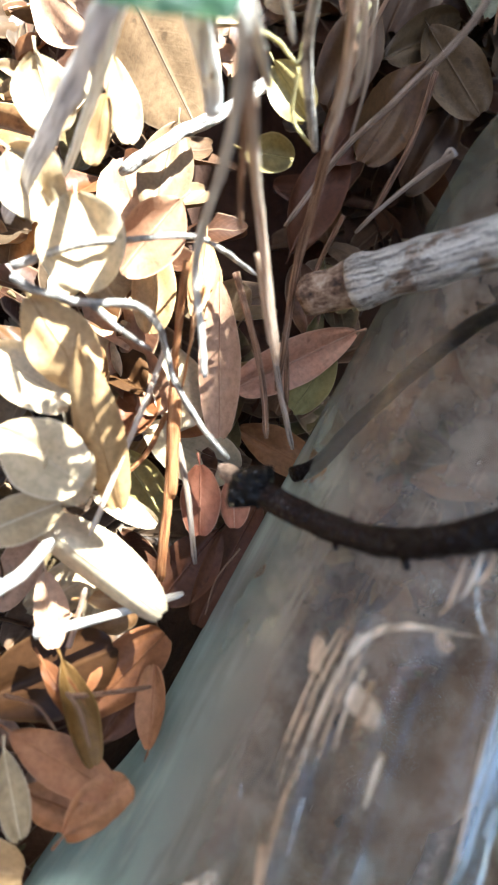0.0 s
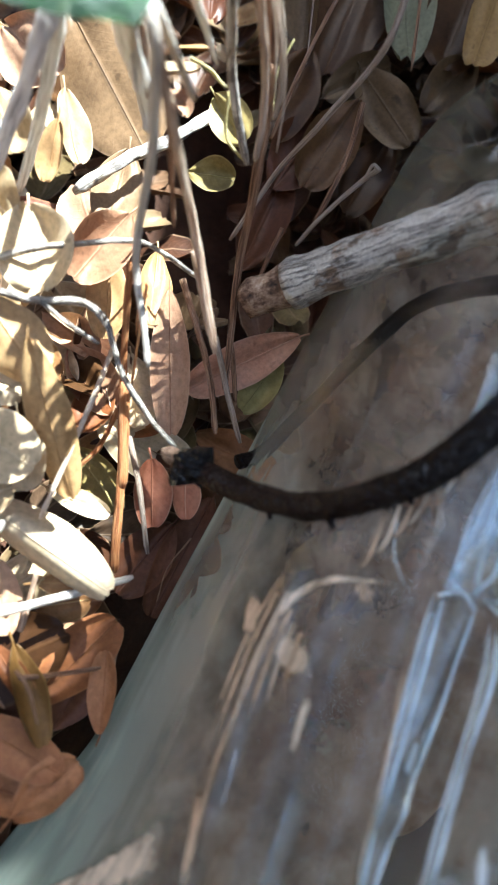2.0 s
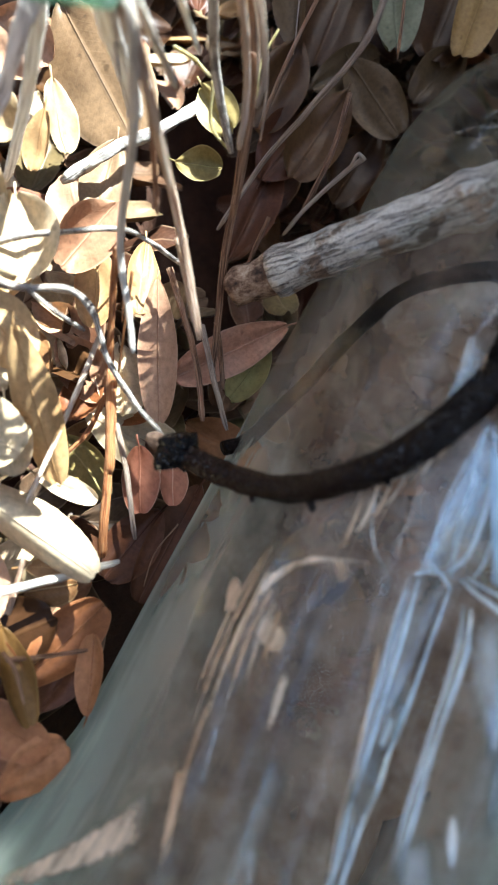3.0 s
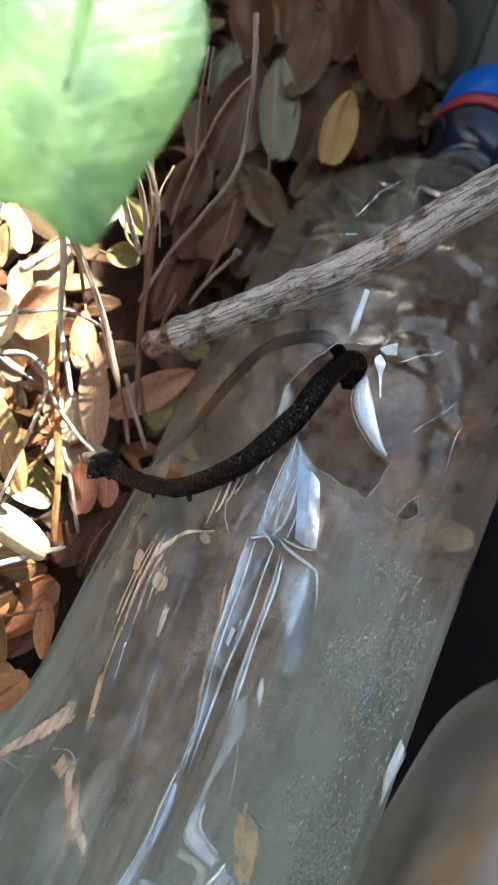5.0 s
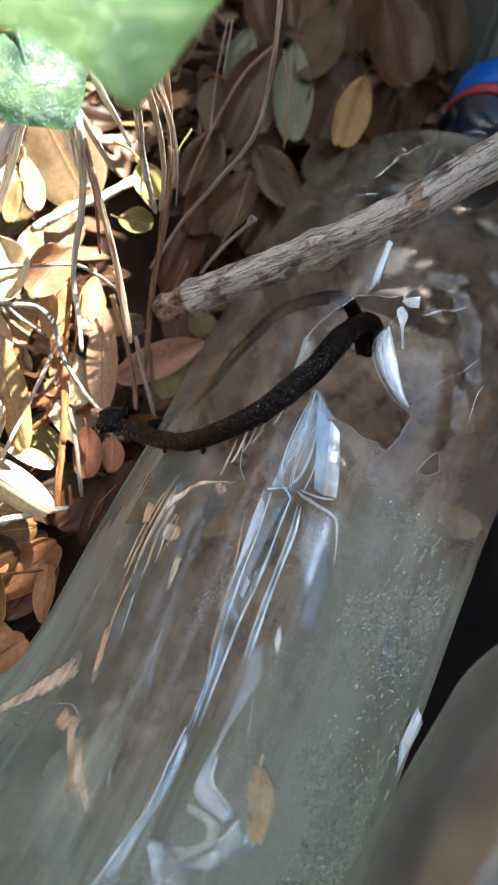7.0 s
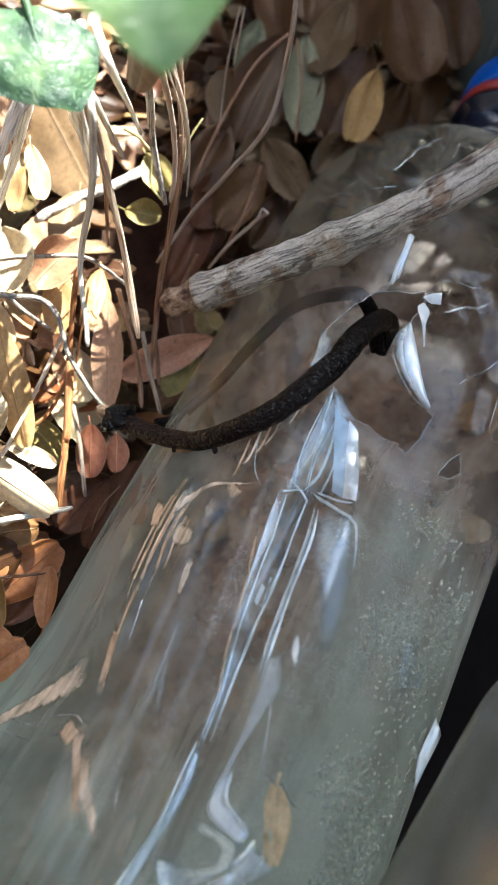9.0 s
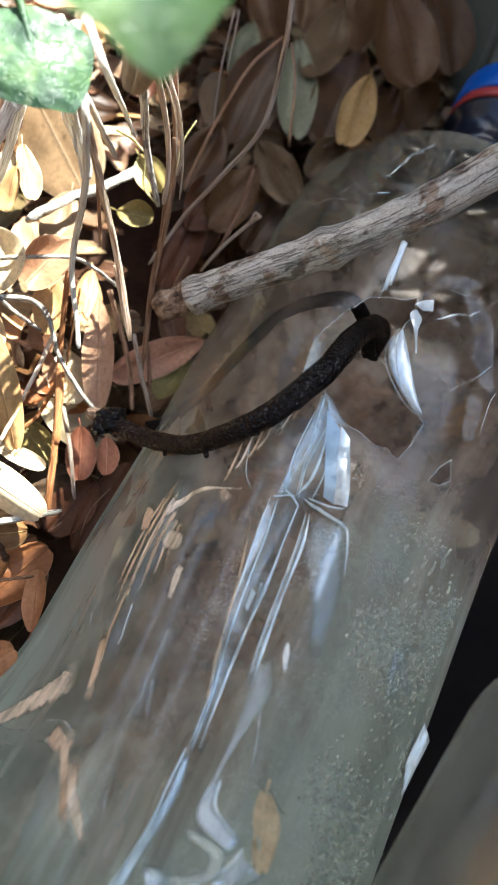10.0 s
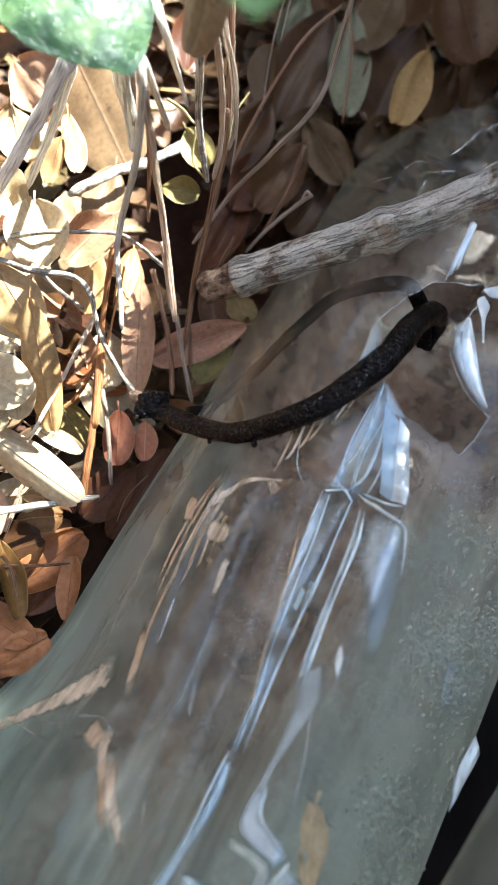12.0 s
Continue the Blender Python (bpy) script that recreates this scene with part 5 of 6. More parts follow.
# ---- the black twig that hangs into the hole ----
def build_black_twig():
    outer = [(-0.0013, 0.0330, 0.0335), (0.0079, 0.0276, 0.0350), (0.0168, 0.0232, 0.0395), (0.0246, 0.0220, 0.0460), (0.0332, 0.0240, 0.0512), (0.0427, 0.0314, 0.0540), (0.0500, 0.0418, 0.0514), (0.0575, 0.0520, 0.0438), (0.0612, 0.0552, 0.0370), (0.0605, 0.0530, 0.0310)]
    inner = [(0.0590, 0.0520, 0.0335), (0.0560, 0.0560, 0.0420), (0.0505, 0.0580, 0.0455), (0.0395, 0.0610, 0.0375), (0.0306, 0.0575, 0.0285), (0.0228, 0.0520, 0.0210), (0.0180, 0.0475, 0.0195), (0.0118, 0.0400, 0.0210), (0.0074, 0.0375, 0.0225)]
    origin = np.array(outer[0])
    twig = thing("twig", "bent black twig with a pale snapped tip, across the bottle", "twig", Matrix.Translation(origin))
    line = [p - origin for p in spline(outer, 18)]
    count = len(line)
    radii = [0.0020 + 0.0005 * ease(0.2, 0.62, i / count) + 0.00012 * noise.noise(Vector((i * 0.3, 0, 1))) for i in range(count)]
    radii[0] = 0.0013
    radii = [r * (1 - 0.45 * ease(0.86, 1.0, i / count)) for i, r in enumerate(radii)]
    limb = part("limb", tube("twig_limb", line, radii, BLACK, 40, 1.0, 0.10, 6), twig)
    # a thinner dark strand that runs inside the bottle
    strand = [p - origin for p in spline(inner, 14)]
    part("thin_limb", tube("twig_strand", strand, [0.0018 - 0.0004 * ease(0.0, 0.5, i / len(strand)) for i in range(len(strand))], STRAND, 14, 1.0, 0.12, 8), twig, "thinner dark strand inside the bottle")
    # wet crust and the snapped pale tip
    tipward = (line[0] - line[6]) / np.linalg.norm(line[0] - line[6])
    crust = [line[0] - tipward * d for d in (-0.0006, 0.0003, 0.0012, 0.0023, 0.0034, 0.0046)]
    part("crust", tube("twig_crust", [p + np.array([0, 0, 0.0004]) for p in crust], [0.0014, 0.0026, 0.0031, 0.0031, 0.0029, 0.0021], TAR, 22, 1.0, 1.0, 12), limb, "glossy wet black crust")

    part("snapped_tip", tube("twig_tip", [line[0] + tipward * d for d in (0.0, 0.0016, 0.0026, 0.0036)], [0.0014, 0.0014, 0.0012, 0.0006], BROKEN, 12, 1.0, 0.3, 13), limb, "pale snapped wood tip")
    for place, way, size in ((0.27, (0.0006, -0.0036, 0.0006), 0.00055), (0.40, (0.0003, -0.0030, 0.0004), 0.0004), (0.17, (0.0002, -0.0030, 0.0), 0.0004)):
        at = line[int(place * count)]
        stub = [at + np.array(way) * k for k in (0.2, 0.7, 0.9, 1.0)]
        part("stub", tube("twig_stub", stub, [size * 1.3, size, size, size * 0.8], BLACK, 7, 1.0, 0.3, int(place * 100)), limb)


build_black_twig()

# ---- green plant overhanging the litter ----
def green_leaf(at, rim, heart, bulge, pucker, label, seed, skin, stalk_to):
    """A broad leaf from its rim, in its own plane round its heart: rings from the heart to a thin wavy edge, quilted between the veins."""
    outline = spline([(x, y, 0.0) for x, y in rim + rim[:1]], 8)[:-1]
    rings, count = 26, len(outline)
    reach = max(math.hypot(x - heart[0], y - heart[1]) for x, y in rim)
    verts, uvs, faces = [], [], []
    for layer in (0, 1):
        for i in range(rings + 1):
            k = i / rings
            for j, p in enumerate(outline):
                x, y = heart[0] + (p[0] - heart[0]) * k, heart[1] + (p[1] - heart[1]) * k
                quilt = noise.noise(Vector((x * 230, y * 230, seed))) + 0.35 * noise.noise(Vector((x * 620, y * 620, seed + 3)))
                z = bulge * (1 - k * k) + pucker * quilt * (0.35 + 0.65 * k) + pucker * 0.5 * k * k * math.sin(j * 0.13 + seed)
                verts.append((x, y, z - (0.0003 if layer and i < rings else 0.0)))
                uvs.append((0.5 + 0.5 * (y - heart[1]) / reach, 0.5 + 0.5 * (x - heart[0]) / reach))
    base = (rings + 1) * count
    for i in range(rings):
        for j in range(count):
            m = (j + 1) % count
            q = (i * count + j, (i + 1) * count + j, (i + 1) * count + m, i * count + m)
            faces.append(q)
            faces.append(tuple(base + v for v in reversed(q)))
    ob = thing("green_leaf", label, "leaf", at, "green plant leaves", mesh=mesh_of("green_leaf", verts, faces, skin, uvs))
    way = np.array([stalk_to[0], stalk_to[1], 0.004])
    root = np.array([heart[0], heart[1], bulge - 0.0006])
    part("stalk", tube("leaf_stalk", spline([root, root + (way - root) * 0.5 - np.array([0, 0, 0.001]), way], 8), [0.0007] * 17, skin, 8), ob)


green_leaf(pose(0.0155, 0.0165, 0.1136, 30, 25, 0), [(0.0, 0.0005), (0.0017, 0.0039), (0.0035, 0.0089), (0.0058, 0.0149), (0.0075, 0.0214), (0.0072, 0.0281), (0.0023, 0.0323), (-0.0060, 0.0301), (-0.0132, 0.0227), (-0.0178, 0.0138), (-0.0187, 0.0066), (-0.0150, 0.0025), (-0.0100, 0.0027), (-0.0063, 0.0026), (-0.0045, 0.0018), (-0.0024, 0.0009)],
           (-0.0050, 0.0140), 0.0014, 0.00025, "broad sunlit green leaf hanging over the litter", 4.0, GREEN, (-0.004, 0.044))
green_leaf(pose(-0.0030, 0.0571, 0.0860, 20, 20, 0), [(0.0020, 0.0002), (0.0031, 0.0044), (0.0032, 0.0099), (0.0020, 0.0138), (-0.0020, 0.0157), (-0.0088, 0.0144), (-0.0162, 0.0091), (-0.0203, 0.0045), (-0.0185, 0.0010), (-0.0130, -0.0018), (-0.0073, -0.0020), (-0.0025, -0.0016)],
           (-0.0050, 0.0050), 0.0016, 0.0007, "puckered sunlit green leaf with a curled tip", 9.0, GREEN_TWO, (-0.016, 0.030))

# ---- dry stems and twigs ----
dry_stem([(-0.0052, 0.0770, 0.0897), (-0.0028, 0.0695, 0.0860), (-0.0011, 0.0643, 0.0834), (0.0001, 0.0615, 0.0740), (0.0006, 0.0636, 0.0600), (0.0020, 0.0599, 0.0480), (0.0040, 0.0495, 0.0389)], 0.00090, 0.00080, "straw", "pinkish straw stem hanging down with a split tip", 0.7)
dry_stem([(-0.0006, 0.0643, 0.0800), (-0.0008, 0.0655, 0.0680), (-0.0014, 0.0649, 0.0600), (-0.0016, 0.0617, 0.0540)], 0.00060, 0.00040, "brown", "thin brown strand beside a straw stem")
dry_stem([(0.0008, 0.0619, 0.0490), (0.0020, 0.0569, 0.0430), (0.0028, 0.0522, 0.0400)], 0.00060, 0.00040, "straw", "frayed strand of a straw stem")
dry_stem([(-0.0028, 0.0772, 0.0889), (-0.0013, 0.0666, 0.0843), (-0.0004, 0.0610, 0.0818), (-0.0024, 0.0607, 0.0690), (-0.0066, 0.0608, 0.0550), (-0.0081, 0.0588, 0.0480), (-0.0073, 0.0528, 0.0430), (-0.0068, 0.0472, 0.0385)], 0.00090, 0.00060, "pale", "bleached straw stem hanging into the litter", 0.7)
dry_stem([(-0.0049, 0.0752, 0.0890), (-0.0022, 0.0680, 0.0852), (0.0002, 0.0660, 0.0800), (0.0019, 0.0739, 0.0657)], 0.00080, 0.00070, "pale", "short bleached stem with a blunt end")
dry_stem([(-0.0007, 0.0780, 0.0885), (0.0024, 0.0709, 0.0846), (0.0034, 0.0787, 0.0740), (0.0049, 0.0827, 0.0650)], 0.00100, 0.00050, "pale", "bleached stem with a ragged end", 0.6)
dry_stem([(0.0079, 0.0688, 0.0986), (0.0080, 0.0688, 0.0940), (0.0077, 0.0771, 0.0820), (0.0072, 0.0845, 0.0700), (0.0069, 0.0855, 0.0600), (0.0090, 0.0813, 0.0488)], 0.00080, 0.00090, "mottled", "bleached stem with dark spots")
dry_stem([(0.0004, 0.0891, 0.0620), (0.0031, 0.0923, 0.0580), (0.0057, 0.0910, 0.0560), (0.0064, 0.0924, 0.0580)], 0.00040, 0.00030, "olive", "thin yellowish tendril round a stem")
dry_stem([(0.0060, 0.0913, 0.0550), (0.0054, 0.0871, 0.0500), (0.0083, 0.0821, 0.0490)], 0.00040, 0.00030, "olive", "thin yellowish tendril round a stem")
dry_stem([(0.0091, 0.0657, 0.1002), (0.0096, 0.0661, 0.0960), (0.0101, 0.0750, 0.0850), (0.0112, 0.0800, 0.0740), (0.0119, 0.0807, 0.0660), (0.0116, 0.0797, 0.0580), (0.0104, 0.0781, 0.0520)], 0.00090, 0.00060, "grey", "grey-brown stem hanging over leaves")
dry_stem([(0.0123, 0.0997, 0.0829), (0.0127, 0.0937, 0.0740), (0.0131, 0.0907, 0.0610), (0.0119, 0.0851, 0.0500), (0.0099, 0.0796, 0.0420), (0.0075, 0.0733, 0.0340), (0.0058, 0.0636, 0.0250), (0.0044, 0.0552, 0.0180)], 0.00100, 0.00080, "brown", "flat brown stem leaning into the litter", 0.5)
dry_stem([(0.0101, 0.0791, 0.0949), (0.0109, 0.0786, 0.0900), (0.0120, 0.0857, 0.0780), (0.0141, 0.0866, 0.0660), (0.0145, 0.0847, 0.0600), (0.0133, 0.0828, 0.0560)], 0.00060, 0.00050, "grey", "thin grey-brown stem among leaves")
dry_stem([(0.0173, 0.1053, 0.0550), (0.0142, 0.0963, 0.0550), (0.0133, 0.0861, 0.0550)], 0.00030, 0.00020, "olive", "fine pale curved tendril")
dry_stem([(0.0378, 0.1159, 0.0850), (0.0372, 0.1072, 0.0780), (0.0357, 0.1044, 0.0660), (0.0323, 0.0990, 0.0570), (0.0224, 0.0962, 0.0450), (0.0144, 0.0939, 0.0360), (0.0052, 0.0863, 0.0260)], 0.00080, 0.00060, "grey", "grey-brown stem with a joint")
dry_stem([(0.0396, 0.1366, 0.0600), (0.0314, 0.1314, 0.0550), (0.0240, 0.1233, 0.0470), (0.0179, 0.1161, 0.0380), (0.0139, 0.1118, 0.0300)], 0.00050, 0.00050, "brown", "thin brown stem among the leaves")
dry_stem([(0.0422, 0.1380, 0.0580), (0.0436, 0.1299, 0.0520), (0.0425, 0.1171, 0.0420)], 0.00040, 0.00040, "brown", "thin dark stem between leaves")
dry_stem([(0.0334, 0.1150, 0.0360), (0.0292, 0.1031, 0.0300), (0.0229, 0.0925, 0.0240)], 0.00070, 0.00070, "brown", "brown stem standing in the litter")
dry_stem([(0.0341, 0.0908, 0.0400), (0.0307, 0.0903, 0.0370), (0.0235, 0.0882, 0.0300), (0.0190, 0.0868, 0.0240)], 0.00060, 0.00050, "grey", "short grey twig with a fuzzy end")
dry_stem([(0.0337, 0.0901, 0.0400), (0.0326, 0.0904, 0.0410), (0.0315, 0.0897, 0.0390)], 0.00050, 0.00030, "grey", "small side spur of a grey twig")
dry_stem([(0.0159, 0.0857, 0.0300), (0.0115, 0.0782, 0.0240), (0.0095, 0.0707, 0.0200)], 0.00060, 0.00050, "brown", "brown stem by the stick's end")
dry_stem([(-0.0122, 0.0753, 0.0810), (-0.0165, 0.0736, 0.0750), (-0.0246, 0.0744, 0.0630), (-0.0347, 0.0757, 0.0490), (-0.0415, 0.0747, 0.0410)], 0.00300, 0.00260, "white", "broad bleached blade bent over the leaves", 0.12)
dry_stem([(-0.0143, 0.0755, 0.0770), (-0.0178, 0.0775, 0.0690), (-0.0239, 0.0784, 0.0570), (-0.0308, 0.0789, 0.0450)], 0.00210, 0.00140, "white", "broad bleached blade with a torn end", 0.15)
dry_stem([(-0.0064, 0.0748, 0.0800), (-0.0072, 0.0802, 0.0700), (-0.0062, 0.0816, 0.0600), (-0.0061, 0.0801, 0.0560)], 0.00170, 0.00130, "white", "flat bleached stem with a ragged end", 0.35)
dry_stem([(-0.0049, 0.0771, 0.0780), (-0.0054, 0.0821, 0.0680), (-0.0060, 0.0811, 0.0610)], 0.00080, 0.00050, "grey", "grey strand beside a bleached stem")
dry_stem([(0.0027, 0.1173, 0.0330), (-0.0072, 0.1036, 0.0360), (-0.0141, 0.0967, 0.0380), (-0.0242, 0.0869, 0.0380)], 0.00130, 0.00140, "mottled", "bleached twig with dark bands lying across the leaves", name="twig")
dry_stem([(-0.0358, 0.0611, 0.0460), (-0.0285, 0.0644, 0.0460), (-0.0207, 0.0661, 0.0460), (-0.0100, 0.0687, 0.0440), (-0.0049, 0.0692, 0.0400), (0.0002, 0.0692, 0.0340)], 0.00070, 0.00045, "mottled", "bleached crooked twig over leaves", name="twig")
dry_stem([(-0.0349, 0.0585, 0.0470), (-0.0315, 0.0571, 0.0460), (-0.0251, 0.0563, 0.0440), (-0.0176, 0.0575, 0.0420), (-0.0142, 0.0551, 0.0390), (-0.0133, 0.0523, 0.0360), (-0.0120, 0.0487, 0.0330), (-0.0077, 0.0433, 0.0280), (-0.0034, 0.0395, 0.0240)], 0.00078, 0.00055, "mottled", "crooked grey twig with dark blotches", name="twig")
dry_stem([(-0.0240, 0.0564, 0.0440), (-0.0198, 0.0533, 0.0420), (-0.0151, 0.0514, 0.0390)], 0.00062, 0.00045, "mottled", "short grey twig on leaves", name="twig")
dry_stem([(-0.0099, 0.0634, 0.0450), (-0.0119, 0.0572, 0.0360), (-0.0135, 0.0477, 0.0260), (-0.0140, 0.0371, 0.0190), (-0.0149, 0.0267, 0.0140), (-0.0156, 0.0208, 0.0100)], 0.00070, 0.00120, "rust", "orange-brown stem standing in the litter", 0.7)
dry_stem([(-0.0124, 0.0495, 0.0300), (-0.0126, 0.0417, 0.0260), (-0.0130, 0.0330, 0.0210)], 0.00120, 0.00100, "rust", "orange-brown sheath round a stem", 0.6)
dry_stem([(-0.0141, 0.0540, 0.0340), (-0.0172, 0.0445, 0.0320), (-0.0203, 0.0362, 0.0300), (-0.0235, 0.0244, 0.0300)], 0.00060, 0.00050, "straw", "thin pale stem over a leaf")
dry_stem([(-0.0146, 0.0476, 0.0240), (-0.0182, 0.0402, 0.0220), (-0.0243, 0.0342, 0.0220)], 0.00060, 0.00050, "rust", "thin rust-brown stem among leaves")
dry_stem([(-0.0314, 0.0103, 0.0250), (-0.0246, 0.0123, 0.0240), (-0.0176, 0.0147, 0.0220), (-0.0101, 0.0177, 0.0195)], 0.00100, 0.00060, "pale", "bleached twig lying over the leaves", name="twig")
dry_stem([(-0.0126, 0.0429, 0.0220), (-0.0108, 0.0349, 0.0180), (-0.0093, 0.0237, 0.0120)], 0.00070, 0.00060, "grey", "thin grey-brown stem among leaves")
dry_stem([(-0.0035, 0.0725, 0.0300), (-0.0006, 0.0639, 0.0260), (0.0017, 0.0561, 0.0210), (0.0028, 0.0464, 0.0160)], 0.00080, 0.00070, "brown", "brown stem behind a straw stem")
dry_stem([(0.0031, 0.0607, 0.0280), (0.0052, 0.0522, 0.0220), (0.0076, 0.0444, 0.0160)], 0.00070, 0.00060, "grey", "thin stem by the bottle's edge")
dry_stem([(0.0055, 0.0635, 0.0250), (0.0061, 0.0607, 0.0200), (0.0065, 0.0548, 0.0140)], 0.00060, 0.00060, "brown", "short dark brown stem")
dry_stem([(-0.0014, 0.0267, 0.0120), (-0.0054, 0.0211, 0.0120), (-0.0070, 0.0150, 0.0120)], 0.00018, 0.00012, "brown", "fine curved tendril by the bottle")
dry_stem([(-0.0266, 0.0016, 0.0200), (-0.0205, 0.0023, 0.0190), (-0.0142, 0.0034, 0.0180)], 0.00050, 0.00040, "brown", "thin brown stem across a leaf")
dry_stem([(-0.0257, 0.0023, 0.0240), (-0.0233, -0.0003, 0.0240), (-0.0218, -0.0050, 0.0220)], 0.00035, 0.00025, "brown", "curled brown stem on leaves")
dry_stem([(-0.0342, 0.0017, 0.0260), (-0.0299, 0.0004, 0.0240), (-0.0272, -0.0029, 0.0220)], 0.00035, 0.00025, "brown", "curled brown stem on leaves")
dry_stem([(-0.0348, 0.0144, 0.0360), (-0.0316, 0.0178, 0.0340), (-0.0284, 0.0232, 0.0320)], 0.00110, 0.00100, "pale", "bleached twig over the leaves", name="twig")
dry_stem([(-0.0275, 0.0087, 0.0200), (-0.0259, 0.0143, 0.0220), (-0.0249, 0.0174, 0.0240)], 0.00060, 0.00050, "straw", "short pale stem between leaves")
dry_stem([(-0.0028, 0.0693, 0.0859), (-0.0007, 0.0627, 0.0826), (-0.0000, 0.0625, 0.0709), (0.0007, 0.0635, 0.0561)], 0.00048, 0.00027, "straw", "thin strand along a straw stem", 0.6)
dry_stem([(-0.0023, 0.0703, 0.0861), (-0.0003, 0.0627, 0.0824), (0.0003, 0.0623, 0.0718), (0.0012, 0.0613, 0.0584)], 0.00031, 0.00031, "straw", "thin strand along a straw stem", 0.6)
dry_stem([(0.0134, 0.0882, 0.0611), (0.0124, 0.0842, 0.0533), (0.0112, 0.0809, 0.0489), (0.0093, 0.0760, 0.0403), (0.0068, 0.0705, 0.0288)], 0.00065, 0.00030, "brown", "brown fibre beside a flat stem", 0.5)
dry_stem([(0.0130, 0.0894, 0.0602), (0.0120, 0.0866, 0.0517), (0.0108, 0.0829, 0.0475), (0.0089, 0.0783, 0.0376), (0.0064, 0.0698, 0.0303)], 0.00046, 0.00032, "brown", "brown fibre beside a flat stem", 0.5)
dry_stem([(0.0128, 0.0891, 0.0610), (0.0118, 0.0870, 0.0514), (0.0105, 0.0811, 0.0491), (0.0086, 0.0779, 0.0378), (0.0061, 0.0696, 0.0297)], 0.00059, 0.00039, "brown", "brown fibre beside a flat stem", 0.5)
dry_stem([(0.0087, 0.0790, 0.0875), (0.0100, 0.0772, 0.0823), (0.0117, 0.0811, 0.0713), (0.0119, 0.0839, 0.0592), (0.0104, 0.0830, 0.0505)], 0.00033, 0.00027, "grey", "thin grey-brown strand in a tuft", 0.6)
dry_stem([(0.0103, 0.0820, 0.0863), (0.0121, 0.0797, 0.0810), (0.0143, 0.0825, 0.0711), (0.0149, 0.0811, 0.0614), (0.0140, 0.0807, 0.0516)], 0.00042, 0.00027, "grey", "thin grey-brown strand in a tuft", 0.6)
dry_stem([(0.0104, 0.0757, 0.0879), (0.0114, 0.0755, 0.0834), (0.0133, 0.0843, 0.0693), (0.0135, 0.0815, 0.0606)], 0.00036, 0.00023, "grey", "thin grey-brown strand in a tuft", 0.6)
dry_stem([(0.0059, 0.0752, 0.0846), (0.0065, 0.0847, 0.0729)], 0.00039, 0.00034, "pale", "thin bleached strand in a tuft", 0.6)
dry_stem([(0.0065, 0.0777, 0.0837), (0.0069, 0.0802, 0.0754), (0.0063, 0.0841, 0.0659)], 0.00045, 0.00023, "pale", "thin bleached strand in a tuft", 0.6)
dry_stem([(-0.0051, 0.0736, 0.0823), (-0.0068, 0.0803, 0.0708), (-0.0067, 0.0778, 0.0634)], 0.00057, 0.00024, "pale", "thin bleached strand in a tuft", 0.4)
dry_stem([(-0.0050, 0.0749, 0.0821), (-0.0057, 0.0779, 0.0726), (-0.0062, 0.0819, 0.0615)], 0.00046, 0.00039, "pale", "thin bleached strand in a tuft", 0.4)
dry_stem([(-0.0046, 0.0719, 0.0837), (-0.0058, 0.0789, 0.0722), (-0.0056, 0.0796, 0.0629)], 0.00037, 0.00041, "pale", "thin bleached strand in a tuft", 0.4)
dry_stem([(-0.0083, 0.0607, 0.0433), (-0.0098, 0.0550, 0.0364)], 0.00033, 0.00023, "rust", "thin rust-brown strand among leaves", 0.6)
dry_stem([(-0.0072, 0.0602, 0.0434), (-0.0097, 0.0570, 0.0346), (-0.0119, 0.0503, 0.0271)], 0.00042, 0.00032, "rust", "thin rust-brown strand among leaves", 0.6)
dry_stem([(0.0281, 0.1461, 0.0613), (0.0253, 0.1365, 0.0507)], 0.00034, 0.00018, "grey", "thin grey stem among leaves", 0.6)
dry_stem([(0.0268, 0.1459, 0.0614), (0.0236, 0.1393, 0.0492), (0.0214, 0.1237, 0.0389)], 0.00034, 0.00017, "grey", "thin grey stem among leaves", 0.6)

# ---- fallen leaves that can be told apart ----
dry_leaf((-0.0349, 0.0282, 0.0290), (13.1, 6.3, -32.6), 0.0273, 0.0088, "cream", "bleached cream dry leaf rolled into a tube", -0.75, 0.05, 0.05, 0.8)
dry_leaf((-0.0250, 0.0444, 0.0130), (9.0, -6.5, -52.5), 0.0177, 0.0082, "olive", "olive-yellow dry leaf lying in the litter", 0.1, 0.15, 0.18, 1)
dry_leaf((-0.0279, 0.0346, 0.0170), (-4.5, 4.4, -23.4), 0.0132, 0.0045, "cream", "bleached cream dry leaf edge on", 0.3, 0.15, 0.18, 1)
dry_leaf((-0.0239, 0.0473, 0.0460), (-9.6, 50.8, -79.9), 0.0284, 0.0074, "tan", "tan dry leaf propped against others", -0.3, -0.1, 0.1, 0.9)
dry_leaf((-0.0277, 0.0661, 0.0160), (13.1, 0.0, -52.9), 0.0192, 0.0100, "pink", "pinkish brown dry leaf lying in the litter", 0.2, 0.15, 0.18, 1)
dry_leaf((-0.0156, 0.0655, 0.0140), (-5.7, 3.3, -81.6), 0.0171, 0.0107, "cream", "bleached cream dry leaf lying in the litter", 0.15, 0.15, 0.18, 1)
dry_leaf((-0.0190, 0.0502, 0.0110), (33.2, -0.0, -1.3), 0.0103, 0.0036, "rust", "rust-brown dry leaf lying in the litter", 0.2, 0.15, 0.18, 1)
dry_leaf((-0.0069, 0.0746, 0.0240), (-6.5, 17.7, -88.3), 0.0296, 0.0080, "pink", "pinkish brown dry leaf standing on end", 0.12, 0.05, 0.1, 1)
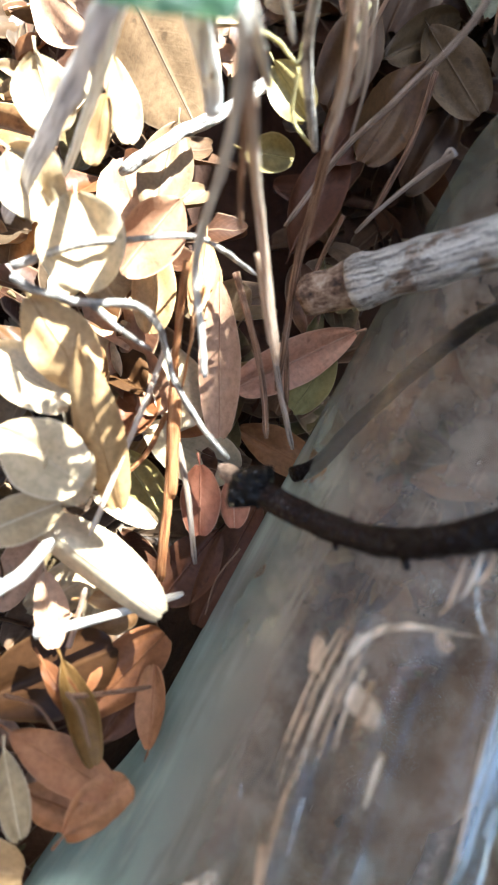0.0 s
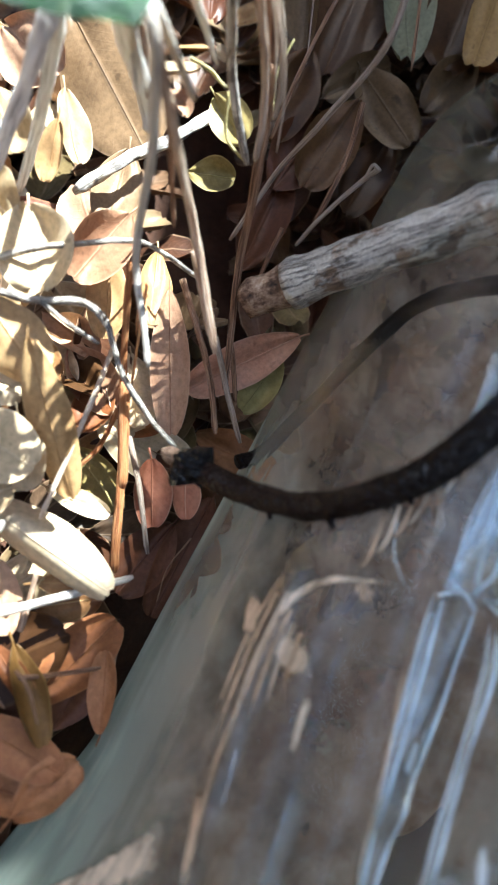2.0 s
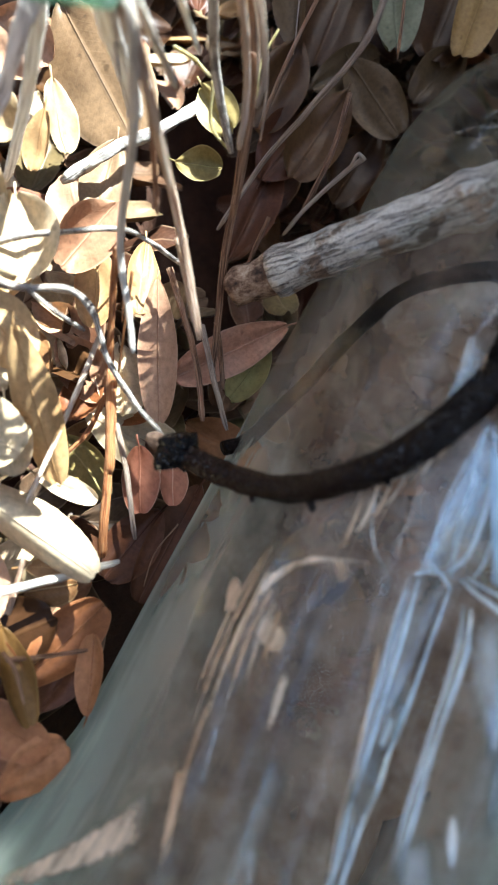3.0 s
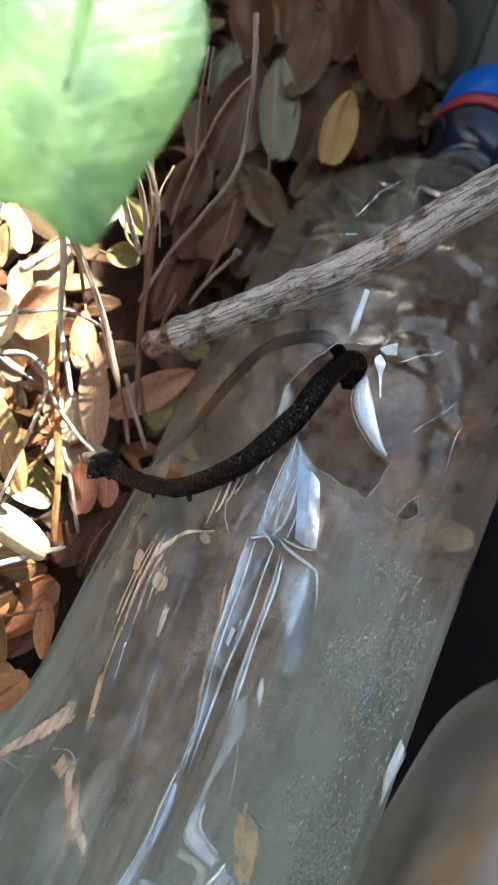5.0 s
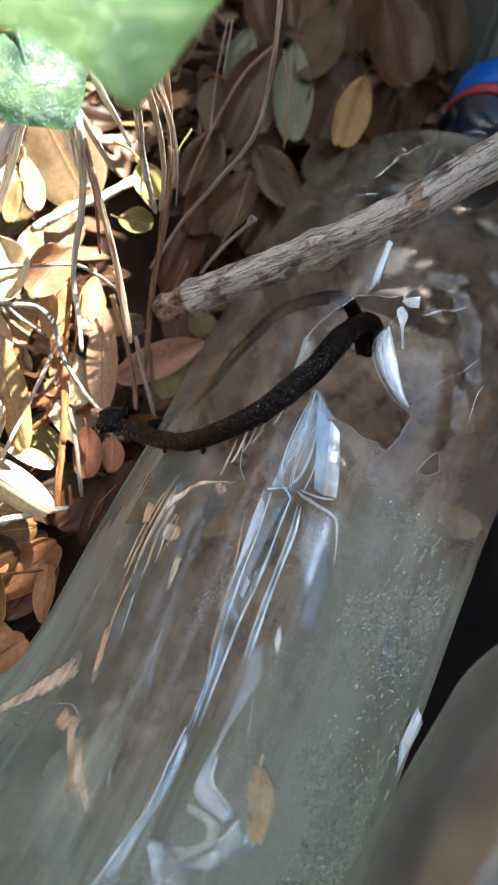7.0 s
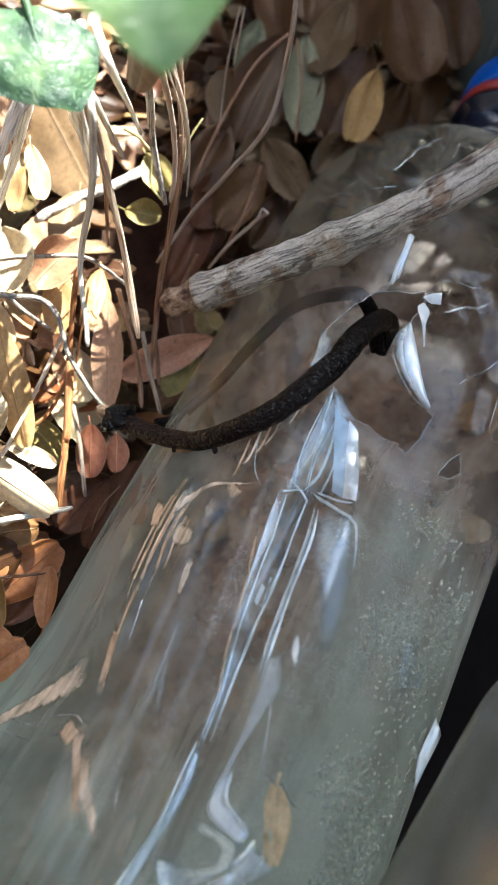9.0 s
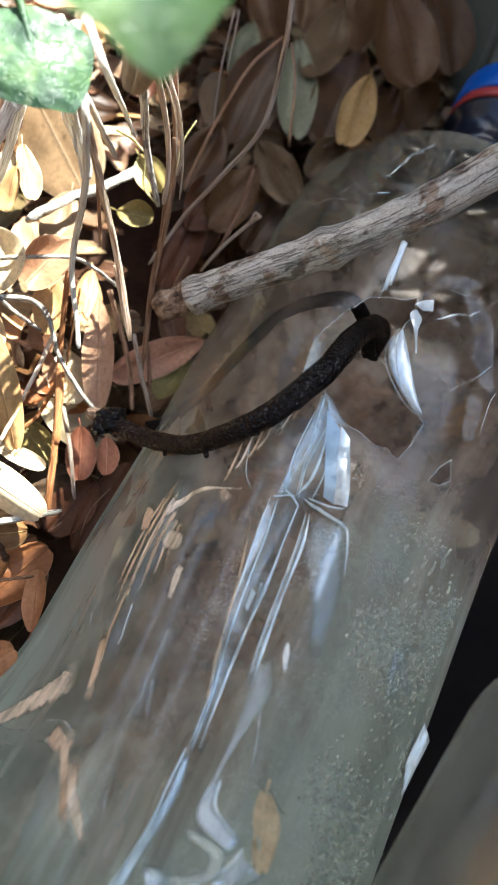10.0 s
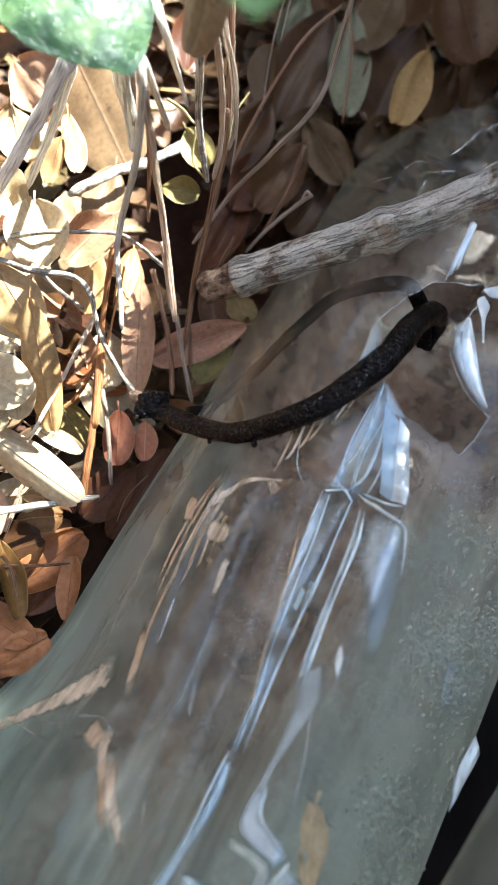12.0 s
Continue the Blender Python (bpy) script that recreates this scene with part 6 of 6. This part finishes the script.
dry_leaf((0.0201, 0.0701, 0.0150), (-35.2, -0.0, -150.7), 0.0272, 0.0095, "red", "red-brown dry leaf half under the bottle", 0.1, -0.1, 0.18, 1)
dry_leaf((-0.0091, 0.0408, 0.0165), (0.2, 22.7, -88.6), 0.0130, 0.0077, "red", "red-brown dry leaf with a pale midrib lying in the litter", -0.2, 0.1, 0.1, 0.85)
dry_leaf((-0.0030, 0.0393, 0.0145), (10.3, 18.6, -87.1), 0.0094, 0.0058, "red", "red-brown dry leaf with a pale midrib lying in the litter", -0.2, 0.1, 0.1, 0.85)
dry_leaf((0.0157, 0.0677, 0.0100), (-21.8, -0.0, -122.2), 0.0159, 0.0077, "olive", "olive-yellow dry leaf half under the bottle", 0.2, 0.15, 0.18, 1)
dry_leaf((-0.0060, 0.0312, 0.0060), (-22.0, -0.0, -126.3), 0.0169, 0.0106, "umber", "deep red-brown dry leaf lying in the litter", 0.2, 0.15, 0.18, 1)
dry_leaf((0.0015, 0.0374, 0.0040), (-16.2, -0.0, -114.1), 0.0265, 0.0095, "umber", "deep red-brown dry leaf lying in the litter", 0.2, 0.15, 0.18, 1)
dry_leaf((-0.0254, 0.0163, 0.0210), (12.8, -0.0, -1.8), 0.0087, 0.0040, "tan", "tan dry leaf lying in the litter", 0.2, 0.15, 0.18, 1)
dry_leaf((-0.0229, 0.0189, 0.0220), (-62.5, 35.7, -121.0), 0.0069, 0.0046, "cream", "bleached cream dry leaf edge on", 0.2, 0.15, 0.18, 1)
dry_leaf((-0.0258, -0.0020, 0.0140), (22.0, 6.2, 48.9), 0.0186, 0.0101, "rust", "rust-brown dry leaf with dark veins", -0.12, 0.1, 0.12, 1.1)
dry_leaf((-0.0233, -0.0054, 0.0100), (19.6, 4.3, 58.8), 0.0133, 0.0078, "umber", "deep red-brown dry leaf lying in the litter", 0.2, 0.15, 0.18, 1)
dry_leaf((-0.0150, -0.0062, 0.0100), (-8.2, -8.7, 89.6), 0.0133, 0.0053, "rust", "rust-brown dry leaf standing on edge", 0.2, 0.15, 0.18, 1)
dry_leaf((-0.0257, -0.0173, 0.0160), (16.8, 9.7, 39.2), 0.0118, 0.0078, "rust", "rust-brown dry leaf with a curled ragged tip", -0.15, 0.3, 0.3, 1)
dry_leaf((-0.0282, 0.0065, 0.0200), (-29.7, 7.1, -66.9), 0.0162, 0.0051, "ochre", "ochre-brown dry leaf curled at the rim", 0.5, 0.1, 0.18, 1)
dry_leaf((-0.0315, 0.0066, 0.0200), (-23.6, 9.3, -51.3), 0.0123, 0.0038, "rust", "rust-brown dry leaf curled at the rim", 0.3, 0.1, 0.18, 1)
dry_leaf((-0.0351, -0.0040, 0.0180), (-12.3, 9.7, -26.6), 0.0179, 0.0076, "rust", "rust-brown dry leaf lying in the litter", -0.1, 0.1, 0.1, 1)
dry_leaf((-0.0352, -0.0061, 0.0200), (-22.8, 17.6, -75.7), 0.0133, 0.0048, "cream", "bleached cream dry leaf lying in the litter", 0.2, 0.15, 0.18, 1)
dry_leaf((-0.0333, 0.0204, 0.0200), (-33.1, 18.3, -80.1), 0.0128, 0.0056, "pink", "pinkish brown dry leaf lying in the litter", 0.3, 0.15, 0.18, 1)
dry_leaf((-0.0277, 0.0135, 0.0140), (9.0, -0.0, 9.1), 0.0098, 0.0067, "tan", "tan dry leaf lying in the litter", -0.1, 0.15, 0.18, 1)
dry_leaf((-0.0346, -0.0127, 0.0120), (-13.3, 9.7, -18.1), 0.0119, 0.0068, "rust", "rust-brown dry leaf lying in the litter", 0.2, 0.15, 0.18, 1)
dry_leaf((-0.0372, 0.0391, 0.0360), (7.1, 7.4, -31.2), 0.0156, 0.0117, "cream", "bleached cream dry leaf in full sun", 0.1, 0.1, 0.1, 1)
dry_leaf((-0.0414, 0.0516, 0.0380), (3.6, 14.1, -28.5), 0.0164, 0.0097, "cream", "bleached cream dry leaf in full sun", 0.15, 0.15, 0.18, 1)
dry_leaf((-0.0408, 0.0230, 0.0320), (23.8, -0.0, 25.2), 0.0145, 0.0074, "cream", "bleached cream dry leaf in full sun", 0.1, 0.15, 0.18, 1)
dry_leaf((-0.0332, 0.0571, 0.0440), (9.3, 30.9, -51.2), 0.0156, 0.0107, "tan", "tan dry leaf in full sun", -0.1, 0.15, 0.18, 1)
dry_leaf((-0.0283, 0.0406, 0.0340), (-12.6, 18.6, -80.6), 0.0126, 0.0076, "cream", "bleached cream dry leaf in full sun", 0.2, 0.15, 0.18, 1)
dry_leaf((-0.0279, 0.0740, 0.0460), (-8.6, 14.1, -78.4), 0.0164, 0.0132, "cream", "bleached cream dry leaf in full sun", 0.25, 0.2, 0.2, 1)
dry_leaf((-0.0139, 0.0829, 0.0360), (-37.8, 6.6, -123.7), 0.0173, 0.0103, "pink", "pinkish brown dry leaf cupped upwards", 0.5, 0.2, 0.1, 1)
dry_leaf((-0.0101, 0.0847, 0.0240), (-27.0, 6.4, -92.1), 0.0180, 0.0071, "tan", "tan dry leaf standing on end", 0.2, 0.15, 0.18, 1)
dry_leaf((-0.0187, 0.0805, 0.0280), (-13.6, 19.8, -91.8), 0.0177, 0.0083, "tan", "tan dry leaf lying in the litter", 0.2, 0.15, 0.18, 1)
dry_leaf((-0.0244, 0.0992, 0.0500), (-32.9, 25.0, -77.5), 0.0142, 0.0063, "cream", "bleached cream dry leaf standing on end", 0.3, 0.15, 0.18, 1)
dry_leaf((-0.0240, 0.0910, 0.0500), (1.7, 33.0, -107.3), 0.0110, 0.0050, "tan", "tan dry leaf standing on end", 0.3, 0.15, 0.18, 1)
dry_leaf((-0.0360, 0.0975, 0.0520), (-3.7, 27.6, -73.6), 0.0129, 0.0102, "cream", "bleached cream dry leaf in full sun", 0.2, 0.15, 0.18, 1)
dry_leaf((-0.0385, 0.0811, 0.0480), (17.4, 8.1, -50.8), 0.0142, 0.0109, "cream", "bleached cream dry leaf in full sun", 0.2, 0.15, 0.18, 1)
dry_leaf((-0.0309, 0.1409, 0.0400), (17.3, 14.8, -62.1), 0.0392, 0.0231, "fawn", "fawn-brown dry leaf large and flat", -0.08, 0.05, 0.08, 1.1)
dry_leaf((-0.0452, 0.1356, 0.0400), (34.0, 12.6, -41.8), 0.0183, 0.0168, "pink", "pinkish brown dry leaf lying in the litter", 0.2, 0.15, 0.18, 1)
dry_leaf((0.0025, 0.1088, 0.0420), (27.9, 8.3, -61.0), 0.0138, 0.0082, "olive", "olive-yellow dry leaf in broken sun", 0.15, 0.15, 0.18, 1)
dry_leaf((-0.0031, 0.0969, 0.0340), (29.7, -0.0, -13.9), 0.0100, 0.0070, "olive", "olive-yellow dry leaf with a ragged edge", 0.3, 0.15, 0.18, 1)
dry_leaf((-0.0159, 0.1029, 0.0340), (-22.7, 11.9, -101.0), 0.0195, 0.0103, "fawn", "fawn-brown dry leaf under a twig", 0.15, 0.15, 0.18, 1)
# back leaves in darker looks, the shade there put into their colour
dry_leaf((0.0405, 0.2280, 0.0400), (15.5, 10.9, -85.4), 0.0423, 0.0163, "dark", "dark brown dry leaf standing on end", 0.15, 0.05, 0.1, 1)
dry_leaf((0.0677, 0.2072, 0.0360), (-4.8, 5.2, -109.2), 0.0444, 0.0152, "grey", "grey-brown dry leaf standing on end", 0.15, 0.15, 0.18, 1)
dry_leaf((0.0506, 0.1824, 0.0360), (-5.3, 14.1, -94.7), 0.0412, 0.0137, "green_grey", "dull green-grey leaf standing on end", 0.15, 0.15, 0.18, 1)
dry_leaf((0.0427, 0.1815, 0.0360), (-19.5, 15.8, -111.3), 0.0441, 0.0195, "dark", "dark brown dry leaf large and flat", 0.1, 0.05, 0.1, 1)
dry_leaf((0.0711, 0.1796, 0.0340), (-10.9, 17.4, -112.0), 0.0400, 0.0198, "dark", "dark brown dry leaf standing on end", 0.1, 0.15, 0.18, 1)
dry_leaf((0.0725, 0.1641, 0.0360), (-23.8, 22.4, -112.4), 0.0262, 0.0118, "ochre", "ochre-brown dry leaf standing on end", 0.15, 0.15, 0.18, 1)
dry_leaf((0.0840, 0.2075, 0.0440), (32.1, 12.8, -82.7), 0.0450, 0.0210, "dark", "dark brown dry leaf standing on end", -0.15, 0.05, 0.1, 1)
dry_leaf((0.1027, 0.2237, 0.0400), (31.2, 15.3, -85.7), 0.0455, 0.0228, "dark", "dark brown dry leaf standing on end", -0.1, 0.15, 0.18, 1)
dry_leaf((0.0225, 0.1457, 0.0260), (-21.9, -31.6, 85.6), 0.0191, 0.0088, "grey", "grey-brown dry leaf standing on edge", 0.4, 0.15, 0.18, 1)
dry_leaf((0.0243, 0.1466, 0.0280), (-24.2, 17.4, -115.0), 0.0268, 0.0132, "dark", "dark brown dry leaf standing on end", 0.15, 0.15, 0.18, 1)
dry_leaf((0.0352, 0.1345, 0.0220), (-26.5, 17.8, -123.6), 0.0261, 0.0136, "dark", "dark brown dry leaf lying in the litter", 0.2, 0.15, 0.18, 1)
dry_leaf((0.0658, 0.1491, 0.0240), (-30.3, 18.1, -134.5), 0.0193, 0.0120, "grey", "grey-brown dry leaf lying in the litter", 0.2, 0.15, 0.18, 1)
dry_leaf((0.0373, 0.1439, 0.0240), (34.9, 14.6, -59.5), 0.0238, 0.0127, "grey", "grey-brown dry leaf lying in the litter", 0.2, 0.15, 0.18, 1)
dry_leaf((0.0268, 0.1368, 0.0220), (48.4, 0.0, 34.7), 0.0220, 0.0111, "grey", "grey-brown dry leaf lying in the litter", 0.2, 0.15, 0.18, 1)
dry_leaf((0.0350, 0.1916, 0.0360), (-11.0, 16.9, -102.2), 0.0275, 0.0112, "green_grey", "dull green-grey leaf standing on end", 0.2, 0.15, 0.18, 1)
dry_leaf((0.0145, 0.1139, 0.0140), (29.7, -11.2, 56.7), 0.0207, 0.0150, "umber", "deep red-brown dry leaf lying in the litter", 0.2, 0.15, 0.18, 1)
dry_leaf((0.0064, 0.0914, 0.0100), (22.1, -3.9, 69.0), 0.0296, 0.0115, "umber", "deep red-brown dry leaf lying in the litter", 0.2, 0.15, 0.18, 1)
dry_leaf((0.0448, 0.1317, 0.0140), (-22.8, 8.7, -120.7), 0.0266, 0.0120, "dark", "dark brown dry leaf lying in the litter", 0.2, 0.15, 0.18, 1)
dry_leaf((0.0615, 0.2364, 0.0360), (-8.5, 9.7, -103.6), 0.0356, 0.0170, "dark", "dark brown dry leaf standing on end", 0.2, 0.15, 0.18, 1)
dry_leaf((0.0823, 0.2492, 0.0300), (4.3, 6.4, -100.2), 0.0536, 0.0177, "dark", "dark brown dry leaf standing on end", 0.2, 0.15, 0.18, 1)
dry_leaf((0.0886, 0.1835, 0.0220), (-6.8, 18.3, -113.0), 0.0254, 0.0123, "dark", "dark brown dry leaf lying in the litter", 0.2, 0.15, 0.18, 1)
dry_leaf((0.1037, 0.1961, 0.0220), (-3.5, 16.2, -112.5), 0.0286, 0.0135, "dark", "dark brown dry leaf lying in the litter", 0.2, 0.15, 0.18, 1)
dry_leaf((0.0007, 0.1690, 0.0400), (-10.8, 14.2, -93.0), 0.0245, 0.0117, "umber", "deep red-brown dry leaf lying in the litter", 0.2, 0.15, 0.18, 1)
leaf_on_bottle((0.0196, -0.0136), (0.0097, -0.0180), 0.0058, "cream", "pale tan scrap of dry leaf stuck to the crushed bottle", 0.0009)


dry_leaf((0.0104, 0.0685, 0.0980), (0.0, 69.9, -132.5), 0.0143, 0.0085, "fawn", "fawn-brown dry leaf hanging tip down among stems", -0.15, 0.05, 0.1, 0.8)

# ---- the rest of the leaf litter ----
def in_bottle(x, y, margin=0.0):
    s, side = (x - 0.0127) * 0.468 + (y + 0.04) * 0.884, -(x - 0.0127) * 0.884 + (y + 0.04) * 0.468
    return -0.08 < s < 0.25 and abs(side) < 0.046 + margin and (s < 0.18 or abs(side) < 0.017 + margin)


def scatter(rng, box, count, layers, size, avoid):
    """Places for fallen leaves: matrix, length, width."""
    found = []
    for k in range(count):
        x, y = rng.uniform(box[0], box[1]), rng.uniform(box[2], box[3])
        if avoid and in_bottle(x, y, 0.009):
            continue
        side = -(x - 0.0127) * 0.884 + (y + 0.04) * 0.468
        if 0.029 < side < 0.052 and in_bottle(x, y, 0.008):
            continue
        if side < -0.040 and y < 0.16:
            continue
        level = rng.random()
        length = rng.uniform(*size)
        under = in_bottle(x, y, 0.012)
        z = ground_height(x, y) + 0.0008 + level * (0.004 if under else layers if x < -0.008 else layers * 0.5)
        steep = 12 if under else 38 if level > 0.4 else 15
        turn = pose(x, y, z, rng.gauss(0, steep * 0.6), rng.gauss(0, steep * 0.6), rng.uniform(0, 360))
        found.append((turn, length, length * rng.uniform(0.42, 0.6)))
    return found


rng = random.Random(11)
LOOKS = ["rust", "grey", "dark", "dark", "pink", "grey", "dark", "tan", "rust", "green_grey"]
WORDS = {"tan": "tan", "rust": "rust-brown", "grey": "grey-brown", "dark": "dark brown", "pink": "pinkish brown", "olive": "olive-yellow", "umber": "deep red-brown", "ochre": "ochre-brown", "cream": "bleached cream", "green_grey": "dull green-grey"}
VARIANTS = {}
for look_of in WORDS:
    for k in range(3):
        verts, faces, uvs = leaf_points(0.018, 0.0092, 0.10 + 0.09 * k, 0.25 - 0.16 * k, 0.24, k * 3.7 + len(look_of), 10, 8, shape=0.85 + 0.15 * k)
        VARIANTS[look_of, k] = mesh_of("dry_leaf", verts, faces, LEAVES[look_of], uvs)
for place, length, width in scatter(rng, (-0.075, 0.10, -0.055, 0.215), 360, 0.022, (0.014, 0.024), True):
    # sun and shade put into the looks: paler left, darker behind
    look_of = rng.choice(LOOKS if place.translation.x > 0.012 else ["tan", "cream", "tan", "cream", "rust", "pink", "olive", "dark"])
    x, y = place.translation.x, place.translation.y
    # darker looks here put the shade into the leaves' colour
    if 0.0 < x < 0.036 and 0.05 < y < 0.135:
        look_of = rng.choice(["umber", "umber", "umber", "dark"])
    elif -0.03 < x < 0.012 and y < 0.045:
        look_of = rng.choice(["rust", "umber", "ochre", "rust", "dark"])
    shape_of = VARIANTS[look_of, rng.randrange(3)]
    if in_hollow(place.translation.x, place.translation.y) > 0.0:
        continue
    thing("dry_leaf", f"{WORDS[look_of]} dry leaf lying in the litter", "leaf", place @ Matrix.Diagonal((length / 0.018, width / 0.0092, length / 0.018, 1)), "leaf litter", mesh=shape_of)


# pale leaves pressed flat under the bottle, seen through its wall
for k in range(70):
    s, side = rng.uniform(-0.07, 0.15), rng.uniform(-0.036, 0.036)
    look_of = rng.choice(["tan", "pink", "cream", "pink", "tan", "rust", "olive"])
    length, width = rng.uniform(0.016, 0.026), rng.uniform(0.008, 0.012)
    spot = BOTTLE @ Vector((s, side, -0.0410 - 0.0028 * rng.random()))
    place = pose(*spot, rng.gauss(0, 5), rng.gauss(0, 5), rng.uniform(0, 360))
    thing("dry_leaf", f"{WORDS[look_of]} dry leaf pressed under the clear bottle", "leaf", place @ Matrix.Diagonal((length / 0.018, width / 0.0092, length / 0.03, 1)), "leaf litter", mesh=VARIANTS[look_of, rng.randrange(3)])


def litter(name, label, places, at_most):
    verts, faces, uvs = [], [], []
    for k, (place, length, width) in enumerate(places[:at_most]):
        v, f, uv = leaf_points(length, width, rng.uniform(0.0, 0.3), rng.uniform(-0.1, 0.3), 0.22, k * 1.37, 7, 6)
        if in_hollow(place.translation.x, place.translation.y) > 0.0:
            continue
        base = len(verts)
        verts += [place @ Vector(q) for q in v]
        faces += [tuple(i + base for i in q) for q in f]
        uvs += uv
    thing(name, label, "leaf litter", kind="stuff", mesh=mesh_of(name, verts, faces, LITTER, uvs))


litter("leaf_litter", "layer of small dry brown and tan leaves", scatter(rng, (-0.16, 0.16, -0.13, 0.33), 4200, 0.008, (0.012, 0.023), False), 3600)
litter("leaf_litter", "dry leaves further off across the ground", scatter(rng, (-0.8, 0.8, 0.2, 0.9), 2400, 0.01, (0.02, 0.04), False), 2200)
